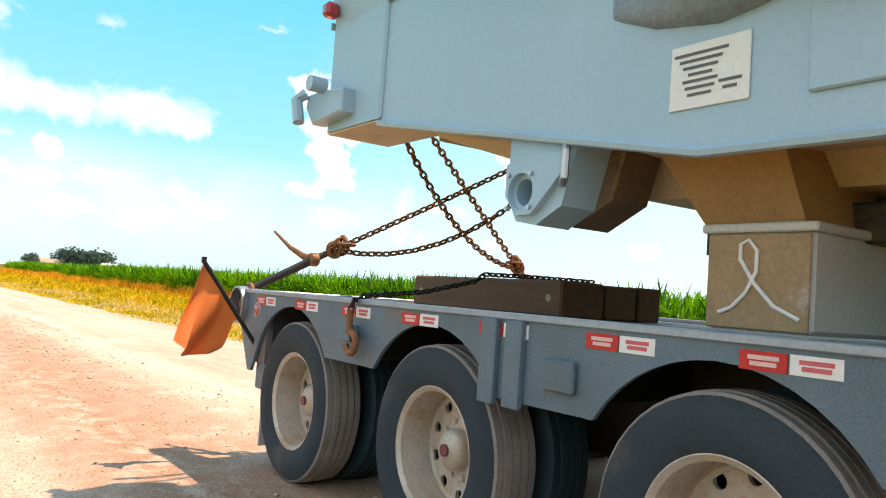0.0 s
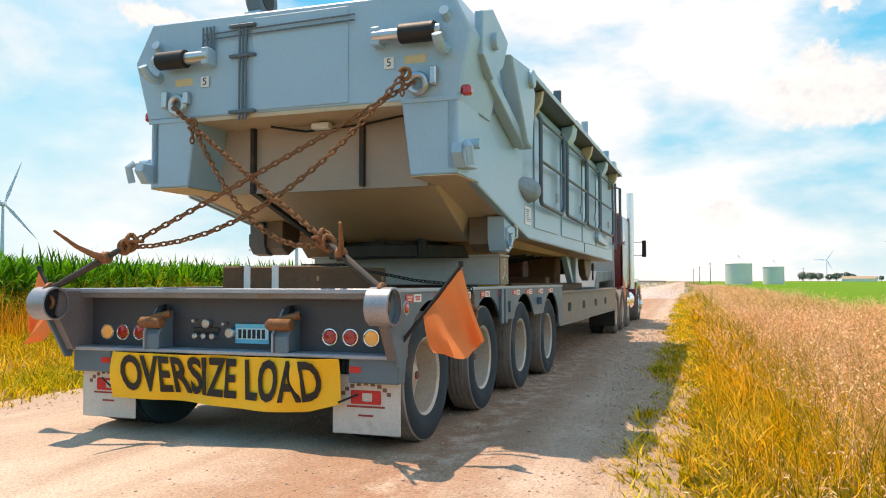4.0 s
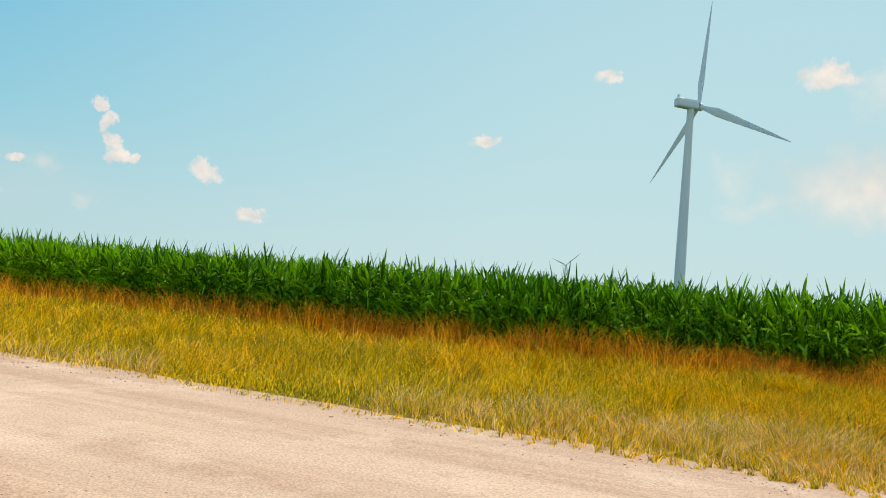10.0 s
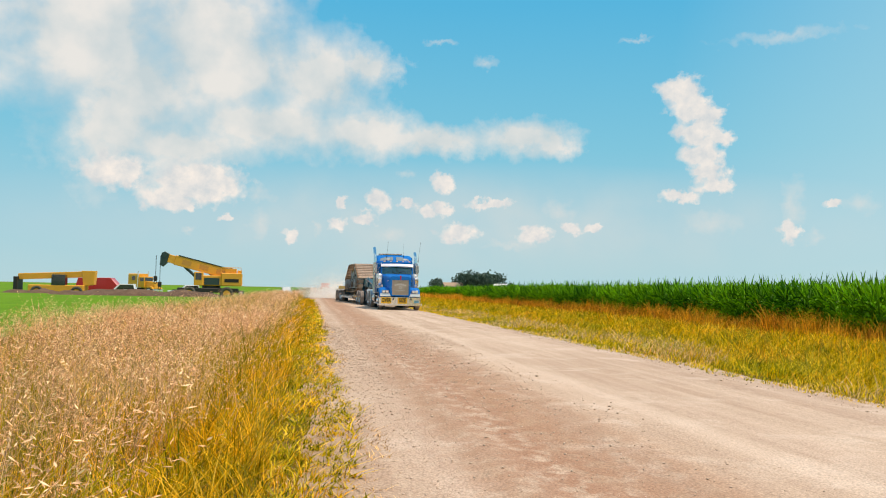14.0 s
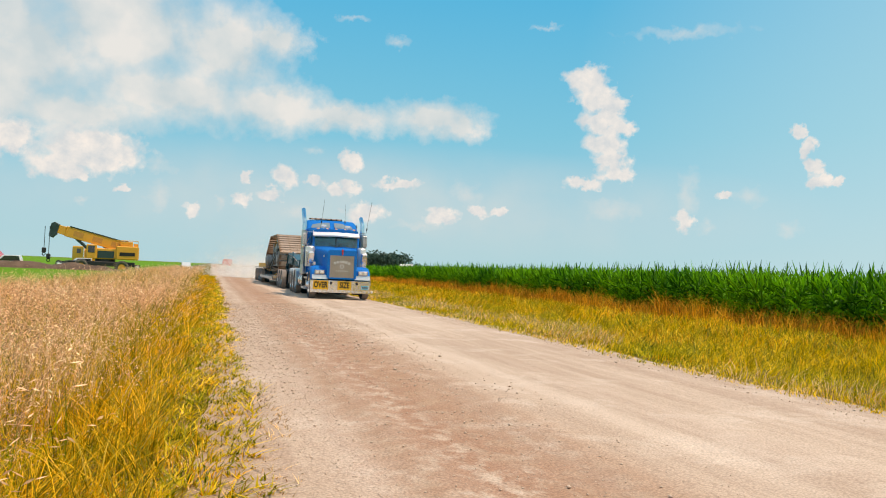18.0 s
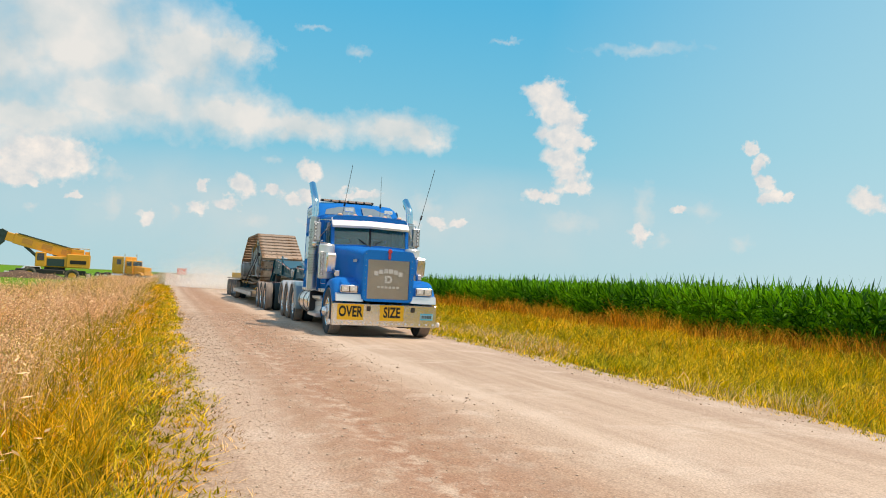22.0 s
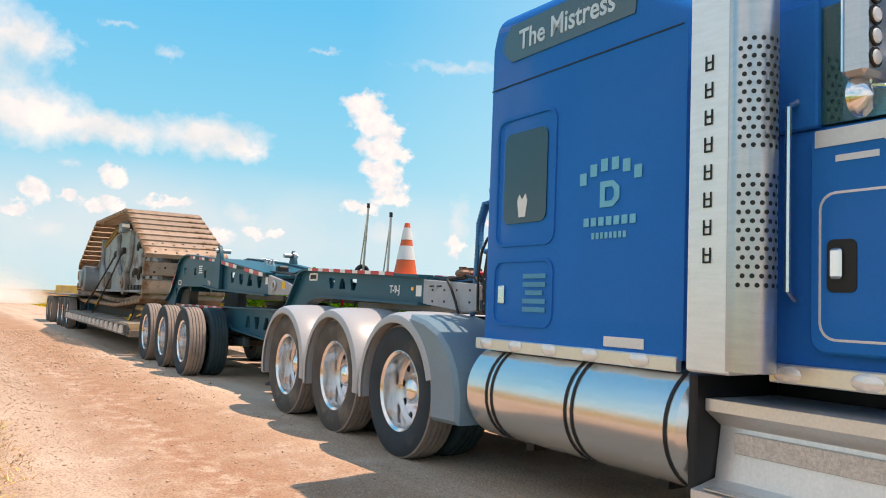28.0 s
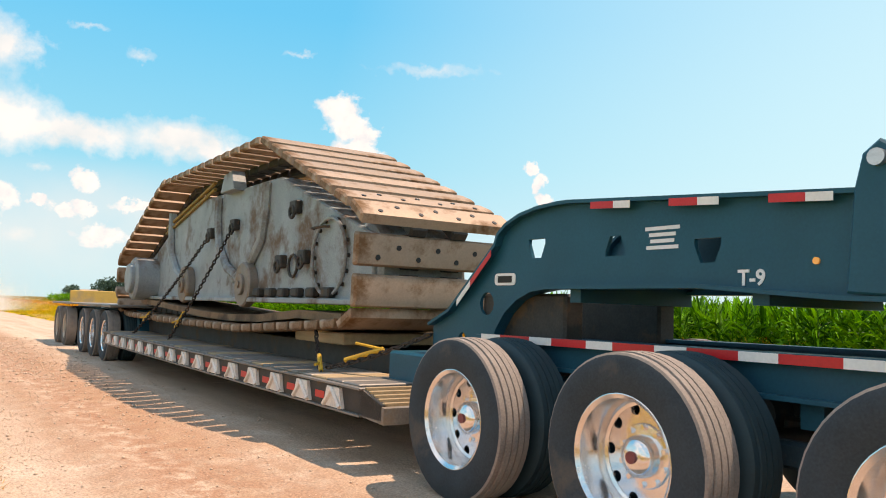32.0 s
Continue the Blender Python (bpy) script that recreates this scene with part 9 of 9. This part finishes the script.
def mobile_crane():
    P = CRANE   # boom points to -x
    part("carrier", Kit().box(-3.6, 3.6, -1.3, 1.3, .9, 1.45, .08).box(-4.2, -3.6, -1.25, 1.25, .7, 1.2, .06).box(3.6, 4.2, -1.25, 1.25, .7, 1.2, .06), black, P)
    for x in (-2.2, 2.2):
        for y in (-1.25, 1.25):
            machine_wheel(P, x, y, .8, .8, .6)
    part("turntable", Kit().cyl((.3, 0, 1.45), 1.1, .3, "z", 28), black, P)
    part("house", Kit().box(-1.3, 2.2, -1.2, 1.2, 1.75, 3.0, .10), cat_yellow, P)
    c = part("counterweight", Kit().box(1.5, 4.0, -1.4, 1.4, 1.75, 3.35, .10), cat_yellow, P, "yellow counterweight with the maker's name as a bar")
    bars(c, facing(2.75, -1.41, 2.4, "-y"), [1.7], .42, .1, ink, depth=.02)
    b2 = part("cab", Kit().box(-1.7, -.6, -1.35, -.5, 1.75, 3.4, .08), cat_yellow, P)
    part("cab_window", Kit().box(-1.5, -.8, -1.37, -1.35, 2.45, 3.25, .02), dark_glass, b2)
    bm_ = pose(2.6, 0, 3.0, 0, 14, 0)
    boom = part("boom", Kit().box(-6.9, .2, -.5, .5, -.45, .75, .05), cat_yellow, P, "thick yellow telescopic boom", m=bm_)
    dark = mat("machine_dark_green", (.02, .05, .05), .5, var=.2)
    part("boom_section", Kit().box(-7.7, -6.9, -.42, .42, -.35, .65, .04), cat_yellow, boom)
    # flat panels: the shade of the boom's recesses is put into darker yellow
    for i in range(3):
        part("boom_panel", Kit().box(-6.0 + i * 2.1, -4.9 + i * 2.1, -.512, -.5, -.15, .45, .004), mat("recess_shade_yellow", (.62, .27, .05), .5, var=.15), boom)
    part("boom_rail", Kit().box(-6.6, -.2, -.54, -.44, .75, .86, .01), dark, boom)
    part("boom_foot", Kit().prism([(-2.6, -.45), (-.2, -.45), (.2, -1.0), (-1.4, -1.2)], -.46, .46, "y", .04), dark, boom)
    part("boom_head", Kit().prism([(-7.7, -.5), (-7.7, .7), (-8.3, .85), (-8.6, .3), (-8.45, -.9), (-8.0, -1.0)], -.4, .4, "y", .04).cyl((-8.25, -.45, .45), .34, .9, "y", 16), dark, boom)
    part("lift_ram", Kit().tube([(-.5, -.3, 1.9), (-2.9, -.3, 4.0)], .17, 12), dark, P)
    part("house_recess", Kit().box(-.5, 1.3, -1.215, -1.2, 1.85, 2.7, .01), dark, P)
    part("roof_box", Kit().box(1.9, 3.3, -.9, .6, 3.35, 3.9, .06).box(3.4, 3.9, -.6, .2, 3.35, 3.7, .04), cat_yellow, P)
    pieces("outrigger_jack", [Kit().box(q - .2, q + .2, -1.75, -1.25, .25, 1.1, .04) for q in (-3.9, 3.9)], steel, P)
    part("deck_rail", Kit().tube([(1.5, -1.35, 3.35), (1.5, -1.35, 4.0), (3.9, -1.35, 4.0), (3.9, -1.35, 3.35)], .04, 6), cat_yellow, P)
    part("winch", Kit().cyl((2.6, -.6, 3.6), .4, 1.2, "y", 18), black, P)
    for dx, dz in ((0, 3.2), (-.50, 2.5)):
        x = -5.75 + dx
        part("hoist_rope", Kit().tube([(x, -.1, 5.3), (x, -.1, 5.3 - dz)], .035, 5), black, P)
        part("hook_block", Kit().box(x - .22, x + .22, -.25, .05, 5.3 - dz - .6, 5.3 - dz, .08).torus((x, -.1, 5.3 - dz - .75), .16, .05, "y", 12, 6), black, P)


mobile_crane()
TH = thing("telehandler", "yellow telescopic handler parked on the site", "telehandler", m=Matrix.Translation((-28.5, 97, z_site)))
part("body", Kit().box(-3.4, 2.6, -1.1, 1.1, .7, 1.5, .08), cat_yellow, TH)
part("boom", Kit().box(-4.6, 3.6, -.35, .35, 2.3, 3.0, .05), cat_yellow, TH, m=pose(0, 0, 0, 0, -3, 0))
part("boom_rear", Kit().prism([(2.4, 1.4), (3.6, 1.6), (3.7, 3.2), (2.2, 3.2)], -.5, .5, "y", .05), cat_yellow, TH)
part("cab", Kit().box(-.9, .6, -1.1, -.1, 1.4, 2.7, .06), dark_glass, TH)
part("carriage", Kit().box(-5.0, -4.6, -1.0, 1.0, .6, 2.4, .05), black, TH)
for wx in (-2.4, 1.9):
    for wy in (-1.05, 1.05):
        machine_wheel(TH, wx, wy, .68, .68, .45)
RB = thing("red_implement", "bright red farm machine behind the soil heap", "machine", m=Matrix.Translation((-26, 103, z_site)))
part("hopper", Kit().prism([(-2.6, 1.0), (-2.2, 2.4), (1.6, 2.5), (2.4, 1.6), (4.2, 1.0), (3.5, .7), (-2.0, .7)], -1.0, 1.0, "y", .05), mat("implement_red", (.55, .02, .03), 0.4, var=0.1, coat=.4), RB)
for wx in (-1.2, 1.6):
    for wy in (-1, 1):
        machine_wheel(RB, wx, wy, .5, .5, .35)
pickup_white = mat("white_car_paint", (.75, .76, .77), 0.25, var=0.04, coat=1.0)


def pickup(x, y, rz, label):
    P = thing("pickup_truck", label, "car", "parked vehicles", m=Matrix.Translation((x, y, z_site + .02)) @ pose(0, 0, 0, 0, 0, rz))
    part("body", Kit().prism([(-2.7, .45), (-2.75, 1.0), (-.9, 1.05), (-.6, 1.02), (2.7, 1.05), (2.75, .5)], -.95, .95, "y", .06), pickup_white, P)
    part("cabin", Kit().prism([(-1.3, 1.02), (-.6, 1.72), (1.0, 1.75), (1.25, 1.02)], -.85, .85, "y", .05), pickup_white, P)
    part("side_glass", Kit().prism([(-1.0, 1.1), (-.5, 1.64), (.9, 1.66), (1.08, 1.1)], -.87, .87, "y"), dark_glass, P)
    for wx in (-1.75, 1.75):
        for wy in (-.88, .88):
            machine_wheel(P, wx, wy, .4, .4, .26)


pickup(-21.5, 97, 5, "white pickup parked behind the soil heap")
pickup(-15.2, 104, 12, "pale pickup parked beside the crane")
pickup(-5.0, 165, -80, "silver car far along the lane")

# yellow tractor that pulls out of the site behind the load
YT = thing("yellow_tractor", "yellow sleeper tractor leaving the work site", "truck")
part("chassis", Kit().box(-.45, .45, -2.6, 4.6, .6, .9, .02), black, YT)
part("sleeper", Kit().prism(rounded(-1.15, 1.15, 1.0, 3.3, .2), -.2, 2.0, "y", .06), cat_yellow, YT)
part("cab", Kit().prism(rounded(-1.05, 1.05, 1.0, 2.8, .14), -1.3, -.2, "y", .05), cat_yellow, YT)
part("hood", Kit().prism([(-1.3, 1.0), (-1.3, 2.05), (-3.1, 1.9), (-3.15, .85)], -.75, .75, "x", .08), cat_yellow, YT)
part("windscreen", Kit().box(-.9, .9, -1.34, -1.29, 2.08, 2.66, .01), dark_glass, YT)
for s in (-1, 1):
    part("side_window", Kit().box(s * 1.055 - .01, s * 1.055 + .01, -1.15, -.4, 2.05, 2.6, .01), dark_glass, YT)
    part("sleeper_window", Kit().box(s * 1.155 - .01, s * 1.155 + .01, .5, 1.2, 2.2, 2.9, .01), dark_glass, YT)
    part("stack", Kit().cyl((s * 1.2, -.1, 1.0), .09, 2.7, "z", 12), chrome, YT)
    part("front_wing", Kit().prism([(-1.5, .7), (-1.7, 1.2), (-2.3, 1.3), (-2.9, 1.15), (-3.1, .8), (-2.8, .8), (-2.6, 1.0), (-1.9, 1.0)], s * .7, s * 1.2, "x", .03), cat_yellow, YT)
    part("fuel_tank", Kit().cyl((s * .95, .1, .66), .32, 1.8, "y", 20, .03), chrome, YT)
part("bumper", Kit().box(-1.2, 1.2, -3.3, -3.15, .3, .75, .02), chrome, YT)
for yy in (-2.3, 3.0, 4.3):
    ax = part("axle", Kit().cyl((-1.0, 0, 0), .07, 2.0, "x", 10), dark_steel, YT, m=pose(0, yy, .52))
    for s in (-1, 1):
        part("tyre", Kit().lathe(tyre_profile(.52, .30, False), (s * 1.05, 0, 0), "x", 24), rubber_dusty, ax)
        part("rim", Kit().cyl((s * 1.05 - .13, 0, 0), .29, .26, "x", 16, .02), alu, ax)

# orange warning board by the far roadside
OS = thing("warning_sign", "orange roadwork board on a low stand beside the road", "sign", m=Matrix.Translation((2.2, 118, 0)))
part("board", Kit().box(-.65, .65, -.03, .03, 1.0, 1.9, .02), cone_orange, OS)
part("stand", Kit().tube([(0, .05, 0.0), (0, .05, 1.1)], .04, 8).box(-.5, .5, .02, .08, 0, .06), steel, OS)


# ---- dust ----
def dust(name, n, length, wide, high, seed):
    """Airborne dust as a drift of tiny grains, thinning upwards and away."""
    g = np.random.default_rng(seed)
    y = np.abs(g.normal(0, length, n))
    x = g.normal(0, wide, n) * (1 + y / length)
    z = np.abs(g.normal(0, high, n)) * (.4 + y / length) + .1
    r = g.uniform(.007, .018, n)
    a = g.uniform(0, 6.283, n)
    c = np.stack([x, y, z], 1)
    d1 = np.stack([np.cos(a), np.sin(a), g.uniform(-1, 1, n)], 1) * r[:, None]
    d2 = np.stack([-np.sin(a), g.uniform(-1, 1, n), np.cos(a)], 1) * r[:, None]
    P = np.stack([c + d1, c + d2, c - d1 - d2], 1).reshape(-1, 3)
    me = bpy.data.meshes.new(name)
    me.vertices.add(len(P)); me.vertices.foreach_set("co", P.astype(np.float32).ravel())
    me.loops.add(3 * n); me.loops.foreach_set("vertex_index", np.arange(3 * n, dtype=np.int32))
    me.polygons.add(n); me.polygons.foreach_set("loop_start", np.arange(0, 3 * n, 3, dtype=np.int32))
    me.update(calc_edges=True)
    me.materials.append(leaf_mat("pale_dust", (.93, .90, .85), (.97, .95, .92), .1, .5, 1.0))
    return tagged(new(name, me), "pale dust hanging over the gravel behind a truck", "dust", "", "stuff")


DUST2 = dust("road_dust", 230000, 11.0, 1.15, 1.0, 5)
DUST1 = dust("road_dust", 40000, 8.0, 1.0, .7, 6)

# ---- everything that drives ----
# seconds and the place along the road of the front axle (second truck) or the last axle (first truck)
ROLL = {
    "t1": [(0, 4.45), (.5, 3.1), (1, 1.66), (1.5, .29), (2, -1.02), (2.5, -2.17), (3, -3.29), (3.5, -4.5), (5.5, -9.74), (6, -10.95), (6.5, -12.16), (7, -13.36), (7.5, -14.62), (8, -15.92), (8.5, -17.22), (14, -31.8), (20, -47.5), (26, -63.5), (32, -79.5)],
    "t2": [(0, 92.2), (4, 78.6), (8, 65.2), (11.5, 53.59), (12, 52.01), (12.5, 50.43), (13, 48.86), (13.5, 47.28), (14, 45.7), (14.5, 44.09), (16.5, 37.17), (17, 35.43), (17.5, 33.62), (18, 31.63), (18.5, 29.48), (19, 27.35), (19.5, 25.39), (20, 23.65), (20.5, 22.13), (21, 20.68), (21.5, 19.24), (22, 17.83), (22.5, 16.38), (23, 14.9), (23.5, 13.41), (24, 11.93), (24.5, 10.44), (26.5, 4.68), (27, 3.21), (27.5, 1.77), (28, .38), (28.5, -.98), (29, -2.36), (29.5, -3.7), (30, -5.07), (30.5, -6.46), (31, -7.8), (31.5, -9.15), (32, -10.56)],
}
LINE = {"t1": (3.43, .034)}
# across the road against along it: the second truck swings in from the site and drifts towards the grass
SWING = [(-60, 3.75), (-20, 4.08), (0, 4.30), (4, 4.35), (11.6, 4.56), (20, 4.76), (31, 4.96), (42, 5.10), (52, 5.13), (62, 4.88), (72, 4.36), (82, 3.64), (100, 1.8), (140, -4.0)]


def along(track, t):
    return reading(ROLL[track], t)


def reading(R, t):
    """A smooth reading of a table (Hermite, so that the wheels turn evenly)."""
    i = max(j for j in range(len(R) - 1) if R[j][0] <= t + 1e-6)
    def slope(j):
        a, b2 = max(0, j - 1), min(len(R) - 1, j + 1)
        return (R[b2][1] - R[a][1]) / (R[b2][0] - R[a][0])
    (t0, s0), (t1, s1) = R[i], R[i + 1]
    h = t1 - t0
    u = (t - t0) / h
    return s0 * (2 * u ** 3 - 3 * u * u + 1) + slope(i) * h * (u ** 3 - 2 * u * u + u) + s1 * (3 * u * u - 2 * u ** 3) + slope(i + 1) * h * (u ** 3 - u * u)


def lane(track, y):
    """Where across the road the wheels run, at y along it."""
    if track == "t2":
        return reading(SWING, max(-59.9, min(139.9, y)))
    x, k = LINE[track]
    return x + k * y


def ride(track, t, off, ya, yb):
    """A unit carried on two points of its length, ya and yb."""
    s = along(track, t)
    a, b2 = Vector((lane(track, s + ya), s + ya, .02)), Vector((lane(track, s + yb), s + yb, .02))
    turn = -math.atan2(b2.x - a.x, b2.y - a.y)
    return Matrix.Translation(a) @ Matrix.Rotation(turn, 4, "Z") @ Matrix.Translation((0, -ya, 0)) @ off


TIMES = sorted({round(i * .5, 2) for i in range(65)})
FINE = [round(i * .2, 2) for i in range(161)]


def motions():
    for track, obs in RIDERS.items():
        for ob, off, ya, yb in obs:
            walk(ob, [(t, ride(track, t, off, ya, yb)) for t in TIMES])
    for ax, track, x, y, r in AXLES:
        s0 = along(track, 0)
        walk(ax, [(t, pose(x, y, r, math.degrees((s0 - along(track, t)) / r) % 360, 0, 0)) for t in FINE])
    for hub, m, turn0, speed in HUBS:
        walk(hub, [(t, m @ pose(0, 0, 0, 0, turn0 + speed * t, 0)) for t in range(33)])
    walk(DUST2, [(t, pose(lane("t2", max(66, along("t2", t) + 38)) - .6, max(66, along("t2", t) + 38), 0, 0, 0, 0)) for t in range(33)])
    walk(DUST1, [(t, pose(lane("t1", along("t1", t) - 18), along("t1", t) - 45, 0, 0, 0, 180)) for t in range(33)])
    walk(YT, [(0, pose(-27.5, 136, z_site + .2, 0, 0, 60)), (14, pose(-27.5, 136, z_site + .2, 0, 0, 60)), (17, pose(-22, 132, z_site + .25, 0, 0, 62)), (20, pose(-10, 124, -.3, 0, 0, 58)), (23, pose(-2.6, 112, -.1, 0, 0, 45)), (24.5, pose(.6, 107, 0, 0, 0, 25)), (26.5, pose(2.9, 101, 0, 0, 0, 8)), (29, pose(3.2, 93, 0, 0, 0, 0)), (32, pose(3.2, 84, 0, 0, 0, 0))])


AT = pose(0, 0, 0)
LOAD1 = pose(.13, -.09, 0)
TR.scale = (.965, .965, .965)
LOAD2 = pose(.27, .14, 0)
RIDERS = {"t2": [(TR, pose(-.02, -.30, 0), 0, 6.7), (JP, AT, 6.6, 13.4), (CONE, pose(.0, 7.30, 1.525), 6.6, 13.4), (LB, AT, 10.3, 28.3)] + [(o, LOAD2, 10.3, 28.3) for o in [CT, LASH2] + DUNNAGE2],
          "t1": [(o, AT, -12, 0) for o in [T1, LASH1, RT] + TIMBERS1] + [(CR, LOAD1, -12, 0)]}
motions()
